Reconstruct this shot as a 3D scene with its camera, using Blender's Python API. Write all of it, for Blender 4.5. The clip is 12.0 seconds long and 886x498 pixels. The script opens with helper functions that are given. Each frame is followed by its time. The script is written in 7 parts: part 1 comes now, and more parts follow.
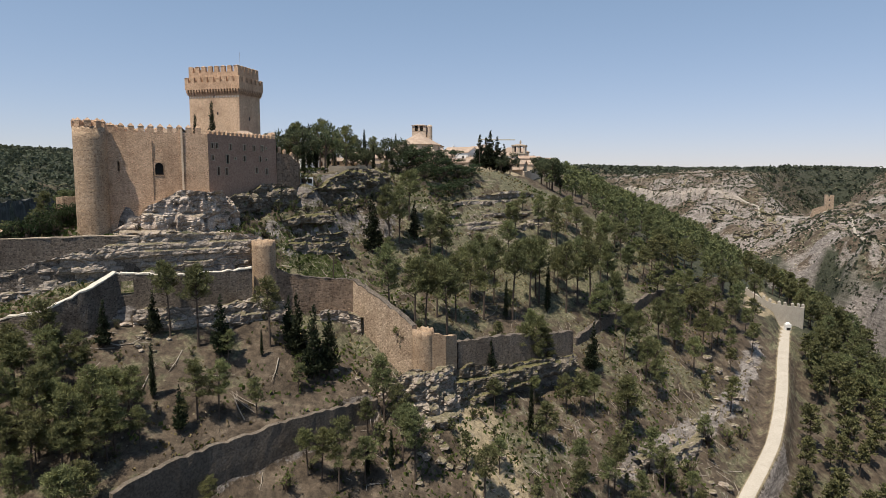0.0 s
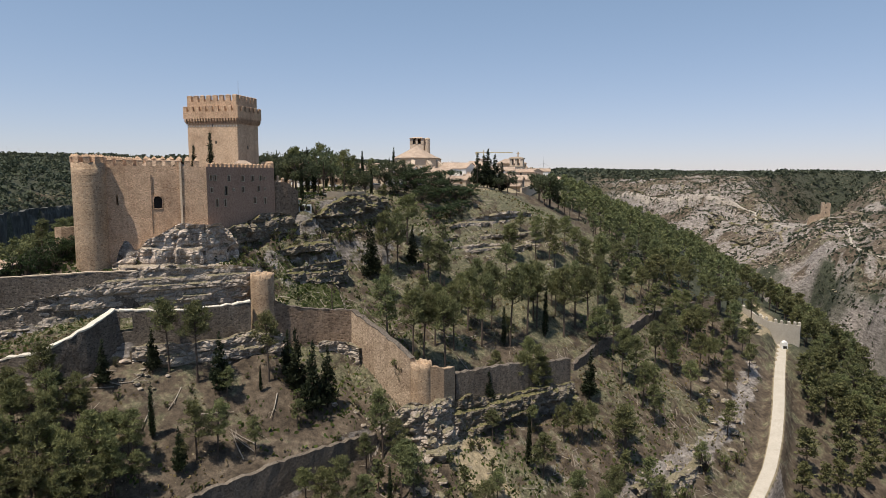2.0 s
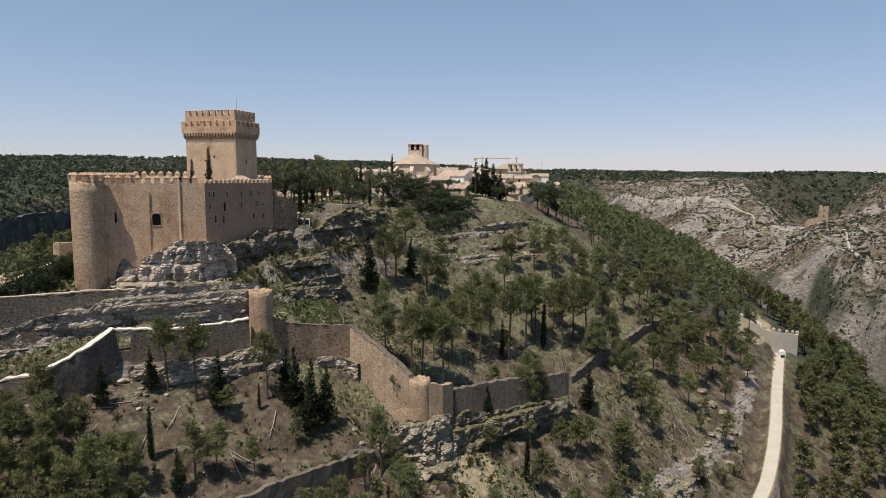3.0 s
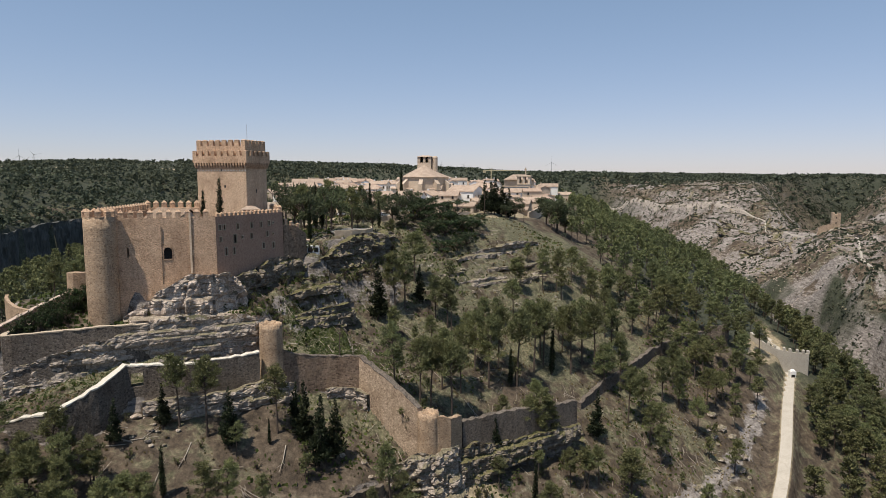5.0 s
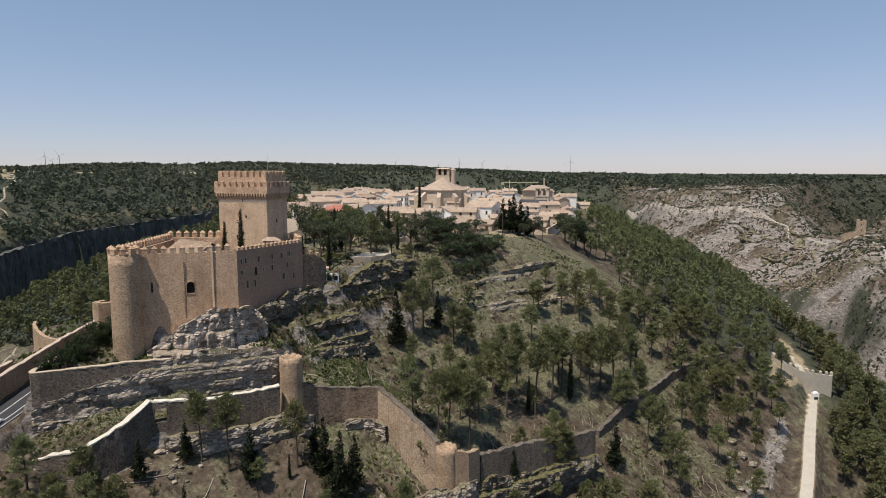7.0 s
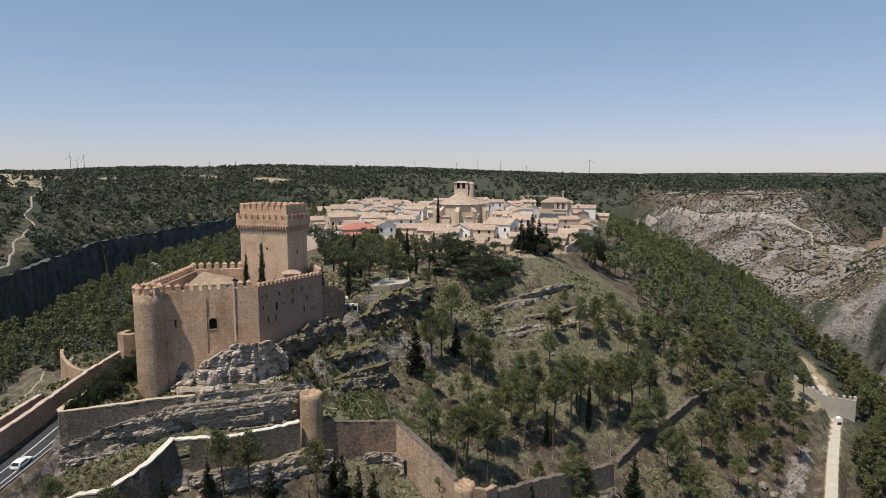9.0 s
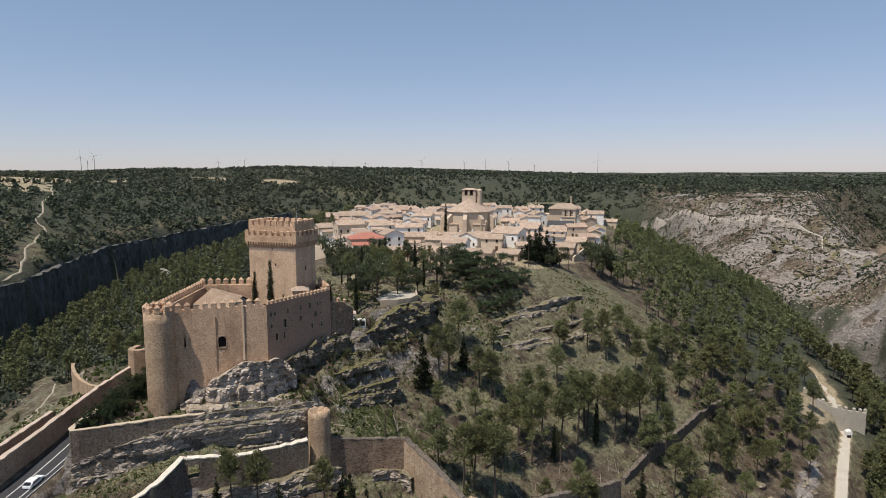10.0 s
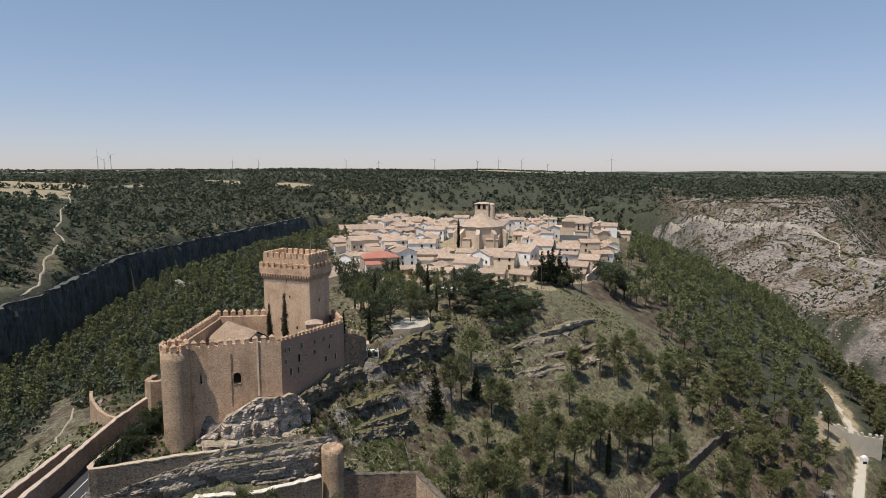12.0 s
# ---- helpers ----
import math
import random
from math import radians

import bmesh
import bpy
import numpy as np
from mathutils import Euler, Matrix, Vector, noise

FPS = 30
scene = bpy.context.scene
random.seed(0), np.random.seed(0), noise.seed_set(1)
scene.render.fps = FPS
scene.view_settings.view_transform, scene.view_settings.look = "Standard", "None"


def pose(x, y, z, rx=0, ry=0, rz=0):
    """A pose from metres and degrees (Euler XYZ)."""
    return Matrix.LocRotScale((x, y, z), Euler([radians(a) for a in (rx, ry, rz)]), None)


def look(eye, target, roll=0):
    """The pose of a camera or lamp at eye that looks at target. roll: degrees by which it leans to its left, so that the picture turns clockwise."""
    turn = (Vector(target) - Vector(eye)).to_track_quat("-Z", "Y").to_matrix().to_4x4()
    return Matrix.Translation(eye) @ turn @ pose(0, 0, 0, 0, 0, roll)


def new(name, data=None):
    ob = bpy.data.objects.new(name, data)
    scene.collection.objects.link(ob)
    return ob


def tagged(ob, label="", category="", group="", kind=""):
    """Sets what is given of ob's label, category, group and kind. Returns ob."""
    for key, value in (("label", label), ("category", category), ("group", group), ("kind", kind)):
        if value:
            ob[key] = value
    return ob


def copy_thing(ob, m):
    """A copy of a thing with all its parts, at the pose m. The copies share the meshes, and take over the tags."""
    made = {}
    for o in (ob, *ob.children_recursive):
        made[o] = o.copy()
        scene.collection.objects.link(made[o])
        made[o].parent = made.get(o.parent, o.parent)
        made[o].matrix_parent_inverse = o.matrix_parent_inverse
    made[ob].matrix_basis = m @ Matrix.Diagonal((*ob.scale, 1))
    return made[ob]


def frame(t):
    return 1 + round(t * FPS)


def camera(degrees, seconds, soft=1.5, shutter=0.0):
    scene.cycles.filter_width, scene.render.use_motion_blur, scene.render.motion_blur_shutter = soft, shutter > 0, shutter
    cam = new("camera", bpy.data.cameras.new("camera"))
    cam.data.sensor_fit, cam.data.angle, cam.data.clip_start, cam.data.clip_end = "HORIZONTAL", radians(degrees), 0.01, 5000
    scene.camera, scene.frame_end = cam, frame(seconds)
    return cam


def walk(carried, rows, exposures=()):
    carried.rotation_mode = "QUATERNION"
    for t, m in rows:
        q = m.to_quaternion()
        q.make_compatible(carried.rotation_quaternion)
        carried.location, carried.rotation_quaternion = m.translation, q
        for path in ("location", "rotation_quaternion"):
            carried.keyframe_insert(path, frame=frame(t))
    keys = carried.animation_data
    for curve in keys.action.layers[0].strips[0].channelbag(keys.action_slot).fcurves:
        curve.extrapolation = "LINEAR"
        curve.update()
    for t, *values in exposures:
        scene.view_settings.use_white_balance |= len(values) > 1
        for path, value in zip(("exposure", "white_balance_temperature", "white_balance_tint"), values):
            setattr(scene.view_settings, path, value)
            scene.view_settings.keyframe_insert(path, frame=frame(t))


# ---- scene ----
cam = camera(70.3, 12.0, 0.8)
METRES, EYE, TILT, LEAN, TURN = 48.0, 60.0, -6.5, -0.25, 0.0
ROWS = [
    (0.0, 0.0, 0.0, 0.0, 0.0, 0.0, -0.0),
    (0.5, -0.0, -0.0058, 0.0343, -0.04, 0.03, 0.02),
    (1.0, -0.001, -0.0086, 0.0699, -0.09, 0.02, 0.04),
    (1.5, -0.0014, -0.0103, 0.1067, -0.15, 0.01, 0.04),
    (2.0, -0.0016, -0.0115, 0.1439, -0.21, -0.0, 0.05),
    (2.5, -0.0004, -0.0136, 0.1811, -0.26, -0.01, 0.08),
    (3.0, 0.0003, -0.0157, 0.2205, -0.33, -0.06, 0.09),
    (5.0, 0.004, -0.028, 0.3744, 0.52, -0.18, 0.07),
    (5.5, 0.0049, -0.0309, 0.4147, 0.93, -0.22, 0.06),
    (6.0, 0.0045, -0.0334, 0.4555, 1.34, -0.27, 0.04),
    (6.5, 0.0037, -0.0358, 0.4971, 1.74, -0.33, 0.02),
    (7.0, 0.0029, -0.0388, 0.5398, 2.16, -0.38, -0.01),
    (9.0, 0.001, -0.0512, 0.7192, 3.81, -0.58, -0.13),
    (9.5, 0.0025, -0.0553, 0.7642, 4.21, -0.62, -0.15),
    (10.0, 0.0026, -0.0582, 0.8103, 4.52, -0.67, -0.18),
    (10.5, 0.0025, -0.0616, 0.8569, 4.81, -0.73, -0.21),
    (11.0, 0.0027, -0.0644, 0.9037, 5.1, -0.78, -0.25),
    (11.5, 0.0024, -0.0668, 0.95, 5.39, -0.83, -0.28),
    (12.0, 0.0017, -0.0684, 0.9971, 5.67, -0.89, -0.33),
]
walk(cam, [(t, pose(0, 0, EYE, TILT, LEAN, TURN) @ pose(METRES * x, METRES * y, METRES * z, 90 + pitch, roll, yaw)) for t, x, y, z, yaw, pitch, roll in ROWS],
     [(0.0, 0.12, 6760, 11), (5.0, 0.02, 6620, 11), (12.0, -0.03, 6540, 11)])

# ---- sky, sun ----
SUN_HEIGHT, SUN_SIDE = 66.0, 228.0     # degrees above the horizon; direction towards the sun, from +x counter-clockwise
world = bpy.data.worlds.new("sky")
scene.world = world
world.use_nodes = True
wn = world.node_tree
sky = wn.nodes.new("ShaderNodeTexSky")
sky.sky_type, sky.sun_disc = "NISHITA", False
sky.sun_elevation, sky.sun_rotation = radians(SUN_HEIGHT), radians(90 - SUN_SIDE)
sky.altitude, sky.air_density, sky.dust_density, sky.ozone_density = 800, 1.0, 0.3, 1.0
tint = wn.nodes.new("ShaderNodeMix")
tint.data_type, tint.blend_type = "RGBA", "MULTIPLY"
tint.inputs[0].default_value, tint.inputs[7].default_value = 1.0, (1.11, 1.37, 1.42, 1)
# a hazy summer sky: each colour is evened out a little between horizon and zenith
split, join = wn.nodes.new("ShaderNodeSeparateColor"), wn.nodes.new("ShaderNodeCombineColor")
wn.links.new(sky.outputs[0], split.inputs[0])
for k, power in enumerate((0.68, 0.58, 0.66)):
    soften = wn.nodes.new("ShaderNodeMath")
    soften.operation = "POWER"
    soften.inputs[1].default_value = power
    wn.links.new(split.outputs[k], soften.inputs[0])
    wn.links.new(soften.outputs[0], join.inputs[k])
wn.links.new(join.outputs[0], tint.inputs[6])
wn.links.new(tint.outputs[2], wn.nodes["Background"].inputs[0])
wn.nodes["Background"].inputs[1].default_value = 0.138
sun = new("sun", bpy.data.lights.new("sun", "SUN"))
sun.data.energy, sun.data.angle, sun.data.color = 5.0, radians(0.5), (1.0, 0.93, 0.82)
toward = Vector((math.cos(radians(SUN_SIDE)) * math.cos(radians(SUN_HEIGHT)), math.sin(radians(SUN_SIDE)) * math.cos(radians(SUN_HEIGHT)), math.sin(radians(SUN_HEIGHT))))
sun.matrix_world = look(toward * 500, (0, 0, 0))


# ---- materials ----
def ramp(nt, fac, stops):
    r = nt.nodes.new("ShaderNodeValToRGB")
    els = r.color_ramp.elements
    while len(els) < len(stops):
        els.new(0.5)
    for e, (at, c) in zip(els, stops):
        e.position, e.color = at, (*c, 1)
    nt.links.new(fac, r.inputs[0])
    return r.outputs[0]


def noise_of(nt, vec, scale, detail=3.0, rough=0.55):
    n = nt.nodes.new("ShaderNodeTexNoise")
    n.inputs["Scale"].default_value, n.inputs["Detail"].default_value, n.inputs["Roughness"].default_value = scale, detail, rough
    nt.links.new(vec, n.inputs["Vector"])
    return n.outputs["Fac"]


def mixed(nt, fac, a, b, mode="MIX"):
    m = nt.nodes.new("ShaderNodeMix")
    m.data_type, m.blend_type = "RGBA", mode
    for sock, v in ((m.inputs[0], fac), (m.inputs[6], a), (m.inputs[7], b)):
        if isinstance(v, (int, float)):
            sock.default_value = v
        elif isinstance(v, tuple):
            sock.default_value = (*v, 1)
        else:
            nt.links.new(v, sock)
    return m.outputs[2]


def maths(nt, op, a, b=0.0, clamp=False):
    m = nt.nodes.new("ShaderNodeMath")
    m.operation, m.use_clamp = op, clamp
    for sock, v in zip(m.inputs, (a, b)):
        if isinstance(v, (int, float)):
            sock.default_value = v
        else:
            nt.links.new(v, sock)
    return m.outputs[0]


def start(name, rough):
    m = bpy.data.materials.new(name)
    m.use_nodes = True
    nt = m.node_tree
    bsdf = nt.nodes["Principled BSDF"]
    bsdf.inputs["Roughness"].default_value = rough
    bsdf.inputs["Specular IOR Level"].default_value = 0.25
    pos = nt.nodes.new("ShaderNodeNewGeometry").outputs["Position"]
    return m, nt, bsdf, pos


def bumped(nt, bsdf, height, strength, distance):
    b = nt.nodes.new("ShaderNodeBump")
    b.inputs["Strength"].default_value, b.inputs["Distance"].default_value = strength, distance
    nt.links.new(height, b.inputs["Height"])
    nt.links.new(b.outputs[0], bsdf.inputs["Normal"])


def surface(name, dark, light, size=3.0, grain=0.3, rough=0.9, bump=0.4, depth=0.05, spread=0.25, squash=1.0, dip=0.55):
    """Two-scale mottled surface: patches of `size` metres, grain of `grain` metres, and a shift from thing to thing."""
    m, nt, bsdf, pos = start(name, rough)
    vec = pos
    if squash != 1.0:
        mp = nt.nodes.new("ShaderNodeMapping")
        mp.inputs["Scale"].default_value = (1, 1, squash)
        nt.links.new(pos, mp.inputs[0])
        vec = mp.outputs[0]
    big, small = noise_of(nt, vec, 1 / size, 4), noise_of(nt, vec, 1 / grain, 3)
    col = ramp(nt, big, [(0.3, dark), (0.7, light)])
    col = mixed(nt, 0.55, col, ramp(nt, small, [(0.3, tuple(c * dip for c in dark)), (0.72, tuple(min(1, c * 1.15) for c in light))]))
    info = nt.nodes.new("ShaderNodeObjectInfo")
    hsv = nt.nodes.new("ShaderNodeHueSaturation")
    nt.links.new(maths(nt, "ADD", maths(nt, "MULTIPLY", info.outputs["Random"], spread), 1 - spread / 2), hsv.inputs["Value"])
    nt.links.new(col, hsv.inputs["Color"])
    nt.links.new(hsv.outputs[0], bsdf.inputs["Base Color"])
    bumped(nt, bsdf, small, bump, depth)
    return m


def masonry(name, dark, light, mortar, course=0.42, wide=0.75, rough=0.92, bump=0.8):
    """Coursed rubble: uneven rows of stones, each with its own tone, recessed joints, and weather stains on top."""
    m, nt, bsdf, pos = start(name, rough)
    xyz = nt.nodes.new("ShaderNodeSeparateXYZ")
    nt.links.new(pos, xyz.inputs[0])
    sway = maths(nt, "MULTIPLY", maths(nt, "SUBTRACT", noise_of(nt, pos, 0.7, 3), 0.5), 1.6)
    level = maths(nt, "ADD", maths(nt, "MULTIPLY", xyz.outputs[2], 1 / course), sway)
    row, within = maths(nt, "FLOOR", level), maths(nt, "FRACT", level)
    cell = nt.nodes.new("ShaderNodeCombineXYZ")
    nt.links.new(maths(nt, "MULTIPLY", xyz.outputs[0], 1 / wide), cell.inputs[0])
    nt.links.new(maths(nt, "MULTIPLY", xyz.outputs[1], 1 / wide), cell.inputs[1])
    nt.links.new(maths(nt, "MULTIPLY", row, 3.17), cell.inputs[2])
    stones, edge = nt.nodes.new("ShaderNodeTexVoronoi"), nt.nodes.new("ShaderNodeTexVoronoi")
    edge.feature = "DISTANCE_TO_EDGE"
    for v in (stones, edge):
        v.inputs["Scale"].default_value = 1.0
        nt.links.new(cell.outputs[0], v.inputs["Vector"])
    bw = nt.nodes.new("ShaderNodeRGBToBW")
    nt.links.new(stones.outputs["Color"], bw.inputs[0])
    bed = maths(nt, "MINIMUM", within, maths(nt, "SUBTRACT", 1.0, within))
    joint = maths(nt, "MINIMUM", bed, maths(nt, "MULTIPLY", edge.outputs["Distance"], 1.3))
    col = ramp(nt, bw.outputs[0], [(0.15, dark), (0.85, light)])
    gap = ramp(nt, joint, [(0.04, (1, 1, 1)), (0.16, (0, 0, 0))])
    col = mixed(nt, maths(nt, "MULTIPLY", gap, 0.75), col, mortar)
    stain = noise_of(nt, pos, 0.16, 5, 0.6)
    col = mixed(nt, 0.8, col, ramp(nt, stain, [(0.32, (0.62, 0.58, 0.55)), (0.5, (0.95, 0.93, 0.9)), (0.7, (1.0, 1.0, 1.0))]), "MULTIPLY")
    mp = nt.nodes.new("ShaderNodeMapping")
    mp.inputs["Scale"].default_value = (0.9, 0.9, 0.09)
    nt.links.new(pos, mp.inputs[0])
    col = mixed(nt, 0.55, col, ramp(nt, noise_of(nt, mp.outputs[0], 1.0, 4, 0.6), [(0.3, (0.66, 0.63, 0.6)), (0.5, (1, 1, 1))]), "MULTIPLY")
    grain = noise_of(nt, pos, 3.4, 5, 0.65)
    col = mixed(nt, 0.6, col, ramp(nt, grain, [(0.3, (0.6, 0.58, 0.56)), (0.55, (1, 1, 1)), (0.75, (1.15, 1.14, 1.12))]), "MULTIPLY")
    nt.links.new(col, bsdf.inputs["Base Color"])
    h = maths(nt, "ADD", maths(nt, "MULTIPLY", ramp(nt, joint, [(0.0, (0, 0, 0)), (0.2, (1, 1, 1))]), 0.6), maths(nt, "ADD", maths(nt, "MULTIPLY", grain, 0.9), maths(nt, "MULTIPLY", bw.outputs[0], 0.4)))
    bumped(nt, bsdf, h, bump, 0.12)
    return m


STONE = masonry("castle stone", (0.46, 0.292, 0.19), (0.80, 0.555, 0.38), (0.66, 0.475, 0.335), 0.22, 0.3, bump=0.8)
STONE_PALE = masonry("keep ashlar", (0.50, 0.345, 0.235), (0.73, 0.535, 0.375), (0.63, 0.475, 0.345), 0.24, 0.34, bump=0.5)
STONE_RED = masonry("reddish rubble", (0.13, 0.092, 0.068), (0.38, 0.275, 0.20), (0.30, 0.225, 0.17), 0.36, 0.5, bump=0.8)
STONE_RUBBLE = masonry("pale loose rubble", (0.27, 0.195, 0.137), (0.68, 0.525, 0.39), (0.46, 0.355, 0.26), 0.27, 0.36, bump=1.0)
STONE_ROAD = masonry("pinkish parapet stone", (0.27, 0.19, 0.14), (0.50, 0.375, 0.285), (0.42, 0.32, 0.25), 0.26, 0.36)
STONE_GREY = masonry("grey rubble wall", (0.075, 0.064, 0.056), (0.26, 0.222, 0.188), (0.18, 0.153, 0.13), 0.26, 0.34)
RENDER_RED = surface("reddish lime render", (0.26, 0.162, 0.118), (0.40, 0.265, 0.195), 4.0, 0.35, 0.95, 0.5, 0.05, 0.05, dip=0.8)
STONE_WARM = masonry("ochre rubble wall", (0.30, 0.205, 0.135), (0.60, 0.435, 0.295), (0.50, 0.385, 0.28), 0.24, 0.34, bump=0.8)
CREAM = surface("cream mortar capping", (0.52, 0.47, 0.39), (0.70, 0.65, 0.56), 2, 0.3, dip=0.8)
QUOIN = surface("pale ochre dressed stone", (0.68, 0.51, 0.35), (0.84, 0.67, 0.49), 2, 0.3, dip=0.9)
COPING = surface("worn pinkish coping", (0.40, 0.31, 0.245), (0.55, 0.44, 0.36), 1.5, 0.25, dip=0.8)
TRIM = surface("dressed stone", (0.40, 0.32, 0.235), (0.50, 0.41, 0.31), 1.5, 0.2)
DARK = surface("dark opening", (0.015, 0.014, 0.013), (0.03, 0.027, 0.024), 1, 0.3, 0.5)
ROOF = surface("weathered clay tiles", (0.265, 0.195, 0.148), (0.52, 0.405, 0.315), 2.5, 0.35, 0.9, 0.8, 0.08, 0.35, dip=0.7)
ROOF_BROWN = surface("old brown clay tiles", (0.20, 0.142, 0.10), (0.40, 0.30, 0.22), 2.5, 0.35, 0.9, 0.8, 0.08, 0.1, dip=0.7)
ROOF_PINK = surface("pinkish clay tiles", (0.31, 0.22, 0.165), (0.49, 0.37, 0.29), 2.5, 0.35, 0.9, 0.8, 0.08, 0.35, dip=0.7)
ROOF_RED = surface("dull red clay tiles", (0.36, 0.135, 0.095), (0.46, 0.20, 0.15), 2.5, 0.35, 0.9, 0.8, 0.08)
ROOF_DARK = surface("dark slate roof", (0.045, 0.045, 0.05), (0.09, 0.09, 0.095), 2.5, 0.35)
WHITEWASH = surface("whitewashed plaster", (0.66, 0.64, 0.61), (0.82, 0.805, 0.78), 4, 0.4, 0.9, 0.2, 0.02, 0.15, dip=0.9)
PLASTER = surface("ochre plaster", (0.44, 0.345, 0.26), (0.62, 0.51, 0.40), 4, 0.4, 0.9, 0.2, 0.02, 0.4, dip=0.85)


def rock(name, dark, light, moss=0.5, block=1.6):
    """Bedded limestone: seams, cracks between blocks, pale scars, dry plants on what faces up."""
    m, nt, bsdf, pos = start(name, 0.95)
    mp = nt.nodes.new("ShaderNodeMapping")
    mp.inputs["Scale"].default_value = (1 / block, 1 / block, 2.6 / block)
    nt.links.new(pos, mp.inputs[0])
    warp = mixed(nt, 0.12, mp.outputs[0], noise_colour(nt, pos, 0.9), "ADD")
    seams, fine = noise_of(nt, mp.outputs[0], 0.8, 6, 0.68), noise_of(nt, pos, 2.6, 4, 0.65)
    edge = nt.nodes.new("ShaderNodeTexVoronoi")
    edge.feature = "DISTANCE_TO_EDGE"
    edge.inputs["Scale"].default_value = 0.8
    nt.links.new(warp, edge.inputs["Vector"])
    mid = tuple(d * 0.45 + l * 0.55 for d, l in zip(dark, light))
    col = ramp(nt, seams, [(0.3, tuple(c * 0.6 for c in dark)), (0.42, dark), (0.52, mid), (0.68, light)])
    col = mixed(nt, 0.5, col, ramp(nt, fine, [(0.3, tuple(c * 0.7 for c in dark)), (0.7, tuple(c * 1.1 for c in light))]))
    crack = ramp(nt, edge.outputs["Distance"], [(0.0, (0.35, 0.33, 0.3)), (0.03, (0.8, 0.8, 0.8)), (0.06, (1, 1, 1))])
    col = mixed(nt, 0.5, col, crack, "MULTIPLY")
    up = nt.nodes.new("ShaderNodeSeparateXYZ")
    nt.links.new(nt.nodes.new("ShaderNodeNewGeometry").outputs["Normal"], up.inputs[0])
    lush = maths(nt, "ADD", maths(nt, "MULTIPLY", up.outputs[2], 0.55), maths(nt, "MULTIPLY", noise_of(nt, pos, 0.45, 5, 0.65), 1.1))
    plants = ramp(nt, fine, [(0.3, (0.05, 0.055, 0.02)), (0.5, (0.12, 0.11, 0.05)), (0.7, (0.24, 0.20, 0.11))])
    col = mixed(nt, maths(nt, "MULTIPLY", ramp(nt, lush, [(0.86, (0, 0, 0)), (1.0, (1, 1, 1))]), moss), col, plants)
    nt.links.new(col, bsdf.inputs["Base Color"])
    h = maths(nt, "ADD", maths(nt, "MULTIPLY", ramp(nt, edge.outputs["Distance"], [(0.0, (0, 0, 0)), (0.12, (1, 1, 1))]), 0.5), maths(nt, "ADD", seams, maths(nt, "MULTIPLY", fine, 0.5)))
    bumped(nt, bsdf, h, 1.0, 0.4)
    return m


def noise_colour(nt, vec, scale):
    n = nt.nodes.new("ShaderNodeTexNoise")
    n.inputs["Scale"].default_value = scale
    nt.links.new(vec, n.inputs["Vector"])
    return n.outputs["Color"]


ROCK = rock("weathered limestone", (0.20, 0.162, 0.132), (0.55, 0.47, 0.395), 0.7, 2.4)
# darker, mossier copy of the limestone, with the shaded faces' shade in its colour
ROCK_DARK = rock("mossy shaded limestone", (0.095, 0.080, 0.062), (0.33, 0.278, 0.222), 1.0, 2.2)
ROCK_PINK = rock("pinkish limestone", (0.27, 0.205, 0.165), (0.72, 0.615, 0.525), 0.4, 3.2)
ROCK_OCHRE = rock("ochre gorge limestone", (0.19, 0.14, 0.11), (0.46, 0.375, 0.31), 0.75, 4.0)
BARK = surface("pine bark", (0.06, 0.045, 0.035), (0.13, 0.10, 0.08), 0.8, 0.15)
BLEACHED = surface("bleached dead wood", (0.30, 0.25, 0.20), (0.42, 0.37, 0.31), 0.8, 0.15)
ASPHALT = surface("dark asphalt", (0.04, 0.04, 0.045), (0.06, 0.06, 0.065), 3, 0.2, 0.85, 0.2, 0.02)
LINE = surface("white road paint", (0.65, 0.65, 0.63), (0.78, 0.78, 0.76), 1, 0.2, 0.7)
DUST = surface("pale gravel track", (0.35, 0.315, 0.26), (0.48, 0.435, 0.37), 3, 0.3, 0.95, dip=0.85)
EARTH = surface("trodden earth", (0.26, 0.22, 0.165), (0.38, 0.33, 0.26), 3, 0.3, 0.95, dip=0.85)
WHITE_PAINT = surface("white paint", (0.72, 0.72, 0.72), (0.8, 0.8, 0.8), 1, 0.3, 0.4, 0.05, 0.01)
STEEL = surface("grey steel", (0.30, 0.31, 0.32), (0.42, 0.43, 0.44), 1, 0.2, 0.5, 0.1, 0.01)
GLASS_DARK = surface("dark car glass", (0.02, 0.022, 0.025), (0.03, 0.032, 0.035), 1, 0.3, 0.08, 0.0, 0.01)
RUBBER = surface("black rubber", (0.02, 0.02, 0.02), (0.03, 0.03, 0.03), 1, 0.2, 0.8)


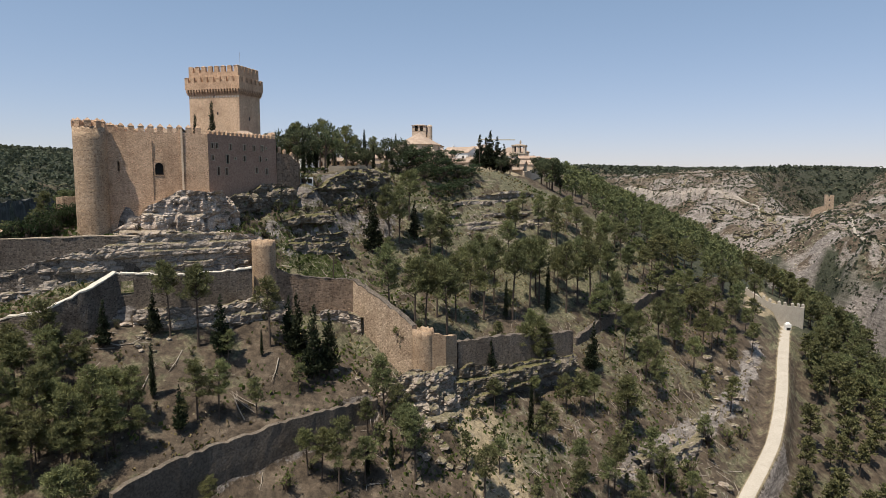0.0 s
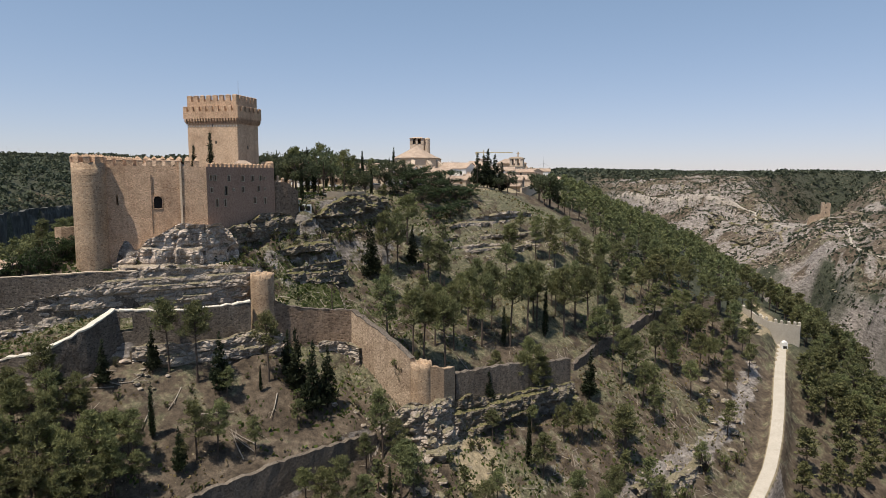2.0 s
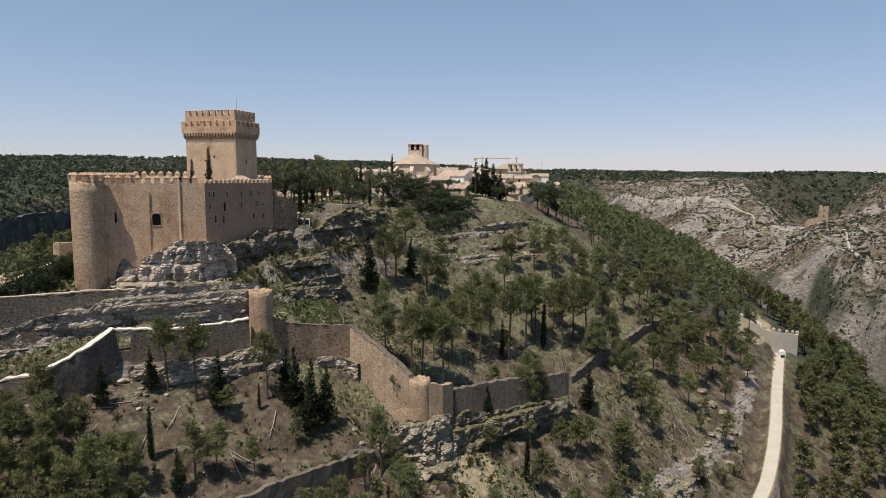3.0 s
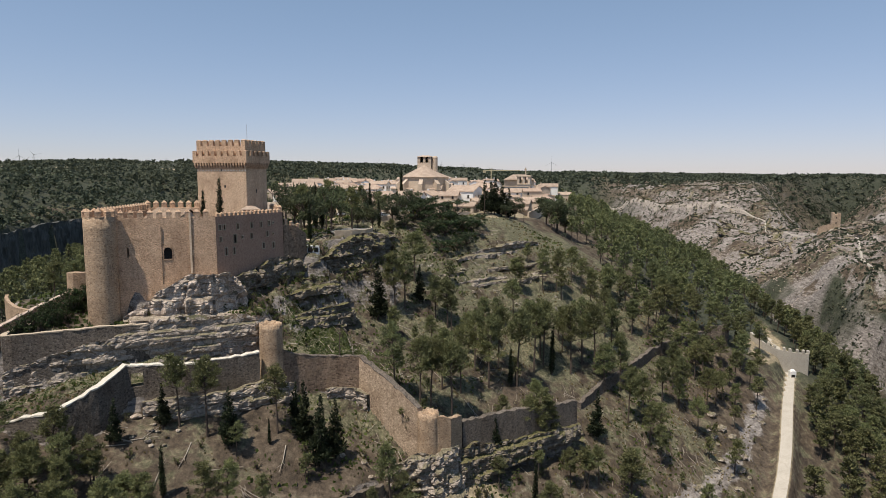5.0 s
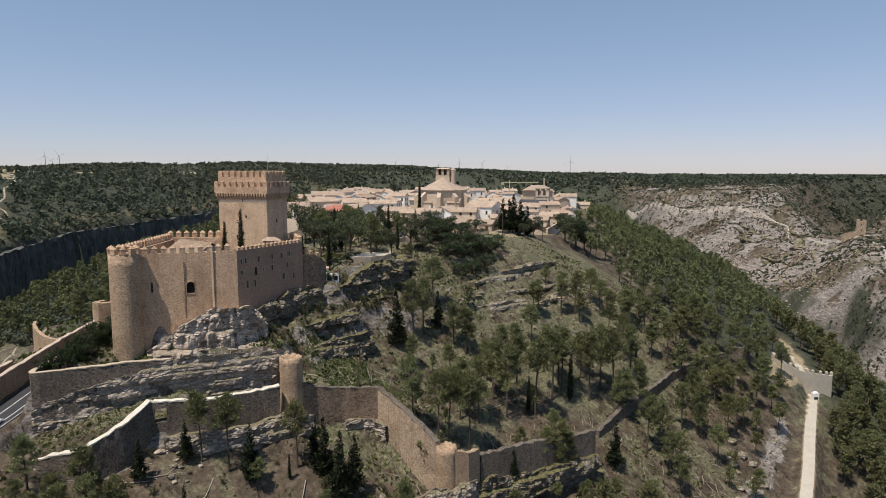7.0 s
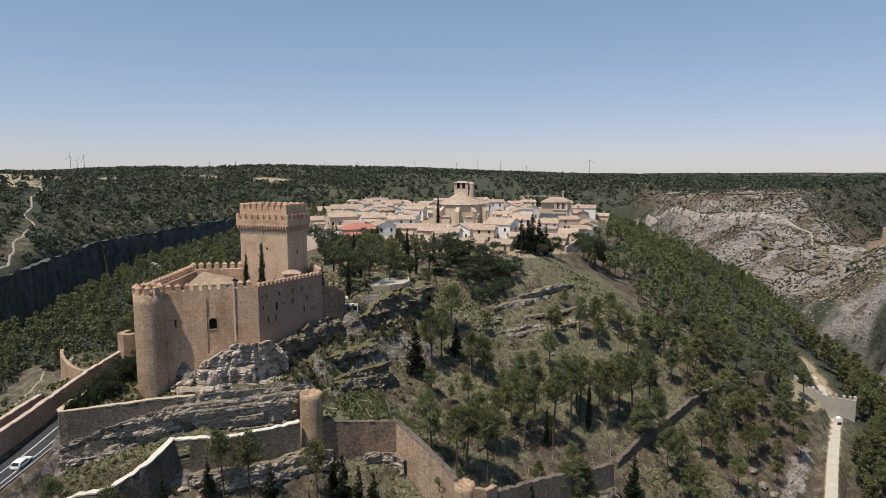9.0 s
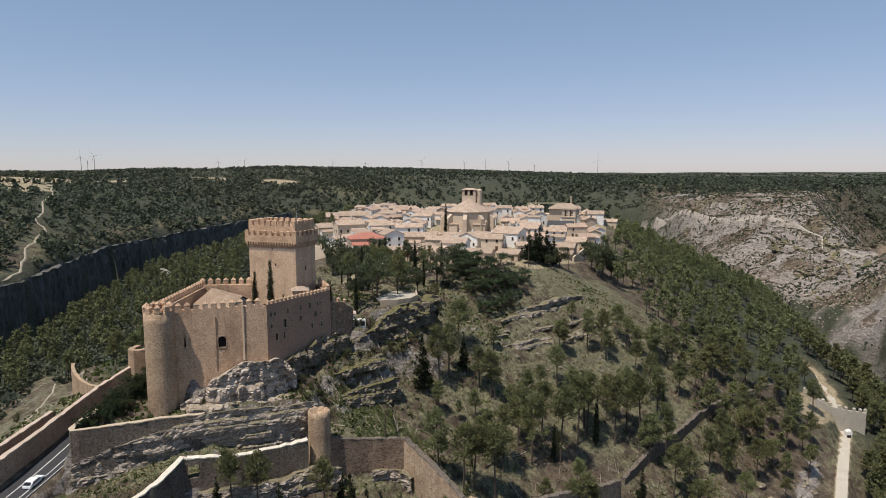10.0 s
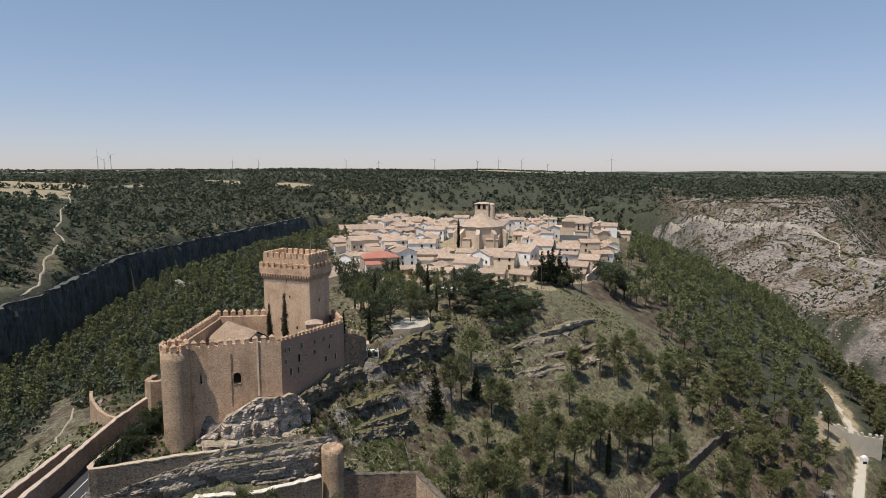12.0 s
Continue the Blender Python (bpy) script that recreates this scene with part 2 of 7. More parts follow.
def foliage(name, dark, light, spread=0.35):
    m, nt, bsdf, pos = start(name, 0.75)
    isl = nt.nodes.new("ShaderNodeNewGeometry").outputs["Random Per Island"]
    col = ramp(nt, isl, [(0.0, dark), (1.0, light)])
    info = nt.nodes.new("ShaderNodeObjectInfo")
    hsv = nt.nodes.new("ShaderNodeHueSaturation")
    nt.links.new(maths(nt, "ADD", maths(nt, "MULTIPLY", info.outputs["Random"], spread), 1 - spread / 2), hsv.inputs["Value"])
    nt.links.new(maths(nt, "ADD", maths(nt, "MULTIPLY", info.outputs["Random"], 0.035), 0.487), hsv.inputs["Hue"])
    patch = noise_of(nt, pos, 0.03, 3)
    col = mixed(nt, 0.7, col, ramp(nt, patch, [(0.35, (0.75, 0.78, 0.8)), (0.65, (1.1, 1.05, 0.95))]), "MULTIPLY")
    col = mixed(nt, 0.9, col, ramp(nt, noise_of(nt, pos, 0.75, 3, 0.6), [(0.33, (0.62, 0.64, 0.66)), (0.5, (0.97, 0.97, 0.97)), (0.68, (1.3, 1.27, 1.2))]), "MULTIPLY")
    nt.links.new(col, hsv.inputs["Color"])
    nt.links.new(hsv.outputs[0], bsdf.inputs["Base Color"])
    thin, blend = nt.nodes.new("ShaderNodeBsdfTranslucent"), nt.nodes.new("ShaderNodeMixShader")
    nt.links.new(hsv.outputs[0], thin.inputs[0])
    blend.inputs[0].default_value = 0.3
    nt.links.new(bsdf.outputs[0], blend.inputs[1])
    nt.links.new(thin.outputs[0], blend.inputs[2])
    nt.links.new(blend.outputs[0], nt.nodes["Material Output"].inputs[0])
    return m


PINE = foliage("pine needles", (0.116, 0.126, 0.058), (0.208, 0.214, 0.100))
CYPRESS = foliage("cypress foliage", (0.018, 0.026, 0.014), (0.045, 0.055, 0.026))
SHRUB = foliage("shrub leaves", (0.05, 0.065, 0.018), (0.12, 0.135, 0.04))
BROAD = foliage("broad leaves", (0.058, 0.073, 0.040), (0.125, 0.142, 0.078))
FIG = foliage("dark fig leaves", (0.032, 0.050, 0.025), (0.075, 0.100, 0.046))
HEDGE = foliage("hedge leaves", (0.022, 0.036, 0.014), (0.06, 0.085, 0.03))
WOODS = foliage("distant woodland", (0.062, 0.073, 0.050), (0.098, 0.110, 0.073), 0.1)


def ground_material():
    m, nt, bsdf, pos = start("hillside ground", 0.95)
    cov = nt.nodes.new("ShaderNodeAttribute")
    cov.attribute_name = "cover"
    sep = nt.nodes.new("ShaderNodeSeparateColor")
    nt.links.new(cov.outputs["Color"], sep.inputs[0])
    n1, n2, n3, n4 = noise_of(nt, pos, 0.05, 5), noise_of(nt, pos, 0.28, 5, 0.65), noise_of(nt, pos, 1.6, 4, 0.65), noise_of(nt, pos, 6.0, 2)
    soil = ramp(nt, n2, [(0.28, (0.044, 0.034, 0.025)), (0.5, (0.108, 0.083, 0.060)), (0.7, (0.205, 0.163, 0.120))])
    grass = ramp(nt, n3, [(0.3, (0.062, 0.065, 0.037)), (0.5, (0.140, 0.134, 0.080)), (0.72, (0.27, 0.234, 0.158))])
    mp = nt.nodes.new("ShaderNodeMapping")
    mp.inputs["Scale"].default_value = (0.25, 0.25, 1.3)
    nt.links.new(pos, mp.inputs[0])
    seams = noise_of(nt, mp.outputs[0], 1.0, 5, 0.7)
    stone = ramp(nt, seams, [(0.3, (0.078, 0.068, 0.061)), (0.48, (0.232, 0.204, 0.183)), (0.7, (0.43, 0.39, 0.355))])
    sand = ramp(nt, n3, [(0.3, (0.27, 0.22, 0.145)), (0.7, (0.38, 0.315, 0.21))])
    g = maths(nt, "ADD", sep.outputs[1], maths(nt, "MULTIPLY", maths(nt, "SUBTRACT", n2, 0.5), 2.2))
    col = mixed(nt, ramp(nt, g, [(0.35, (0, 0, 0)), (0.62, (1, 1, 1))]), soil, grass)
    r = maths(nt, "ADD", sep.outputs[0], maths(nt, "ADD", maths(nt, "MULTIPLY", maths(nt, "SUBTRACT", n3, 0.5), 1.0), maths(nt, "MULTIPLY", maths(nt, "SUBTRACT", n2, 0.5), 1.0)))
    col = mixed(nt, ramp(nt, r, [(0.42, (0, 0, 0)), (0.6, (1, 1, 1))]), col, stone)
    col = mixed(nt, ramp(nt, sep.outputs[2], [(0.4, (0, 0, 0)), (0.6, (1, 1, 1))]), col, sand)
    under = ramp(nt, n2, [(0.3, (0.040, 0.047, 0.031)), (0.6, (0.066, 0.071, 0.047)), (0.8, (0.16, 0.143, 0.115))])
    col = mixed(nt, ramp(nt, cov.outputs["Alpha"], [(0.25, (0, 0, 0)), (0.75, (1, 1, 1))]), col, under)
    specks = ramp(nt, n4, [(0.3, (0.65, 0.65, 0.65)), (0.6, (1.0, 1.0, 1.0)), (0.8, (1.25, 1.22, 1.2))])
    col = mixed(nt, 0.7, col, specks, "MULTIPLY")
    col = mixed(nt, 0.8, col, ramp(nt, noise_of(nt, pos, 0.9, 4, 0.7), [(0.34, (0.5, 0.5, 0.5)), (0.5, (0.95, 0.95, 0.95)), (0.66, (1.35, 1.33, 1.3))]), "MULTIPLY")
    nt.links.new(col, bsdf.inputs["Base Color"])
    bumped(nt, bsdf, maths(nt, "ADD", n3, maths(nt, "MULTIPLY", n4, 0.4)), 0.9, 0.35)
    return m


GROUND = ground_material()

# ---- terrain: one height function for the whole site ----
def lattice(ix, iy, seed):
    n = (ix.astype(np.int64) * 374761393 + iy.astype(np.int64) * 668265263 + seed * 1442695041) & 0x7FFFFFFF
    n = ((n ^ (n >> 13)) * 1274126177) & 0x7FFFFFFF
    return ((n ^ (n >> 16)) & 0xFFFF) / 32767.5 - 1.0


def vnoise(x, y, size, seed=0):
    x, y = np.asarray(x, float) / size, np.asarray(y, float) / size
    ix, iy = np.floor(x), np.floor(y)
    fx, fy = x - ix, y - iy
    fx, fy = fx * fx * (3 - 2 * fx), fy * fy * (3 - 2 * fy)
    a, b = lattice(ix, iy, seed), lattice(ix + 1, iy, seed)
    c, d = lattice(ix, iy + 1, seed), lattice(ix + 1, iy + 1, seed)
    return (a + (b - a) * fx) * (1 - fy) + (c + (d - c) * fx) * fy


def fbm(x, y, size, octaves=3, seed=0):
    return sum(vnoise(x, y, size / 2.1 ** k, seed + k) * 0.5 ** k for k in range(octaves))


def smin(a, b, k):
    h = np.clip(0.5 + 0.5 * (b - a) / k, 0, 1)
    return b + (a - b) * h - k * h * (1 - h)


def sstep(a, b, v):
    v = np.clip((v - a) / (b - a), 0, 1)
    return v * v * (3 - 2 * v)


def to_line(x, y, pts):
    """Distance to an open line, the side (+1 on its left), and the way along it from 0 to 1."""
    best = np.full(np.shape(x), 1e9)
    side, along = np.ones(np.shape(x)), np.zeros(np.shape(x))
    n = len(pts) - 1
    for i in range(n):
        (ax, ay), (bx, by) = pts[i][:2], pts[i + 1][:2]
        ux, uy = bx - ax, by - ay
        s = np.clip(((x - ax) * ux + (y - ay) * uy) / (ux * ux + uy * uy), 0, 1)
        d = np.hypot(x - ax - s * ux, y - ay - s * uy)
        near = d < best
        best = np.where(near, d, best)
        side = np.where(near, np.sign(ux * (y - ay) - uy * (x - ax)), side)
        along = np.where(near, (i + s) / n, along)
    return best, side, along


def in_ring(x, y, ring):
    """Signed distance to a closed ring, positive inside."""
    d, _, _ = to_line(x, y, ring + [ring[0]])
    odd = np.zeros(np.shape(x), bool)
    for (ax, ay), (bx, by) in zip(ring, ring[1:] + [ring[0]]):
        odd ^= ((ay > y) != (by > y)) & (x < (bx - ax) * (y - ay) / ((by - ay) or 1e-9) + ax)
    return np.where(odd, d, -d)


RIVER = [(-330, -40), (-276, 100), (-219, 200), (-226, 300), (-264, 430), (-259, 600), (-249, 800), (-125, 940), (60, 960),
         (176, 860), (196, 700), (208, 560), (212, 450), (200, 340), (192, 250), (165, 150), (110, 60), (0, 10), (-150, -20)]
CASTLE_ROCK = [(-50, 134), (-40, 151), (-35.5, 157.5), (-29, 166), (-21.5, 174.5), (-19, 190), (-34, 205), (-82, 200), (-80, 150), (-74, 128), (-66, 127)]
LEDGE = [(-82.5, 113), (-65, 121.5), (-52, 127.5), (-40, 134), (-38, 141), (-46, 150), (-81, 150), (-84, 126)]
YARD = [(-83.5, 112.4), (-70, 119), (-58.5, 124.6), (-54, 122), (-61.5, 116.5), (-63.5, 110), (-68, 105.8), (-77, 104.5), (-84, 103.5)]
TERRACE = [(-94, 141.4), (-102, 146.6), (-111, 155.8), (-104, 164), (-92, 160), (-88, 150)]
# retaining lines, seen with the hill on their left: plan, rise above, drop below, reach
WALL_WEST = [(-95, 102), (-77, 104.5), (-68, 105.8), (-63.5, 110), (-61.5, 116.5), (-51, 121), (-38.5, 128.8)]
WALL_MID = [(-37, 131), (-29, 137), (-20, 140.5)]
WALL_SLANT = [(-20, 140.5), (-12, 134), (-5.5, 128)]
WALL_EAST = [(-2, 127.5), (3, 132.5), (14, 140), (32, 152)]
WALL_FAR = [(35, 163), (43, 173), (52, 182), (65, 197), (79, 211), (90, 219)]
FAR_ROAD = [(322, 690), (335, 668), (322, 640), (330, 615), (329, 590), (333, 566), (341, 544), (312, 480), (270, 410), (258, 385), (250, 330), (246, 295)]
TRIBUTARY = [(378, 636), (430, 740), (520, 880), (640, 960), (800, 1010)]
SCARP = [(-48, 82), (-42, 91), (-33, 101), (-24, 109.5), (-17, 117), (-12, 122)]
STEPS = [(WALL_WEST, 2.0, 2.6, 12), (WALL_MID, 5.0, 2.0, 12), (WALL_SLANT, 4.0, 1.5, 10), (WALL_EAST, 3.0, 1.5, 12), (WALL_FAR, 1.0, 1.0, 10), (SCARP, 2.4, 2.6, 16)]
APPROACH = [(-96, 40, 33), (-89, 80, 36.8), (-88, 100, 38.8), (-88, 112, 40), (-88.5, 125, 41.6), (-88, 138, 44), (-84, 150, 47.5)]
TRACK = [(52, 112, -22), (71, 139.6, -14.5), (78, 147, -11.5), (86, 156.5, -8.5), (93.5, 168, -5), (101, 181, -1.5), (109, 196, 2), (119, 214, 4.8), (129, 232, 6), (138, 262, 7), (144, 290, 7.5), (138, 316, 9), (126, 340, 11)]


def ground(x, y, fine=True):
    x, y = np.asarray(x, float), np.asarray(y, float)
    wob = fbm(x, y, 40, 3, 5)
    slope = 54 - 0.49 * (x - 9) + 0.582 * (y - 206)
    flank = 52 - 0.47 * (x - 45 - np.interp(y, [250, 300, 420, 520], [0, 14, 34, 20])) + 0.05 * (y - 250) + 2.5 * wob
    west = 51 + 0.30 * (x + 75 + np.interp(y, [220, 280, 420, 500], [0, 16, 26, 0])) + 0.06 * (y - 150) + 2 * wob
    back = 78 - 0.28 * (y - 440) + 3 * wob
    top = np.interp(y, [120, 145, 176, 230, 330, 420], [56, 57.5, 62, 63, 66, 69])
    hill = smin(smin(slope, flank, 8), smin(smin(west, back, 10), top, 5), 6)
    for pts, up, down, reach in STEPS:
        d, side, along = to_line(x, y, pts)
        fade = np.exp(-d / reach) * sstep(0, 0.08, along) * sstep(1.0, 0.92, along)
        blend = np.clip(side * d / 0.5, -1, 1)
        hill = hill + fade * np.where(blend > 0, up * blend, down * blend)
    rag = 1.3 * vnoise(x, y, 4, 11) + 0.7 * vnoise(x, y, 1.7, 12)
    d = in_ring(x, y, LEDGE) + rag * 0.5
    hill = np.where(d > -3, hill + np.maximum(48.0 - hill, 0) * sstep(0.4, 2.4, d), hill)
    d = in_ring(x, y, YARD)
    hill = hill + (36.7 + 0.235 * (x + 81.5) + 0.2 * (y - 113.2 - 0.51 * (x + 81.5)) - hill) * sstep(-0.4, 0.8, d)
    hill = hill + (37.8 - hill) * sstep(4.0, 1.6, np.hypot(x + 60.4, y - 119.2))
    d = in_ring(x, y, TERRACE)
    hill = hill + np.maximum(46.4 - hill, 0) * sstep(-0.2, 1.0, d)
    d = in_ring(x, y, CASTLE_ROCK) + rag
    skirt = sstep(-10, -0.5, d) * sstep(136, 146, y) * sstep(-50, -44, x)
    hill = hill + np.maximum(np.interp(y, [140, 160, 190], [50.5, 53, 56]) - hill, 0) * skirt * 0.9
    rise = sstep(0.3, 4.0, d)
    hill = hill + np.maximum(top - 0.3 - hill, 0) * rise
    hill = hill + (57.2 - hill) * sstep(5.5, 2.8, np.hypot(x + 35.4, y - 162.6))
    shelf = sstep(26, 14, np.hypot((x - 16) * 0.8, y - 200)) + sstep(14, 8, np.hypot(x + 8, y - 180))
    lay = (hill + 1.6 * fbm(x, y, 16, 2, 55)) / 2.4
    hill = hill + np.clip(shelf, 0, 1) * 0.58 * 2.4 * (sstep(0.3, 0.7, lay - np.floor(lay)) - (lay - np.floor(lay)))
    d = in_ring(x, y, RIVER)
    rim = np.where(x < 60, np.interp(y, [0, 200, 800, 900], [40, 45, 45, 30]), np.interp(y, [200, 300, 400, 560, 620, 660, 690, 725, 810, 950], [8, 19, 22, 16, 13, 17, 31, 40, 45, 40]))
    reach = 85 + np.interp(x, [-100, 150], [0, 1]) * (np.interp(y, [600, 690, 760, 1000], [230, 100, 60, 80]) - 85)
    out = -d + 3 * wob + 4 * vnoise(x, y, 14, 21)
    bank = np.interp(y, [300, 385, 450, 560, 610, 680, 725, 807, 870, 950], [40, 46, 60, 100, 95, 112, 74, 48, 40, 40])
    climb = 1 - np.exp(-np.maximum(out - np.where(x < 60, 15, bank), 0) / reach)
    upland = rim + (np.interp(x, [-100, 150, 420, 1500], [92, 84, 74, 74]) + 6 * np.exp(-((out - 300) / 220) ** 2) * (x < 60) - rim) * climb + climb * 7 * fbm(x, y, 420, 3, 31) + 1.2 * fbm(x, y, 60, 2, 33)
    upland = upland + 8 * np.exp(-((x - 350) / 26) ** 2 - ((y - 556) / 22) ** 2) + 9 * np.exp(-((x - 360) / 60) ** 2 - ((y - 470) / 60) ** 2)
    valley = to_line(x, y, TRIBUTARY)[0]
    upland = np.where(x > 250, smin(upland, 6 + np.maximum(valley - 12, 0) * 1.1, 8), upland)
    crag = sstep(150, 230, x) * sstep(900, 500, np.abs(out)) * (1 - 0.6 * climb)
    step = 6.0
    lay = (upland + 3 * wob) / step
    crag = crag * sstep(4, 11, to_line(x, y, FAR_ROAD)[0])
    upland = upland + crag * 0.75 * step * (sstep(0.35, 0.65, lay - np.floor(lay)) - (lay - np.floor(lay)))
    lefty = x < 60
    face = np.where(lefty, 0.3 * sstep(4, 8, out) + 0.7 * sstep(9, 14, out), 0.45 * sstep(5, 30, out) + 0.55 * np.clip((out - 16) / (bank - 16), 0, 1))
    outer = -36 + (upland + 36) * face
    inner = -36 + (np.maximum(hill, -33) + 36) * np.where(lefty, sstep(3, 15, d + 2 * vnoise(x, y, 14, 22)), sstep(8, 34, d + 4 * vnoise(x, y, 14, 22)))
    h = np.where(d > 0, inner, outer)
    if fine:
        rock = sstep(20, 0, np.abs(in_ring(x, y, CASTLE_ROCK)))
        h = h + 0.55 * fbm(x, y, 9, 3, 41) + (0.16 + 0.5 * rock) * fbm(x, y, 2.2, 2, 45) + crag * (3.6 * fbm(x, y, 24, 3, 47) + 1.5 * fbm(x, y, 7, 2, 49)) + 3.2 * np.abs(fbm(x, y, 15, 3, 48)) * sstep(150, 190, x) * sstep(0, 14, out) * sstep(130, 60, out) * sstep(4, 11, to_line(x, y, FAR_ROAD)[0])
    for pts, half in ((APPROACH, 3.6), (TRACK, 1.6)):
        d, _, along = to_line(x, y, pts)
        level = np.interp(along, np.linspace(0, 1, len(pts)), [p[2] for p in pts])
        h = h + (level - h) * sstep(half + 2.5, half, d)
    return h


# ---- mesh helpers ----
def mesh_of(name, verts, faces, mats=(), smooth=False):
    me = bpy.data.meshes.new(name)
    me.from_pydata([tuple(v) for v in verts], [], [tuple(f) for f in faces])
    for m in mats:
        me.materials.append(m)
    if smooth:
        me.polygons.foreach_set("use_smooth", [True] * len(me.polygons))
    return me


def part(name, bm, material, parent, label="", m=None):
    me = bpy.data.meshes.new(name)
    bm.to_mesh(me)
    bm.free()
    me.materials.append(material)
    return hang(name, me, parent, label, m)


def hang(name, me, parent, label="", m=None):
    ob = new(name, me)
    if parent is not None:
        ob.parent = parent
    if m is not None:
        ob.matrix_local = m
    if label:
        ob["label"] = label
    return ob


def box(bm, x0, x1, y0, y1, z0, z1, m=None):
    vs = [bm.verts.new((m @ Vector(p)) if m is not None else p) for p in
          ((x0, y0, z0), (x1, y0, z0), (x1, y1, z0), (x0, y1, z0), (x0, y0, z1), (x1, y0, z1), (x1, y1, z1), (x0, y1, z1))]
    for f in ((3, 2, 1, 0), (4, 5, 6, 7), (0, 1, 5, 4), (1, 2, 6, 5), (2, 3, 7, 6), (3, 0, 4, 7)):
        bm.faces.new([vs[i] for i in f])
    return vs


def box_mesh(name, x0, x1, y0, y1, z0, z1, mat):
    bm = bmesh.new()
    box(bm, x0, x1, y0, y1, z0, z1)
    me = bpy.data.meshes.new(name)
    bm.to_mesh(me)
    bm.free()
    me.materials.append(mat)
    return me


def thing(name, label, category, m=None, group="", kind=""):
    ob = tagged(new(name), label, category, group, kind)
    if m is not None:
        ob.matrix_basis = m
    return ob


def gz(x, y):
    return float(ground(x, y))


HILLPATH = [(-104.5, 118), (-105.5, 124), (-107, 132), (-110, 140), (-115.5, 147), (-121, 160), (-129, 172), (-136, 190)]


GULLY = [(104.1, 202.4), (97.0, 192.2), (85.6, 175.8), (75.1, 163.8), (66.3, 155.3), (56.9, 147.6), (48.1, 140.5), (41.7, 133.5)]


VILLAGE = [(-62, 252), (-24, 236), (12, 248), (34, 262), (46, 300), (64, 360), (74, 420), (-100, 430), (-98, 360), (-84, 300)]


# ---- the ground sheet ----
def axis(lo, hi, step, far, reach):
    fine = list(np.arange(lo, hi + 0.01, step))
    out, s, v = [], step, hi
    while v < far:
        s = s * 1.034 if v > reach else min(s * 1.034, 3.4)
        v += s
        out.append(v)
    back, s, v = [], step, lo
    while v > -far:
        s *= 1.034
        v -= s
        back.append(v)
    return np.array(back[::-1] + fine + out)


GX, GY = axis(-95, 75, 0.85, 4700, 390), axis(80, 215, 0.85, 4900, 840)
GY = GY[GY > -600]
mx, my = np.meshgrid(GX, GY)
mz = ground(mx, my)
nx, ny = len(GX), len(GY)
me = bpy.data.meshes.new("ground")
me.vertices.add(nx * ny)
me.vertices.foreach_set("co", np.stack([mx, my, mz], -1).astype(np.float32).ravel())
idx = np.arange(nx * ny).reshape(ny, nx)
quads = np.stack([idx[:-1, :-1], idx[:-1, 1:], idx[1:, 1:], idx[1:, :-1]], -1).reshape(-1, 4)
me.loops.add(quads.size)
me.loops.foreach_set("vertex_index", quads.ravel().astype(np.int32))
me.polygons.add(len(quads))
me.polygons.foreach_set("loop_start", np.arange(0, quads.size, 4, dtype=np.int32))
me.polygons.foreach_set("use_smooth", np.ones(len(quads), bool))
me.update()


def fields(x, y):
    """Stubble fields on the plateau."""
    near_ = np.zeros(np.shape(x))
    for cx, cy, rx, ry in ((-440, 520, 45, 45), (-462, 555, 42, 40), (-510, 640, 55, 50), (-560, 740, 60, 70), (-590, 620, 90, 80), (-456, 730, 14, 34), (-437, 945, 36, 30), (-330, 960, 30, 24), (-760, 1080, 130, 70), (60, 1900, 260, 60)):
        near_ = np.maximum(near_, sstep(1.05, 0.95, np.hypot((x - cx) / rx, (y - cy) / ry) + 0.15 * vnoise(x, y, 60, 75)))
    far_ = (vnoise(x * 0.5, y, 300, 71) > 0.35) * (np.hypot(x, y) > 2100) * (x < 350)
    return np.maximum(near_, far_) * 0.85


def sheet(x, y):
    """Height of the ground sheet itself, between its corners."""
    i, j = np.clip(np.searchsorted(GX, x) - 1, 0, nx - 2), np.clip(np.searchsorted(GY, y) - 1, 0, ny - 2)
    u, v = (x - GX[i]) / (GX[i + 1] - GX[i]), (y - GY[j]) / (GY[j + 1] - GY[j])
    return (mz[j, i] * (1 - u) + mz[j, i + 1] * u) * (1 - v) + (mz[j + 1, i] * (1 - u) + mz[j + 1, i + 1] * u) * v


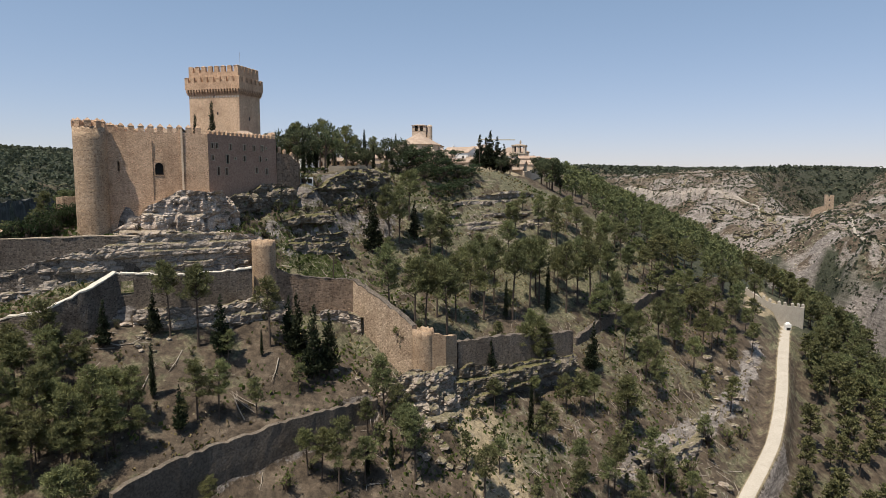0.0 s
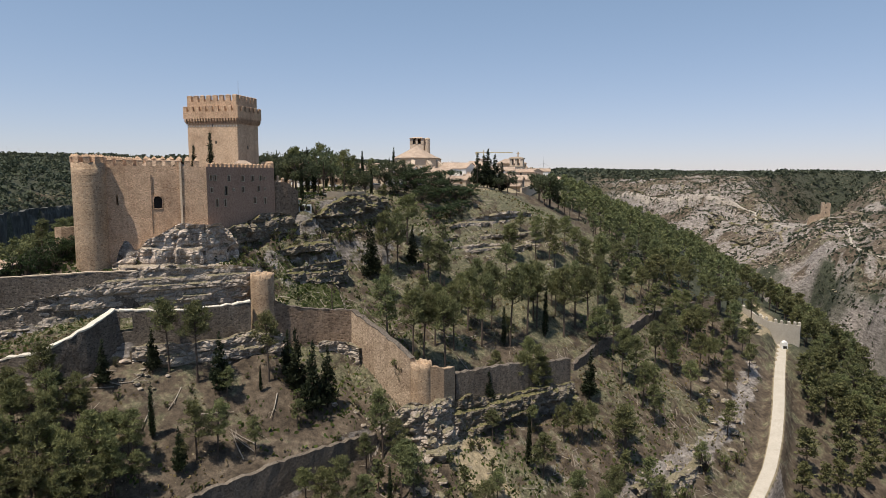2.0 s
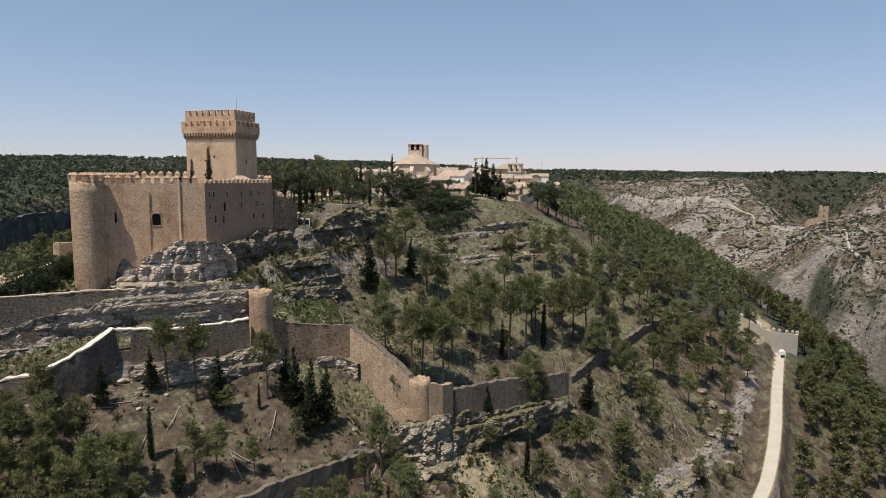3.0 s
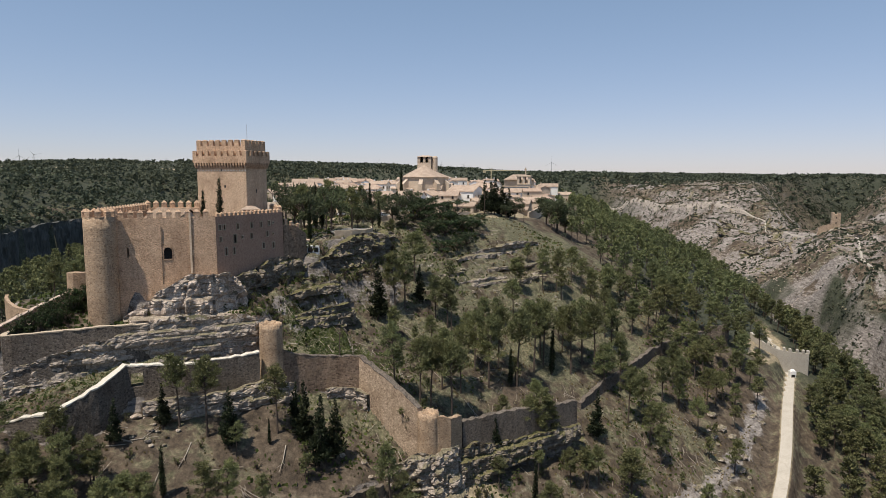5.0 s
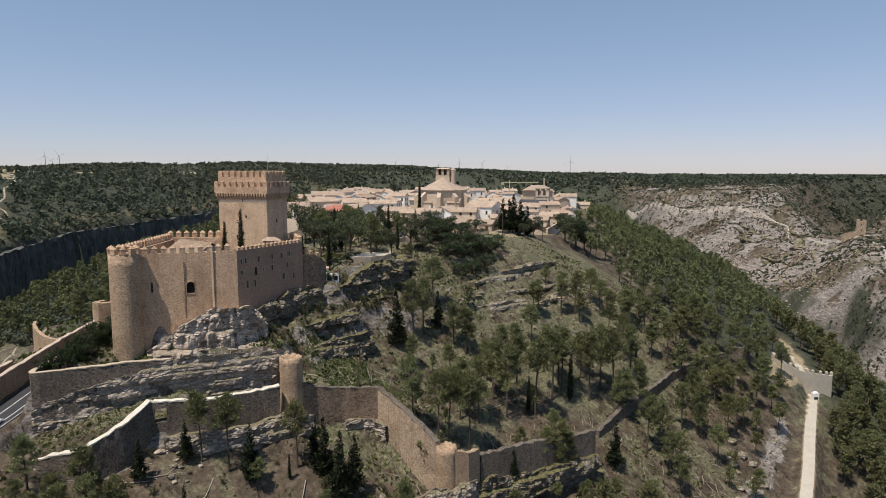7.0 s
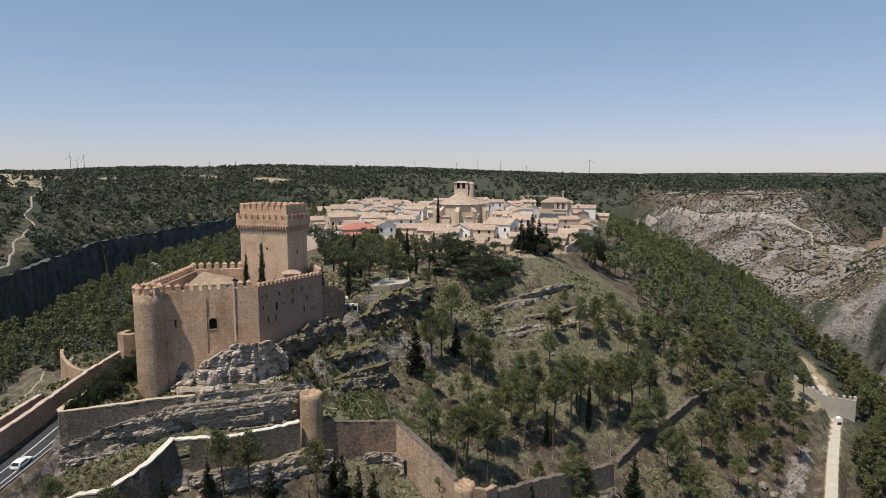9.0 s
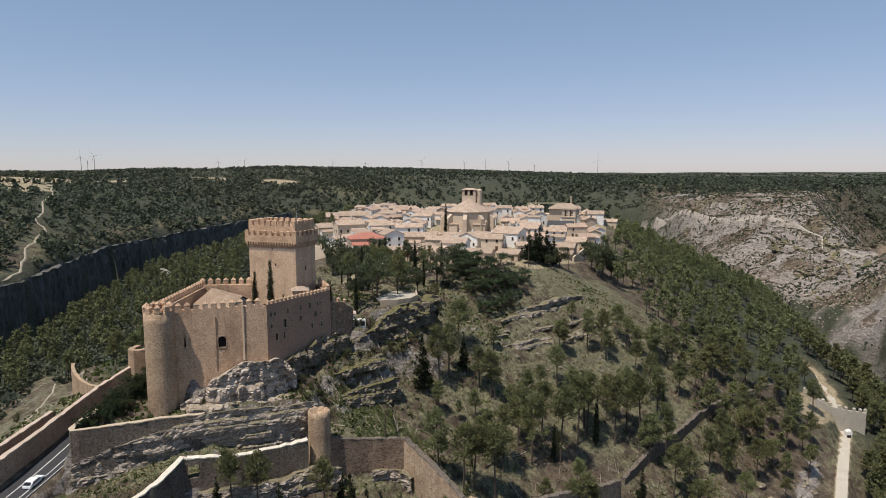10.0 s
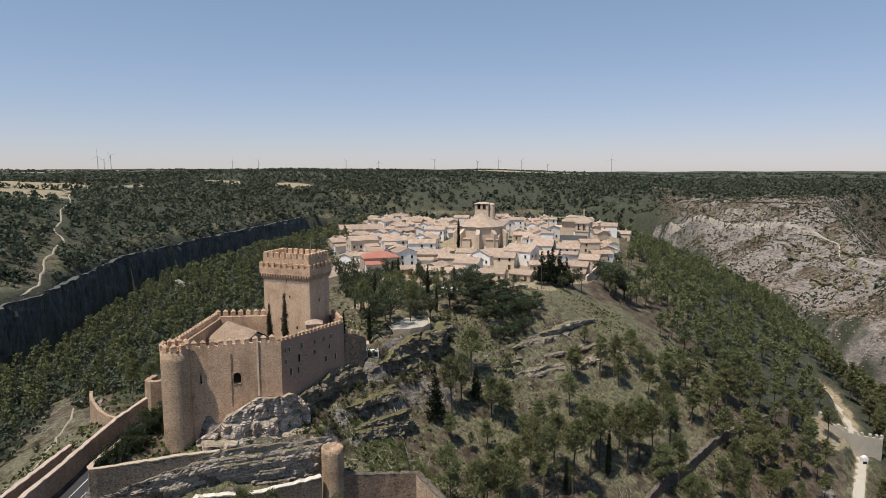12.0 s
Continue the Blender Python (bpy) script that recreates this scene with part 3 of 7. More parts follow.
def cover(x, y, z):
    """How much of the ground is bare rock, green grass, pale sand."""
    gy_, gx_ = np.gradient(z, GY, GX)
    steep = np.hypot(gx_, gy_)
    d = in_ring(x, y, RIVER)
    east = sstep(170, 260, x) * (d < 0)
    rock = 0.12 + sstep(1.0, 1.8, steep) * (0.5 - 0.3 * (x > 90) * (d > 0)) + east * (0.46 * sstep(1200, 700, y) + 0.34 * fbm(x, y, 22, 3, 63)) - 0.05 * (d < 0)
    rock = rock + 0.22 * sstep(18, 4, np.abs(to_line(x, y, HILLPATH)[0])) * (x < -93)
    rock = rock + 0.2 * sstep(-5, 15, x) * sstep(160, 135, y) * (d > 0) + 0.75 * sstep(3.2, 1.0, to_line(x, y, GULLY)[0] + 1.2 * vnoise(x, y, 3, 79))
    rock = rock - 0.22 * east * sstep(360, 520, x)
    grass = 0.33 + 0.15 * sstep(150, 190, y) - 0.22 * sstep(134, 126, y) * sstep(8, -4, x) + 0.30 * fbm(x, y, 45, 3, 61)
    grass = grass + 0.28 * sstep(46, 14, np.hypot(x - 34, (y - 216) * 0.8)) + 0.18 * fbm(x, y, 9, 2, 69)
    lawn = sstep(6.5, 3, np.hypot((x + 26) * 0.55, y - 143.5)) + sstep(7, 4, np.abs((y - 118) - 0.45 * (x + 68))) * sstep(-86, -80, x) * sstep(-48, -54, x)
    grass = np.clip(grass + lawn * 0.45, 0, 1.3) + 0.06 * (d < 0) - 0.42 * east
    grass = grass + 0.3 * sstep(20, 6, np.abs(to_line(x, y, HILLPATH)[0])) * (x < -93)
    sand = np.zeros(x.shape)
    for pts, half in ((TRACK, 1.3), ([(130, 236), (119, 232), (112, 226)], 5.5), ([(129, 232), (138, 262), (144, 290)], 2.6), ([(-52, 205), (-40, 232), (-20, 246), (14, 240)], 5)):
        dd, _, _ = to_line(x, y, pts)
        sand = np.maximum(sand, sstep(half + 1.6, half - 0.5, dd))
    sand = np.maximum(sand, fields(x, y))
    sand = np.maximum(sand, 0.9 * sstep(-3, 3, in_ring(x, y, VILLAGE)))
    dd, _, _ = to_line(x, y, [(5, 128), (10, 121), (13, 114)])
    sand = np.maximum(sand, 0.9 * sstep(8.0, 4.0, dd + 2.0 * vnoise(x, y, 3, 73)))
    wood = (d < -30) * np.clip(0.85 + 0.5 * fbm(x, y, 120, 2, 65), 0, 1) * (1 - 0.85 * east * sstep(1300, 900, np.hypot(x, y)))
    # western gorge sides: wood cover darkens bare rock, putting the cliff's shade into colour
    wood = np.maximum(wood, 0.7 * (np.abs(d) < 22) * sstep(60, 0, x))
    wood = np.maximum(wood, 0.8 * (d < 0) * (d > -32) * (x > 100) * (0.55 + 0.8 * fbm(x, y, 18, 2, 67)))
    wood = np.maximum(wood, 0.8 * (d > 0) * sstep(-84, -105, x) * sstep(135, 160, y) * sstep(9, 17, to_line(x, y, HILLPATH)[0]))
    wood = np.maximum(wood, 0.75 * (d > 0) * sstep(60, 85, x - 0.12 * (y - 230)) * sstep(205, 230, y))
    return np.stack([rock, grass, sand, wood * (sand < 0.3)], -1)


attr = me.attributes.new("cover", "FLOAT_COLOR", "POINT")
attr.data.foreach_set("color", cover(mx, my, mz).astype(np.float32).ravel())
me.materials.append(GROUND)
tagged(new("ground", me), "dry grassy limestone hillside falling to a river gorge", "ground", kind="structure")


# ---- paths and bare shelves drawn over the sheet ----
FOOTPATH = [(-236, 272), (-237, 285), (-241, 296), (-246, 308), (-256, 322), (-261, 332), (-269, 342), (-277, 360), (-290, 379), (-299, 400), (-321, 419), (-330, 440), (-357, 476), (-380, 520), (-409, 557), (-425, 585), (-455, 612)]
RIM = [(190, 868), (206, 838), (229, 807), (250, 760), (270, 725), (300, 706), (326, 684)]


def drape(name, label, category, pts, half, ragged, mat, seed, lift=0.25, kind="structure"):
    n = len(pts) - 1
    dense = []
    for i in range(n):
        k = max(2, int(math.hypot(pts[i + 1][0] - pts[i][0], pts[i + 1][1] - pts[i][1]) / max(1.0, half)))
        dense += [(pts[i][0] + (pts[i + 1][0] - pts[i][0]) * j / k, pts[i][1] + (pts[i + 1][1] - pts[i][1]) * j / k) for j in range(k)]
    D = np.array(dense + [pts[-1]])
    for _ in range(3):
        D[1:-1] = (D[:-2] + 2 * D[1:-1] + D[2:]) / 4
    t = np.gradient(D, axis=0)
    t /= np.linalg.norm(t, axis=1)[:, None]
    side = np.stack([-t[:, 1], t[:, 0]], 1)
    s = np.arange(len(D)) * 1.0
    D = D + side * (vnoise(s, s * 0, 5, seed) * ragged * half)[:, None]
    taper = np.minimum(1, np.minimum(s, s[::-1]) / 2 + 0.15)
    cross = np.linspace(-1, 1, 6)
    rows = []
    for c in cross:
        w = half * taper * (1 + ragged * vnoise(s, s * 0 + c * 9, 2.5, seed + 3))
        p = D + side * (c * w)[:, None]
        rows.append(np.stack([p[:, 0], p[:, 1], sheet(p[:, 0], p[:, 1]) + lift * (1 - 2.2 * abs(c) ** 4)], 1))
    m = len(D)
    faces = [(a * m + i, a * m + i + 1, (a + 1) * m + i + 1, (a + 1) * m + i) for a in range(5) for i in range(m - 1)]
    return tagged(new(name, mesh_of(name, np.concatenate(rows).tolist(), faces, [mat], True)), label, category, kind=kind)


drape("footpath", "pale winding dirt footpath through the far woods", "path", FOOTPATH, 0.8, 0.3, EARTH, 3, 0.3)
drape("footpath", "narrow trodden dirt path down the hillside", "path", HILLPATH, 0.38, 0.3, EARTH, 5, 0.12)
drape("rock_shelf", "bare pale limestone shelf along the gorge rim", "rock", RIM, 4.5, 0.7, surface("bare pale limestone", (0.20, 0.175, 0.148), (0.43, 0.38, 0.325), 7, 1.2, 0.95, 1.0, 0.4), 7, 0.6)
drape("dirt_road", "pale dirt road along the far rim", "road", FAR_ROAD, 1.0, 0.15, DUST, 9, 0.8)


# ---- walls of rubble: thick, uneven along the top ----
def rubble_wall(name, plan, thick, mat, parent, ragged=0.25, seed=0, label="", step=1.1, foot=1.5, low_z=None):
    """plan: (x, y, top). The foot goes into the ground. Returns the object and its crest (points along the top)."""
    pts = []
    for (ax, ay, az), (bx, by, bz) in zip(plan, plan[1:]):
        n = max(1, round(math.hypot(bx - ax, by - ay) / step))
        pts += [(ax + (bx - ax) * i / n, ay + (by - ay) * i / n, az + (bz - az) * i / n) for i in range(n)]
    pts.append(plan[-1])
    bm = bmesh.new()
    rows, crest = [], []
    rnd = random.Random(seed)
    for i, (x, y, z) in enumerate(pts):
        (px, py, _), (qx, qy, _) = pts[max(0, i - 1)], pts[min(len(pts) - 1, i + 1)]
        l = math.hypot(qx - px, qy - py) or 1
        ox, oy = -(qy - py) / l, (qx - px) / l
        z += rnd.uniform(-ragged, ragged)
        low = min(gz(x + ox * thick, y + oy * thick), gz(x - ox * thick, y - oy * thick)) - foot
        low = low if low_z is None else low_z
        row = []
        levels = 4
        for side in (-1, 1):
            order = range(levels + 1) if side < 0 else range(levels, -1, -1)
            for k in order:
                zz = low + (z - low) * k / levels
                w = thick * (0.5 + 0.10 * (1 - k / levels)) + rnd.uniform(-0.04, 0.04)
                row.append(bm.verts.new((x + side * ox * w, y + side * oy * w, zz)))
        rows.append(row)
        crest.append((x, y, z, ox, oy))
    for a, b in zip(rows, rows[1:]):
        for k in range(len(a) - 1):
            bm.faces.new((a[k], b[k], b[k + 1], a[k + 1]))
    bm.faces.new(rows[0])
    bm.faces.new(rows[-1][::-1])
    return part(name, bm, mat, parent, label), crest


def capping(crest, thick, mat, parent, high=0.28, label="pale mortar coping", seed=1):
    bm = bmesh.new()
    rnd = random.Random(seed)
    rows = []
    for x, y, z, ox, oy in crest:
        w, h = thick * 0.5 + rnd.uniform(-0.06, 0.12), high * rnd.uniform(0.3, 1.5)
        rows.append([bm.verts.new((x + s * ox * w, y + s * oy * w, z + dz)) for s, dz in ((-1, -0.1), (-1, h * 0.8), (0, h * 1.15), (1, h * 0.8), (1, -0.1))])
    for a, b in zip(rows, rows[1:]):
        for k in range(4):
            bm.faces.new((a[k], b[k], b[k + 1], a[k + 1]))
    bm.faces.new(rows[0])
    bm.faces.new(rows[-1][::-1])
    return part("coping", bm, mat, parent, label)


def merlon_mesh(name, w, d, h, cap, mat):
    bm = bmesh.new()
    box(bm, -w / 2, w / 2, -d / 2, d / 2, 0, h)
    e = 0.05
    base = [bm.verts.new(p) for p in ((-w / 2 - e, -d / 2 - e, h), (w / 2 + e, -d / 2 - e, h), (w / 2 + e, d / 2 + e, h), (-w / 2 - e, d / 2 + e, h))]
    tip = [bm.verts.new(p) for p in ((-w * 0.08, 0, h + cap), (w * 0.08, 0, h + cap))]
    for f in ((base[0], base[1], tip[1], tip[0]), (base[1], base[2], tip[1]), (base[2], base[3], tip[0], tip[1]), (base[3], base[0], tip[0]), base[::-1]):
        bm.faces.new(f)
    me = bpy.data.meshes.new(name)
    bm.to_mesh(me)
    bm.free()
    me.materials.append(mat)
    return me


def along(a, b, s, out=0.0, z=0.0):
    """A frame at s metres from a towards b: x along the wall, y inwards (left), z up."""
    ang = math.atan2(b[1] - a[1], b[0] - a[0])
    return Matrix.Translation((a[0] + math.cos(ang) * s - math.sin(ang) * out, a[1] + math.sin(ang) * s + math.cos(ang) * out, z)) @ Matrix.Rotation(ang, 4, "Z")


def curtain(name, parent, a, b, z0, z1, thick, mat, openings=(), label="", batter=0.25):
    """A straight wall from a to b, outer face on the right hand, with openings (s, z, w, h, arched, depth) cut into its face as real recesses."""
    length = math.hypot(b[0] - a[0], b[1] - a[1])
    xs, zs = {0.0, length}, {z0, z1}
    for s, z, w, h, arched, depth in openings:
        xs |= {s - w / 2, s + w / 2}
        zs |= {z - h / 2, z + h / 2}
    n = int(length / 1.6)
    xs |= {length * i / n for i in range(1, n)}
    xs, zs = sorted(xs), sorted(zs)
    bm = bmesh.new()
    lean = lambda z: -batter * (z1 - z) / (z1 - z0)
    grid = {(i, k): bm.verts.new((x, lean(z), z)) for i, x in enumerate(xs) for k, z in enumerate(zs)}
    hole = lambda x, z: next((o for o in openings if abs(x - o[0]) < o[2] / 2 and abs(z - o[1]) < o[3] / 2), None)
    for i in range(len(xs) - 1):
        for k in range(len(zs) - 1):
            o = hole((xs[i] + xs[i + 1]) / 2, (zs[k] + zs[k + 1]) / 2)
            if o is None:
                bm.faces.new((grid[i, k], grid[i + 1, k], grid[i + 1, k + 1], grid[i, k + 1]))
    for s, z, w, h, arched, depth in openings:
        p = [(s - w / 2, z - h / 2), (s + w / 2, z - h / 2), (s + w / 2, z + h / 2), (s - w / 2, z + h / 2)]
        f = [bm.verts.new((x, lean(zz), zz)) for x, zz in p]
        g = [bm.verts.new((x, depth, zz)) for x, zz in p]
        for i in range(4):
            bm.faces.new((f[(i + 1) % 4], f[i], g[i], g[(i + 1) % 4]))
    back = [bm.verts.new(p) for p in ((0, thick, z0), (length, thick, z0), (length, thick, z1), (0, thick, z1))]
    bm.faces.new(back[::-1])
    for loop in ([(0, -batter, z0), (0, 0, z1), (0, thick, z1), (0, thick, z0)], [(length, 0, z1), (length, -batter, z0), (length, thick, z0), (length, thick, z1)],
                 [(0, 0, z1), (length, 0, z1), (length, thick, z1), (0, thick, z1)]):
        bm.faces.new([bm.verts.new(p) for p in loop])
    bmesh.ops.remove_doubles(bm, verts=bm.verts, dist=0.001)
    bmesh.ops.recalc_face_normals(bm, faces=bm.faces)
    return part(name, bm, mat, parent, label, along(a, b, 0))


def framed(parent, s, z, w, h, depth, mat, frame_w=0.16, proud=0.05, arched=False):
    """A dressed surround and a dark pane set back in the opening, as parts of the wall."""
    bm = bmesh.new()
    y0, y1 = -proud - 0.15, 0.12
    box(bm, s - w / 2 - frame_w, s - w / 2, y0, y1, z - h / 2 - frame_w, z + h / 2 + frame_w)
    box(bm, s + w / 2, s + w / 2 + frame_w, y0, y1, z - h / 2 - frame_w, z + h / 2 + frame_w)
    box(bm, s - w / 2, s + w / 2, y0, y1, z + h / 2, z + h / 2 + frame_w)
    box(bm, s - w / 2, s + w / 2, y0 - 0.04, y1, z - h / 2 - frame_w, z - h / 2)
    if arched:
        r = w / 2
        for sx in (-1, 1):
            ring = [(s + sx * r, z + h / 2)] + [(s + sx * r * math.cos(t), z + h / 2 - r + r * math.sin(t)) for t in np.linspace(0, math.pi / 2, 6)]
            front, rear = [bm.verts.new((x, y0 + 0.05, zz)) for x, zz in ring], [bm.verts.new((x, y1, zz)) for x, zz in ring]
            bm.faces.new(front if sx < 0 else front[::-1])
            for i in range(1, len(ring) - 1):
                bm.faces.new((front[i], front[i + 1], rear[i + 1], rear[i]))
    win = part("window", bm, mat, parent, "small dressed stone window")
    bm = bmesh.new()
    box(bm, s - w / 2, s + w / 2, depth - 0.06, depth, z - h / 2, z + h / 2)
    part("pane", bm, DARK, win, "dark pane")
    return win


def round_tower(name, parent, x, y, r, z0, z1, mat, label="", taper=0.06, seed=0, broken=0.0, rings=9, seg=40):
    bm = bmesh.new()
    rnd = random.Random(seed)
    rows = []
    for k in range(rings + 1):
        t = k / rings
        z = z0 + (z1 - z0) * t
        rr = r * (1 + taper * (1 - t))
        rows.append([bm.verts.new((x + (rr + rnd.uniform(-0.03, 0.03)) * math.cos(2 * math.pi * i / seg), y + (rr + rnd.uniform(-0.03, 0.03)) * math.sin(2 * math.pi * i / seg),
                                   z - (broken * rnd.random() if k == rings else 0))) for i in range(seg)])
    inner = [bm.verts.new((x + (r - 0.6) * math.cos(2 * math.pi * i / seg), y + (r - 0.6) * math.sin(2 * math.pi * i / seg), v.co.z)) for i, v in enumerate(rows[-1])]
    deep = [bm.verts.new((v.co.x, v.co.y, z1 - 1.1)) for v in inner]
    for a, b in zip(rows + [inner], rows[1:] + [inner, deep]):
        if a is b:
            continue
        for i in range(seg):
            j = (i + 1) % seg
            bm.faces.new((a[i], a[j], b[j], b[i]))
    bm.faces.new(deep)
    bmesh.ops.recalc_face_normals(bm, faces=bm.faces)
    ob = part(name, bm, mat, parent, label)
    ob.data.polygons.foreach_set("use_smooth", [True] * len(ob.data.polygons))
    return ob


# ---- the castle ----
castle = thing("castle", "medieval sandstone castle with a crenellated keep on a rock", "castle")
SW, SE, NE, NW = (-67.8, 128.3), (-50.3, 136.1), (-40.6, 154.4), (-74.1, 154.5)
WALL_TOP = 69.0
front = curtain("curtain_wall", castle, SW, SE, 47.5, WALL_TOP, 1.7, STONE, [(9.5, 61.5, 1.6, 2.5, True, 0.9), (1.95, 62.0, 0.4, 2.0, False, 0.8)], "sunlit ochre masonry wall")
framed(front, 9.5, 61.5, 1.6, 2.5, 0.9, STONE, 0.14, 0.02, True)
side_windows = [(1.1, 66.6, 0.5, 1.1), (2.3, 66.6, 0.5, 1.1), (6.2, 66.5, 0.55, 1.25), (10.4, 66.5, 0.55, 1.2), (13.4, 66.5, 0.55, 1.2), (16.0, 66.6, 0.55, 1.2), (17.3, 66.6, 0.35, 0.4),
                (1.2, 64.0, 0.5, 1.0), (5.3, 63.8, 0.7, 1.9), (7.5, 64.0, 0.4, 0.45), (10.3, 64.0, 0.55, 1.2), (15.3, 64.1, 0.55, 1.2), (17.3, 64.0, 0.35, 0.4),
                (2.6, 61.2, 0.6, 1.7), (4.9, 61.1, 0.5, 1.5), (14.0, 61.4, 0.65, 1.35), (17.3, 61.2, 0.55, 1.4)]
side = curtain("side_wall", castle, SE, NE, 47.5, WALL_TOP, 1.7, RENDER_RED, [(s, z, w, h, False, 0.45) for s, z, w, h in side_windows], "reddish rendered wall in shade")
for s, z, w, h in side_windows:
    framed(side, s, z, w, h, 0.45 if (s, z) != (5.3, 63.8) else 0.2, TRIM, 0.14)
rear = curtain("rear_wall", castle, (-61.5, 157.0), NW, 52, WALL_TOP + 1.0, 1.4, STONE, (), "masonry wall behind the courtyard")
west = curtain("west_wall", castle, NW, (-71.5, 127.5), 48, WALL_TOP + 0.6, 1.5, STONE, (), "long masonry wall with a parapet walk")
north = curtain("north_wall", castle, NE, (-45.5, 163.5), 50, WALL_TOP, 1.5, STONE_RED, (), "masonry wall beside the keep")
merlon = merlon_mesh("merlon", 1.15, 0.75, 1.15, 0.6, STONE)


def battlements(parent, a, b, z, first, pitch, mesh, inset=0.38, zslope=0.0):
    length = math.hypot(b[0] - a[0], b[1] - a[1])
    s = first
    while s < length - 0.3:
        hang("merlon", mesh, parent, "", Matrix.Translation((s, inset, z + zslope * s)))
        s += pitch


battlements(front, SW, SE, WALL_TOP, 0.9, 1.82, merlon)
battlements(side, SE, NE, WALL_TOP, 0.9, 1.25, merlon_mesh("merlon", 0.75, 0.6, 0.6, 0.35, STONE))
battlements(rear, (-61.5, 157.0), NW, WALL_TOP + 1.0, 0.9, 1.9, merlon)
battlements(west, NW, (-71.5, 127.5), WALL_TOP + 0.6, 0.9, 1.5, merlon)
battlements(north, NE, (-45.5, 163.5), WALL_TOP, 0.9, 1.5, merlon)
bm = bmesh.new()
box(bm, 13.8, 14.2, -0.3, 0.1, 57.0, WALL_TOP + 0.9)
part("quoin_strip", bm, QUOIN, front, "narrow pale strip of dressed stone")
bm = bmesh.new()
box(bm, 8.25, 8.5, -0.2, 0.05, 55.0, 67.2)
part("drain_streak", bm, STONE_RED, front, "dark vertical seam in the wall")
# round corner tower
RT = (-70.25, 126.55)
corner = round_tower("corner_tower", castle, *RT, 2.95, 47.0, 69.6, STONE_WARM, "tall round ochre corner tower", 0.01, 3)
for i in range(9):
    a = 2 * math.pi * (i + 0.4) / 9
    hang("merlon", merlon, corner, "", Matrix.Translation((RT[0] + 2.6 * math.cos(a), RT[1] + 2.6 * math.sin(a), 69.5)) @ Matrix.Rotation(a + math.pi / 2, 4, "Z"))

# the keep
KEEP = Matrix.Translation((-54.4, 159.9, 0)) @ Matrix.Rotation(radians(-16.3), 4, "Z")
keep = tagged(new("keep"), "")
keep.parent, keep.matrix_local = castle, KEEP
keep["label"] = "square crenellated sandstone keep"
HX, HY = 7.05, 4.5


def slab(x, y, z0, z1, wall=0.0):
    bm = bmesh.new()
    box(bm, -x, x, -y, y, z0, z1)
    return bm


bm = bmesh.new()
box(bm, -HX, HX, -HY, HY, 54, 80.2)
bmesh.ops.bevel(bm, geom=[e for e in bm.edges if abs(e.verts[0].co.z - e.verts[1].co.z) > 5], offset=0.12, segments=1, affect="EDGES")
shaft = part("shaft", bm, STONE_PALE, keep, "sunlit ochre masonry")
part("gallery", slab(HX + 0.6, HY + 0.6, 80.9, 82.6), STONE, keep, "overhanging parapet on corbels")
part("upper_tower", slab(HX - 0.12, HY - 0.12, 82.5, 85.0), STONE, keep, "upper stage of the keep")
corbel_bm = bmesh.new()
for x0, x1, w in ((0, 0.24, 0.3), (0.24, 0.44, 0.3), (0.44, 0.62, 0.3)):
    box(corbel_bm, -0.19, 0.19, -x1, 0.05, 79.6 + x0 * 1.5, 81.0)
corbel = bpy.data.meshes.new("corbel")
corbel_bm.to_mesh(corbel)
corbel_bm.free()
corbel.materials.append(STONE)
gallery_merlon = merlon_mesh("merlon", 1.0, 0.42, 1.15, 0.16, STONE)
top_merlon = merlon_mesh("merlon", 1.2, 0.55, 1.35, 0.2, STONE)
for ang, half, reach in ((0, HX, HY), (90, HY, HX), (180, HX, HY), (270, HY, HX)):
    turn = Matrix.Rotation(radians(ang), 4, "Z")
    n = round(2 * half / 0.78)
    for i in range(n + 1):
        hang("corbel", corbel, keep, "", turn @ Matrix.Translation((-half + 2 * half * i / n, -reach, 0)))
    n = round((2 * half + 1.2) / 1.62)
    for i in range(n):
        hang("merlon", gallery_merlon, keep, "", turn @ Matrix.Translation((-half - 0.6 + 0.5 + (2 * half + 0.2) * i / (n - 1), -reach - 0.37, 82.58)))
    n = round((2 * half - 0.24) / 1.85)
    for i in range(n + 1):
        hang("merlon", top_merlon, keep, "", turn @ Matrix.Translation((-half + 0.12 + 0.6 + (2 * half - 1.44) * i / n, -reach + 0.41, 84.98)))
for x, z, s in ((1.0, 74.8, 0.45), (3.0, 66.9, 0.5), (0.2, 78.9, 0.35)):
    bm = bmesh.new()
    box(bm, x - s / 2, x + s / 2, -HY - 0.02, -HY + 0.3, z, z + s * 1.6)
    part("loophole", bm, DARK, shaft, "small dark loophole")
bm = bmesh.new()
box(bm, HX - 0.3, HX + 0.02, -0.6, -0.1, 73.6, 74.5)
part("loophole", bm, DARK, shaft, "small dark loophole")
# frieze of pale stones below the corbels
bm = bmesh.new()
for i in range(18):
    box(bm, -HX + 0.15 + i * 0.8, -HX + 0.5 + i * 0.8, -HY - 0.05, -HY + 0.1, 78.9, 79.25)
part("frieze", bm, CREAM, shaft, "row of pale stones")
bm = bmesh.new()
bmesh.ops.create_cone(bm, segments=8, radius1=0.06, radius2=0.03, depth=5, cap_ends=True, matrix=Matrix.Translation((3.6, 1.5, 88)))
part("mast", bm, STEEL, keep, "thin metal mast")

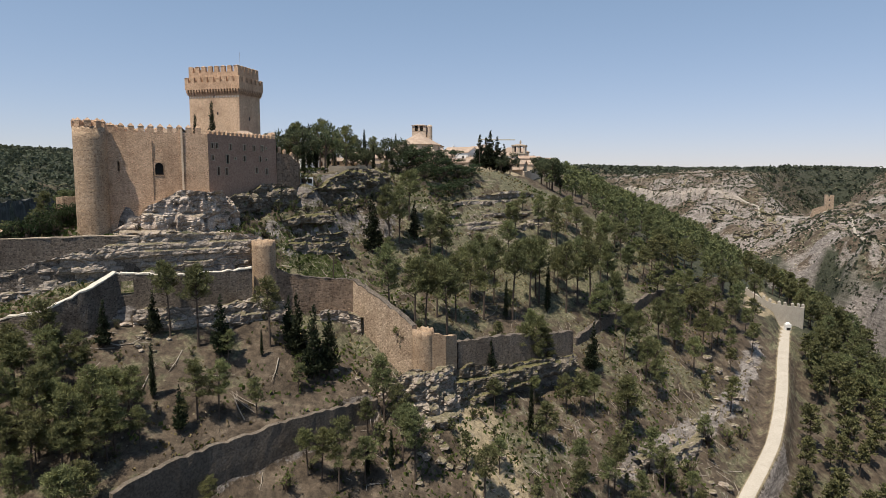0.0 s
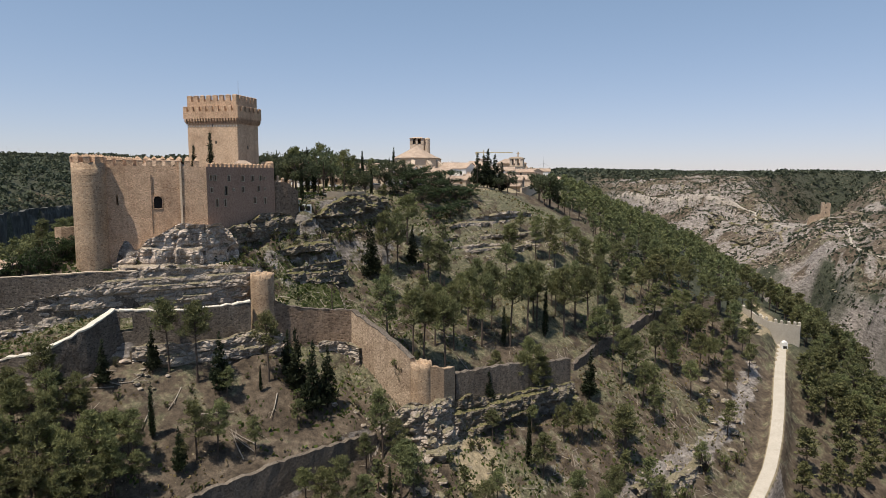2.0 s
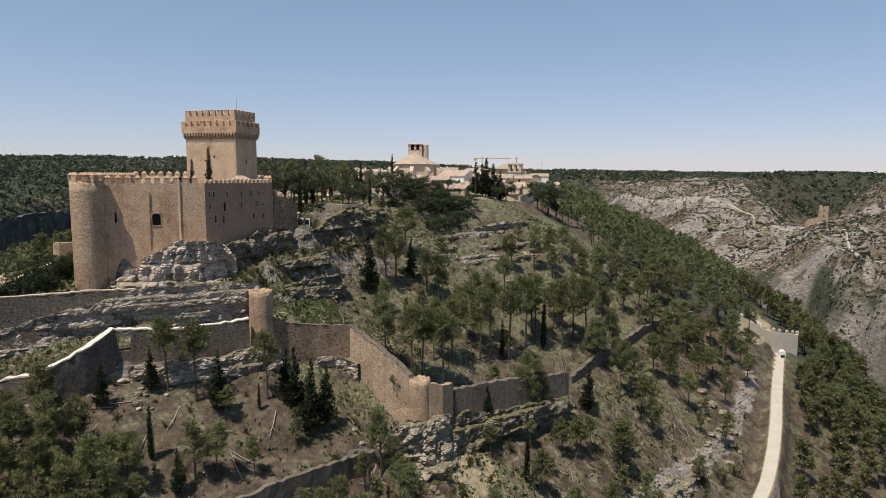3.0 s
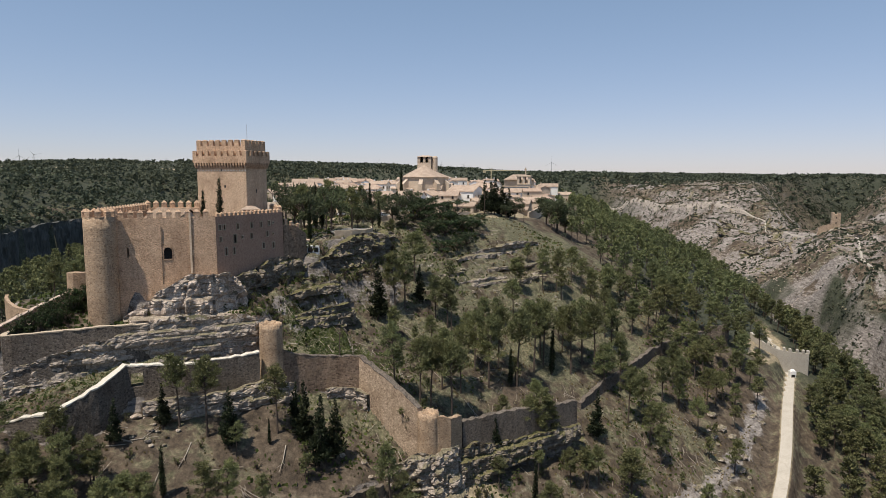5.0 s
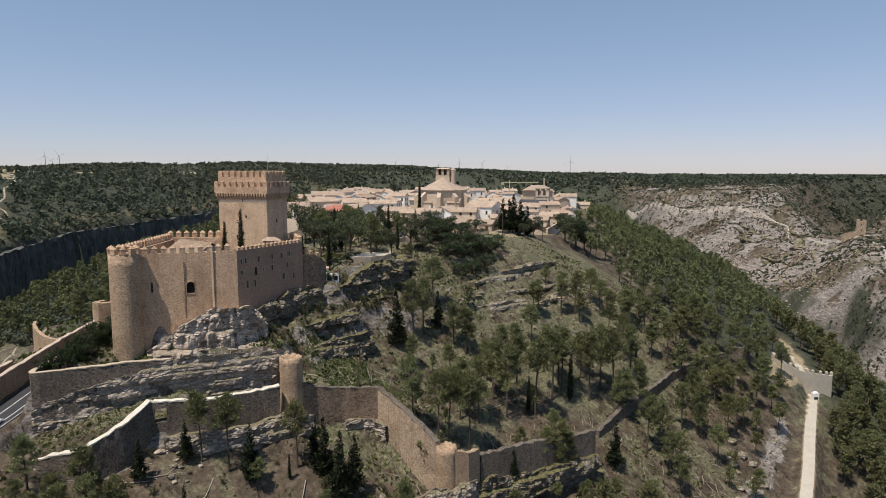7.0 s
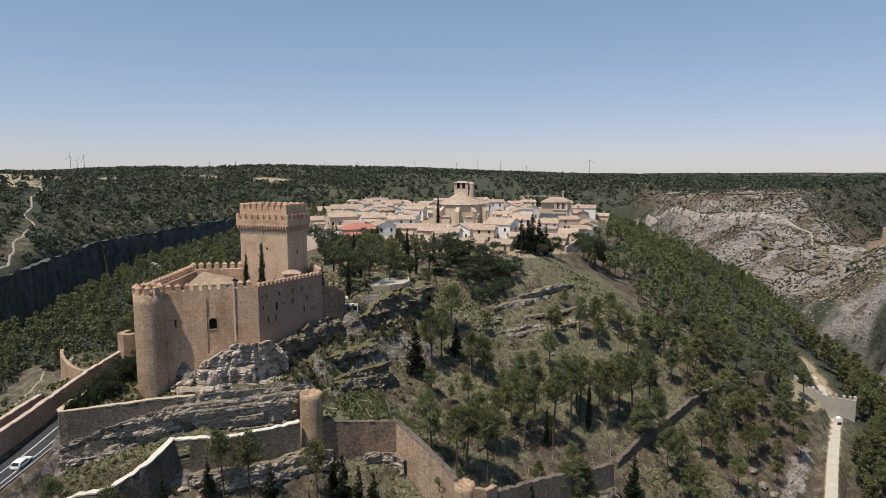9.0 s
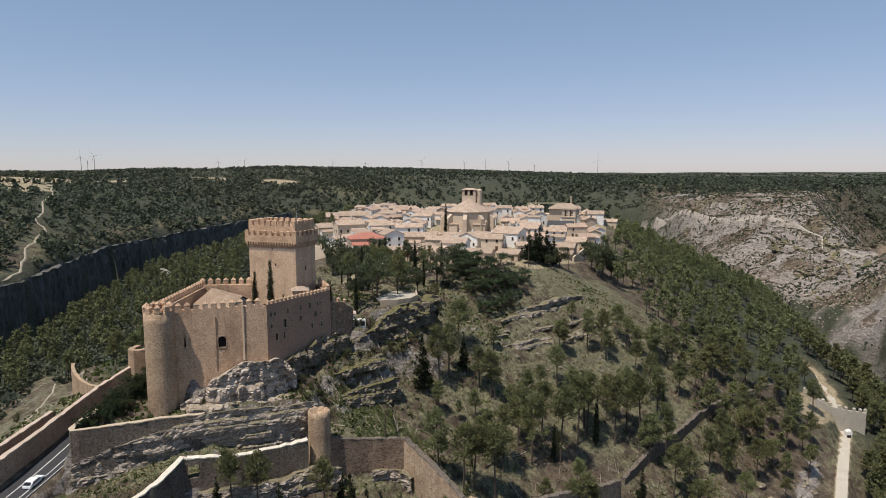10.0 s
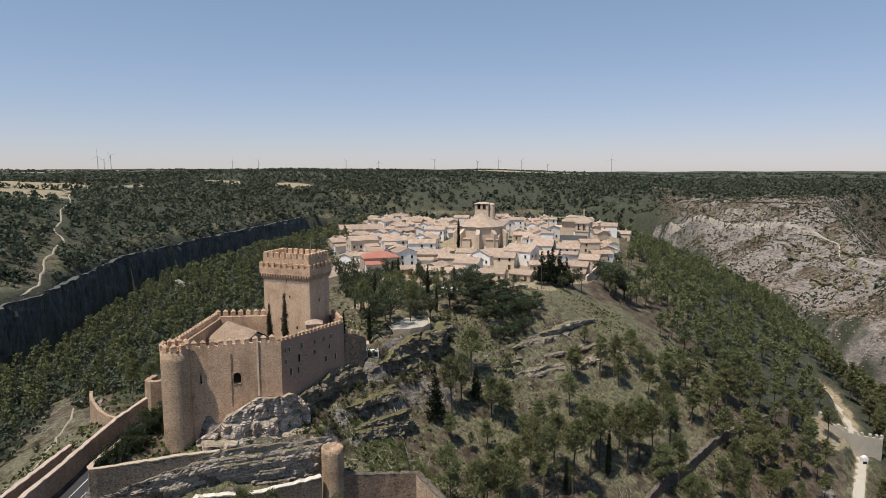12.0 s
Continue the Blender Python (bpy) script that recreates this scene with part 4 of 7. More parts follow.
# courtyard buildings
def hip_roof(bm, x, y, z0, z1, ridge):
    b = [bm.verts.new(p) for p in ((-x, -y, z0), (x, -y, z0), (x, y, z0), (-x, y, z0))]
    t = [bm.verts.new(p) for p in ((-ridge, 0, z1), (ridge, 0, z1))]
    for f in ((b[0], b[1], t[1], t[0]), (b[1], b[2], t[1]), (b[2], b[3], t[0], t[1]), (b[3], b[0], t[0]), b[::-1]):
        bm.faces.new(f)


hall = thing("courtyard_hall", "hall with a hipped clay tile roof in the castle courtyard", "building", Matrix.Translation((-62.5, 143.5, 0)) @ Matrix.Rotation(radians(-38), 4, "Z"))
bm = bmesh.new()
box(bm, -6.8, 6.8, -5.0, 5.0, 55, 67.0)
ends = [bm.verts.new((sx * 6.8, sy, sz)) for sx in (-1, 1) for sy, sz in ((-5.0, 67.0), (5.0, 67.0), (0, 70.0))]
bm.faces.new(ends[:3])
bm.faces.new(ends[3:][::-1])
part("wall", bm, PLASTER, hall)
bm = bmesh.new()
for sy in (-1, 1):
    vs = [bm.verts.new(p) for p in ((-7.2, sy * 5.5, 66.9), (7.2, sy * 5.5, 66.9), (7.2, 0, 70.4), (-7.2, 0, 70.4))]
    bm.faces.new(vs if sy < 0 else vs[::-1])
hall_roof = part("roof", bm, ROOF_BROWN, hall, "brown clay tile roof")
hut = thing("wall_turret", "small square turret with a tiled roof beside the keep", "turret", Matrix.Translation((-47.0, 150.3, 0)) @ Matrix.Rotation(radians(20), 4, "Z"))
bm = bmesh.new()
box(bm, -1.9, 1.9, -1.6, 1.6, 58, 69.9)
part("wall", bm, STONE, hut)
bm = bmesh.new()
hip_roof(bm, 2.2, 1.9, 69.9, 70.7, 0.8)
part("roof", bm, ROOF, hut)
# outwork: low spur wall and gatehouse past the keep
spur = thing("spur_wall", "broken crenellated wall stepping down from the castle", "wall")
rubble_wall("wall", [(-40.9, 155.2, 66.0), (-38.4, 157.6, 65.2), (-36.6, 160.5, 63.5)], 1.1, STONE_RED, spur, 0.3, 4, foot=5)
for x, y, z in ((-40.2, 155.9, 66.0), (-39.2, 156.9, 65.4), (-37.9, 158.4, 64.8)):
    hang("merlon", merlon_mesh("merlon", 0.6, 0.6, 1.2, 0.3, STONE), spur, "", Matrix.Translation((x, y, z - 0.2)) @ Matrix.Rotation(radians(45), 4, "Z"))
barbican = thing("barbican", "low ochre bastion beside the round tower", "bastion")
rubble_wall("wall", [(-78.0, 151.5, 55.4), (-84.0, 147.5, 55.4), (-87.2, 145.2, 55.2), (-89.4, 147.0, 54.9), (-90.2, 152.0, 54.6)], 1.4, STONE_WARM, barbican, 0.12, 5, foot=4)
rubble_wall("wall", [(-78.2, 150.5, 54.8), (-74.8, 142.0, 54.8)], 1.4, STONE_WARM, barbican, 0.12, 6, foot=4)

# terrace wall below the tower
terrace = thing("terrace_wall", "weathered grey retaining wall of the castle terrace", "wall")
_, crest = rubble_wall("wall", [(-84.0, 127, 48.2), (-83.4, 118, 48.3), (-82.8, 114.6, 48.3), (-81.9, 113.5, 48.4), (-80.6, 113.7, 48.4), (-74, 117.2, 48.4), (-66, 121.2, 48.5), (-60, 124.2, 48.2)], 1.0, STONE_GREY, terrace, 0.08, 7, foot=3)
capping(crest, 1.0, TRIM, terrace, 0.15, "worn stone coping")

# the lower curtain walls and their towers
low_west = thing("lower_curtain_wall", "long grey rubble wall with a pale mortar capping", "wall", group="lower walls")
_, crest = rubble_wall("wall", [(-95, 102, 34.0), (-77, 104.5, 35.4), (-68, 105.8, 37.0), (-63.5, 110, 39.8), (-61.5, 116.5, 41.9), (-60.6, 116.9, 41.8)], 1.3, STONE_GREY, low_west, 0.15, 8)
capping(crest, 1.3, CREAM, low_west, 0.24)
_, crest = rubble_wall("lintel", [(-60.6, 116.9, 41.8), (-58.6, 117.8, 41.7)], 1.28, STONE_GREY, low_west, 0.05, 81, low_z=40.4)
capping(crest, 1.3, CREAM, low_west, 0.24)
_, crest = rubble_wall("wall", [(-58.6, 117.8, 41.7), (-57, 118.5, 41.6), (-51, 121, 40.8), (-44.5, 125.5, 41.0), (-39.5, 128.4, 41.2)], 1.3, STONE_GREY, low_west, 0.15, 82)
capping(crest, 1.3, CREAM, low_west, 0.24)
rubble_wall("sill", [(-60.6, 116.9, 37.7), (-58.6, 117.8, 37.7)], 1.28, STONE_GREY, low_west, 0.05, 83)
low_mid = thing("lower_curtain_wall", "reddish rubble wall between two towers", "wall", group="lower walls")
_, crest = rubble_wall("wall", [(-36.0, 131.5, 41.3), (-33.5, 134, 39.2), (-28, 137.6, 37.8), (-20, 140.6, 36.9)], 1.3, STONE_RED, low_mid, 0.2, 9)
capping(crest, 1.3, STONE_GREY, low_mid, 0.15, "loose stones on the wall top")
low_slant = thing("lower_curtain_wall", "sunlit ochre rubble wall running down the slope", "wall", group="lower walls")
_, crest = rubble_wall("wall", [(-20, 140.6, 36.9), (-15, 136.6, 34.6), (-10, 132.4, 31.8), (-5.8, 128.8, 29.2)], 1.4, STONE_RUBBLE, low_slant, 0.25, 10)
capping(crest, 1.4, STONE_GREY, low_slant, 0.2, "loose stones on the wall top")
tower_a = thing("wall_tower", "round ochre rubble tower with a broken top", "tower", group="lower towers")
round_tower("tower_wall", tower_a, -37.7, 131.6, 2.4, 34.0, 46.9, STONE_WARM, "", 0.04, 11, 0.5)
tower_b = thing("wall_tower", "squat round rubble tower at the bend of the wall", "tower", group="lower towers")
round_tower("tower_wall", tower_b, -4.0, 128.2, 2.25, 15.0, 28.8, STONE_WARM, "", 0.06, 12, 0.5)
bastion = thing("bastion_wall", "angled ochre rubble bastion joined to the squat tower", "wall")
rubble_wall("wall", [(-2.6, 127.4, 28.3), (0.4, 128.4, 27.2), (2.6, 132.0, 26.4)], 1.2, STONE_WARM, bastion, 0.2, 13, foot=4)
low_east = thing("lower_curtain_wall", "dark rubble retaining wall below the pines", "wall", group="lower walls")
rubble_wall("wall", [(3.0, 132.5, 24.9), (14, 140.2, 24.4), (24, 146.8, 23.2), (32, 153, 22.2)], 1.3, STONE_GREY, low_east, 0.25, 14, low_z=15.5)
low_far = thing("lower_curtain_wall", "ruined rubble wall climbing between pines", "wall", group="lower walls")
rubble_wall("wall", [(x, y, gz(x, y) + h) for (x, y), h in zip(WALL_FAR, (1.4, 1.8, 1.8, 1.6, 1.4, 1.0))], 1.2, STONE_GREY, low_far, 0.35, 15, foot=4)
ruin = thing("ruined_tower", "square stump of a ruined grey stone tower", "ruin")
rubble_wall("wall", [(91.5, 223.5, 24.6), (97.5, 219.5, 25.3)], 1.4, STONE_GREY, ruin, 0.2, 16, foot=4)
rubble_wall("wall", [(97.5, 219.5, 25.3), (101.5, 225.5, 24.6)], 1.4, STONE_GREY, ruin, 0.2, 17, foot=4)
scarp = thing("retaining_scarp", "smooth grey retaining scarp holding the lower terrace", "wall")
SCARP_EARTH = surface("earthy scarp", (0.09, 0.073, 0.058), (0.20, 0.165, 0.132), 2.5, 0.4, 0.95, 1.0, 0.15)
SCARP_TOP = [(-46.5, 84, 15.8), (-42, 91, 16.7), (-37.5, 96.2, 16.9), (-33, 101, 17.1), (-28.5, 105.4, 17.3), (-24, 109.5, 17.4), (-20, 113.6, 17.0), (-17, 117, 16.8), (-13, 121, 16.0)]
for i in range(0, 8, 2):
    rubble_wall("wall_section", SCARP_TOP[i:i + 3], 1.0, SCARP_EARTH, scarp, 0.28, 18 + i)

# gate on the far track
gate_wall = thing("gate_wall", "pale crenellated gate wall across the gravel track", "wall")
plan = [(115.5, 236, 19.0), (117.4, 230.5, 16.8), (122, 229.5, 14.2), (127, 228.4, 13.4), (132.5, 227.4, 13.0), (134.5, 231, 12.4)]
rubble_wall("wall", plan, 1.1, DUST, gate_wall, 0.1, 19, foot=3)
for x, y, z in ((119.3, 230.1, 15.6), (121.4, 229.6, 14.6), (124.5, 228.9, 13.9), (126.5, 228.5, 13.5), (129.0, 228.0, 13.3), (131.0, 227.7, 13.2), (133.0, 228.2, 12.9)):
    hang("merlon", merlon_mesh("merlon", 0.9, 0.9, 1.0, 0.4, DUST), gate_wall, "", Matrix.Translation((x, y, z)) @ Matrix.Rotation(radians(-12), 4, "Z"))
kiosk = thing("track_pier", "small white domed pier at the head of the track", "pier", Matrix.Translation((125.2, 223.6, gz(125.2, 223.6))))
bm = bmesh.new()
box(bm, -1.0, 1.0, -0.8, 0.8, -0.5, 2.2)
bmesh.ops.create_uvsphere(bm, u_segments=12, v_segments=6, radius=1.05, matrix=Matrix.Translation((0, 0, 2.1)) @ Matrix.Diagonal((1, 0.8, 0.8, 1)))
part("body", bm, WHITEWASH, kiosk)
bm = bmesh.new()
box(bm, -0.7, 0.7, -0.84, -0.6, -0.2, 1.0)
part("opening", bm, DARK, kiosk)


# ---- layered limestone faces and boulders ----
def cliff_band(label, plan, seed, bulge=0.9, bands=5, step=0.45, mat=None, group="rock faces", fold=2.2, lean=0.5, upright=1.0):
    """A layered rock face along plan (x, y, low, high), facing the right hand of its way."""
    pts = []
    for a, b in zip(plan, plan[1:]):
        n = max(1, round(math.hypot(b[0] - a[0], b[1] - a[1]) / step))
        pts += [[a[k] + (b[k] - a[k]) * i / n for k in range(4)] for i in range(n)]
    pts.append(list(plan[-1]))
    P = np.array(pts)
    d = np.gradient(P[:, :2], axis=0)
    for _ in range(3):
        d[1:-1] = (d[:-2] + d[1:-1] * 2 + d[2:]) / 4
    d /= np.linalg.norm(d, axis=1)[:, None]
    out = np.stack([d[:, 1], -d[:, 0]], 1)
    s = np.concatenate([[0], np.cumsum(np.linalg.norm(np.diff(P[:, :2], axis=0), axis=1))])
    high = np.max(P[:, 3] - P[:, 2])
    m = max(6, int((np.max(P[:, 3]) - np.min(P[:, 2])) / (0.34 * max(1, step / 1.5))))
    crest_z = P[:, 3] + 0.7 * fbm(s, s * 0 + seed, 6, 3, seed)
    S, level = np.meshgrid(s, np.linspace(np.min(P[:, 2]), np.max(crest_z), m + 1))
    Z = np.clip(level, P[:, 2], crest_z)
    T = (Z - P[:, 2]) / np.maximum(crest_z - P[:, 2], 0.1)
    tall = (Z - np.min(P[:, 2])) / upright
    lay = (Z - np.min(P[:, 2])) * bands / high + 0.22 * fbm(S, tall, 9, 2, seed + 3)
    li = np.floor(lay)
    f = lay - li
    wide = 2.0 + 3.0 * np.abs(lattice(li, li * 0, seed)) + 0.05 * high
    u = S / wide + 3.7 * lattice(li, li * 0 + 5, seed) + 0.25 * fbm(S, tall, 2.0, 2, seed + 5)
    bi = np.floor(u)
    g = u - bi
    joint = sstep(0.0, 0.12, g) * sstep(1.0, 0.88, g) * sstep(0.0, 0.14, f) * sstep(1.0, 0.9, f)
    depth = bulge * (0.95 * lattice(li, li * 0 + 9, seed + 1) + 0.45 * lattice(bi, li, seed + 2) + 0.3 * joint + 0.7 * fbm(S, tall, 5.5, 2, seed + 7) + 0.5 * fbm(S, tall, 1.0, 3, seed + 11)) + (1 - T) * lean
    X, Y = P[:, 0] + out[:, 0] * depth, P[:, 1] + out[:, 1] * depth
    rows = [np.stack([X[k], Y[k], Z[k]], 1) for k in range(m + 1)]
    top = rows[-1].copy()
    top[:, :2] -= out * (fold + depth[-1][:, None])
    rows.append(top - [0, 0, 0.5])
    n = len(s)
    verts = np.concatenate(rows)
    faces = [(r * n + i, r * n + i + 1, (r + 1) * n + i + 1, (r + 1) * n + i) for r in range(len(rows) - 1) for i in range(n - 1)]
    ob = new("rock_face", mesh_of("rock_face", verts.tolist(), faces, [mat or ROCK]))
    return tagged(ob, label, "rock", group, "structure")


cliff_band("bulging pinkish limestone under the castle wall", [(-66.2, 125.9, 46.5, 49.0), (-62.6, 127.4, 46.5, 50.8), (-60.2, 128.6, 46.5, 54.0), (-57.5, 130.0, 46.5, 55.6), (-54.5, 131.4, 46.5, 57.0), (-52.0, 132.6, 46.5, 56.8), (-49.6, 134.0, 46, 56.8), (-47.8, 135.8, 45, 56.8), (-46.2, 137.6, 45, 54.5), (-44.8, 139.4, 44.5, 51.0)], 21, 1.5, 3, mat=ROCK_PINK, lean=-0.2, upright=1.6)
cliff_band("layered grey limestone ledge below the castle", [(-82.0, 112.3, 35, 41.0), (-76, 115.0, 36, 43.6), (-70, 117.9, 37, 45.4), (-64, 120.8, 38, 47.2), (-58, 124.0, 38, 48.0), (-52, 126.6, 38, 48.4), (-46, 129.6, 38.5, 48.2), (-41, 132.4, 38.5, 47.6), (-39.4, 135.5, 38.5, 47.0)], 22, 0.5, 8, mat=ROCK, lean=-0.3)
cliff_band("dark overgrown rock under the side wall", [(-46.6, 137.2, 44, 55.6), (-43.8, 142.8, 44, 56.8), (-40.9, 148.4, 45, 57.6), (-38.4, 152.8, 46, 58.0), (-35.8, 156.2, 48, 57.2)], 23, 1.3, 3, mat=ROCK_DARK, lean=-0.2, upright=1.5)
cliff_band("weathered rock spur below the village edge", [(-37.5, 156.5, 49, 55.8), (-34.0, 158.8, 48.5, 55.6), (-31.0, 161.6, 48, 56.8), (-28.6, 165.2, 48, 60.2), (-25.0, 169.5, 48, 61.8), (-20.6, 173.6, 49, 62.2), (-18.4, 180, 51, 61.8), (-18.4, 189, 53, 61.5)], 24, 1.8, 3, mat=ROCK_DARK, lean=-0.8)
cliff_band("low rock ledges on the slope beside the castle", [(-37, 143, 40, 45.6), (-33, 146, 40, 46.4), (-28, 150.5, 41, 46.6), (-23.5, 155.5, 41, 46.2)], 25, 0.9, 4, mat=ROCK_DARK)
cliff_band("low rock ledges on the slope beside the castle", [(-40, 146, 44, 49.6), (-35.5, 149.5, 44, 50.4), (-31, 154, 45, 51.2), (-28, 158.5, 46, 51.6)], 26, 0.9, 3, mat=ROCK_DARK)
cliff_band("pale undercut rock band below the lower wall", [(-58, 115.6, 31, 35.0), (-52, 118.4, 29.5, 35.2), (-46, 121.8, 29.0, 35.4), (-40.0, 125.4, 28.6, 35.6), (-36, 128.4, 28.5, 35.4), (-33, 131.5, 28, 34)], 27, 0.7, 3, mat=ROCK)
cliff_band("grey rock band under the reddish wall", [(-27, 136.0, 27, 31.0), (-21, 138.2, 25.5, 30.2), (-18.2, 136.6, 25, 29.4)], 28, 0.7, 3, mat=ROCK)
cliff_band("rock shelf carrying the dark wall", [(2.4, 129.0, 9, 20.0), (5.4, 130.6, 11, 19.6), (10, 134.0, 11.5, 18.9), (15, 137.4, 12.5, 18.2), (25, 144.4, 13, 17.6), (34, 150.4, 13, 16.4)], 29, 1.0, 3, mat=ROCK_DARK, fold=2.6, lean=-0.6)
cliff_band("limestone crag under the squat tower", [(-12.5, 124.4, 13, 18.4), (-8.5, 122.8, 11.5, 20.2), (-5, 123.2, 10, 20.8), (-1.6, 124.0, 8, 20.4), (0.8, 126.4, 8, 21.0), (2.6, 130, 9.5, 20.6)], 30, 1.3, 4, mat=ROCK)
cliff_band("rocky edge across the green slope", [(x, y, gz(x, y) - 2.5, gz(x, y) + h) for (x, y), h in zip([(2.3, 196.0), (11.5, 204.3), (21.6, 214.0), (32.7, 226.2)], (0.5, 2.6, 2.6, 1.8))], 31, 0.8, 3, mat=ROCK, fold=2.6)
cliff_band("low rock edge across the green slope", [(x, y, gz(x, y) - 2.5, gz(x, y) + h) for (x, y), h in zip([(12.2, 198.5), (22.8, 206.4), (34.4, 217.0)], (0.5, 1.3, 1.3, 0.9))], 32, 0.8, 3, mat=ROCK, fold=2.6)
cliff_band("small ledge of limestone among grass", [(x, y, gz(x, y) - 2.5, gz(x, y) + h) for (x, y), h in zip([(2.3, 186.1), (9.3, 191.6), (18.6, 199.4)], (0.5, 1.3, 1.3, 0.9))], 33, 0.8, 3, mat=ROCK, fold=2.6)
# cliff turned from the sun: its shade is put into a dark, cool colour
cliff_band("dark vertical gorge cliff across the river", [(-288, 100, -6, 40), (-231, 200, -6, 43), (-238, 300, -4, 44), (-276, 430, 0, 45), (-271, 600, 0, 45), (-261, 800, 0, 45)], 35, 2.2, 2, 2.4, surface("shade-darkened gorge limestone", (0.045, 0.048, 0.046), (0.145, 0.143, 0.134), 6, 1.4, 0.95, 1.0, 0.6, 0.1, 0.22), upright=9.0)


cliff_band("low ledge of limestone among grass", [(x, y, gz(x, y) - 2.5, gz(x, y) + h) for (x, y), h in zip([(-6.8, 180.2), (-1.1, 187.2), (4.9, 191.9)], (0.5, 1.2, 1.2, 0.8))], 36, 0.8, 3, mat=ROCK, fold=2.6)
cliff_band("low ledge of limestone among grass", [(x, y, gz(x, y) - 2.5, gz(x, y) + h) for (x, y), h in zip([(22.2, 200.3), (32.6, 210.2), (39.2, 216.6)], (0.5, 1.2, 1.2, 0.8))], 37, 0.8, 3, mat=ROCK, fold=2.6)
cliff_band("broken ledge above the gully", [(66, 160, -9, -4.5), (74, 168, -8, -3.0), (80, 178, -5, -0.5), (84, 190, -1, 3.6)], 38, 0.9, 3, mat=ROCK)
cliff_band("broken ledge above the gully", [(44, 134, -7, -2.0), (52, 138.5, -8, -3.2), (60, 145, -8.5, -3.6), (66, 152, -8, -3.6)], 39, 0.8, 3, mat=ROCK)
for i, (cx, cy, l, ang, h) in enumerate(((262, 520, 120, 75, 9), (285, 610, 150, 80, 10), (300, 500, 110, 70, 8), (330, 640, 160, 60, 9), (290, 700, 130, 110, 12), (350, 560, 120, 65, 8), (250, 780, 170, 130, 11), (330, 760, 180, 125, 9), (400, 660, 140, 50, 8), (300, 860, 200, 135, 9), (420, 780, 160, 120, 8), (310, 430, 90, 60, 8), (360, 470, 110, 55, 7), (420, 560, 120, 50, 7))):
    c, sn = math.cos(radians(ang)), math.sin(radians(ang))
    line = [(cx + c * t * l + 9 * math.sin(t * 9 + i) * sn, cy + sn * t * l - 9 * math.sin(t * 9 + i) * c) for t in (-0.5, -0.3, -0.1, 0.1, 0.3, 0.5)]
    line = line[::-1]
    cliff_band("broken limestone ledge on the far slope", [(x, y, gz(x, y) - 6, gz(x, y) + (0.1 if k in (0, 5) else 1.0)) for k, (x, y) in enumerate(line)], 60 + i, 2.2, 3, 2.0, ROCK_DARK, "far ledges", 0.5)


ledge_rnd = random.Random(8)
for i in range(18):
    cy = ledge_rnd.uniform(430, 860)
    cx = np.interp(cy, [430, 560, 680, 760, 860], [270, 285, 290, 262, 225]) + ledge_rnd.uniform(0, 75)
    ang, l, h = radians(ledge_rnd.uniform(70, 120)), ledge_rnd.uniform(30, 80), ledge_rnd.uniform(1.2, 3.2)
    line = [(cx + math.cos(ang) * t * l + 5 * math.sin(t * 11 + i) * math.sin(ang), cy + math.sin(ang) * t * l - 5 * math.sin(t * 11 + i) * math.cos(ang)) for t in (0.5, 0.3, 0.1, -0.1, -0.3, -0.5)]
    cliff_band("broken limestone ledge on the far slope", [(x, y, gz(x, y) - 5, gz(x, y) + (0.1 if k in (0, 5) else h)) for k, (x, y) in enumerate(line)], 90 + i, 1.6, 3, 1.6, ROCK if i % 3 else ROCK_OCHRE, "far ledges", 0.8)


def boulder_mesh(seed, mat):
    bm = bmesh.new()
    bmesh.ops.create_icosphere(bm, subdivisions=2, radius=1.0)
    for v in bm.verts:
        v.co *= 0.8 + 0.45 * noise.noise(v.co * 1.3 + Vector((seed * 7.1, 0, 0)))
        v.co.z = max(v.co.z, -0.5) * 0.75
    me = bpy.data.meshes.new("boulder")
    bm.to_mesh(me)
    bm.free()
    me.materials.append(mat)
    return me


BOULDERS = [boulder_mesh(i, ROCK) for i in range(4)] + [boulder_mesh(9, ROCK_PINK)]
rnd = random.Random(31)


def boulders(n, cx, cy, rx, ry, lo, hi, label):
    for _ in range(n):
        a, r = rnd.uniform(0, 6.3), rnd.random() ** 0.5
        x, y, k = cx + math.cos(a) * r * rx, cy + math.sin(a) * r * ry, rnd.uniform(lo, hi)
        ob = tagged(new("boulder", rnd.choice(BOULDERS)), label, "boulder", "boulders")
        ob.matrix_basis = Matrix.Translation((x, y, gz(x, y) + k * 0.15)) @ Matrix.Rotation(rnd.uniform(0, 6.3), 4, "Z") @ Matrix.Diagonal((k * rnd.uniform(0.8, 1.5), k, k * rnd.uniform(0.6, 1.1), 1))


for gx_, gy_ in GULLY:
    boulders(7, gx_, gy_, 2.6, 2.6, 0.3, 1.1, "pale limestone block in the dry gully")
boulders(16, -3, 116, 5, 7, 0.5, 1.7, "grey limestone boulder on the rubble slope")
boulders(14, 10, 118, 7, 8, 0.3, 1.0, "small pale boulder on reddish scree")
boulders(18, 80, 172, 5, 12, 0.5, 1.8, "pale limestone boulder beside the track")
boulders(14, 58, 142, 10, 5, 0.4, 1.3, "pale limestone boulder on the gully edge")
boulders(14, -56, 113, 9, 3, 0.3, 0.9, "loose pale stone at the foot of the wall")
boulders(20, 5, 190, 18, 16, 0.3, 1.0, "grey boulder in the grass")
boulders(10, -20, 124, 8, 6, 0.3, 0.9, "loose stone on the dry slope")
boulders(8, -52, 128, 8, 2, 0.5, 1.2, "fallen block on the castle ledge")


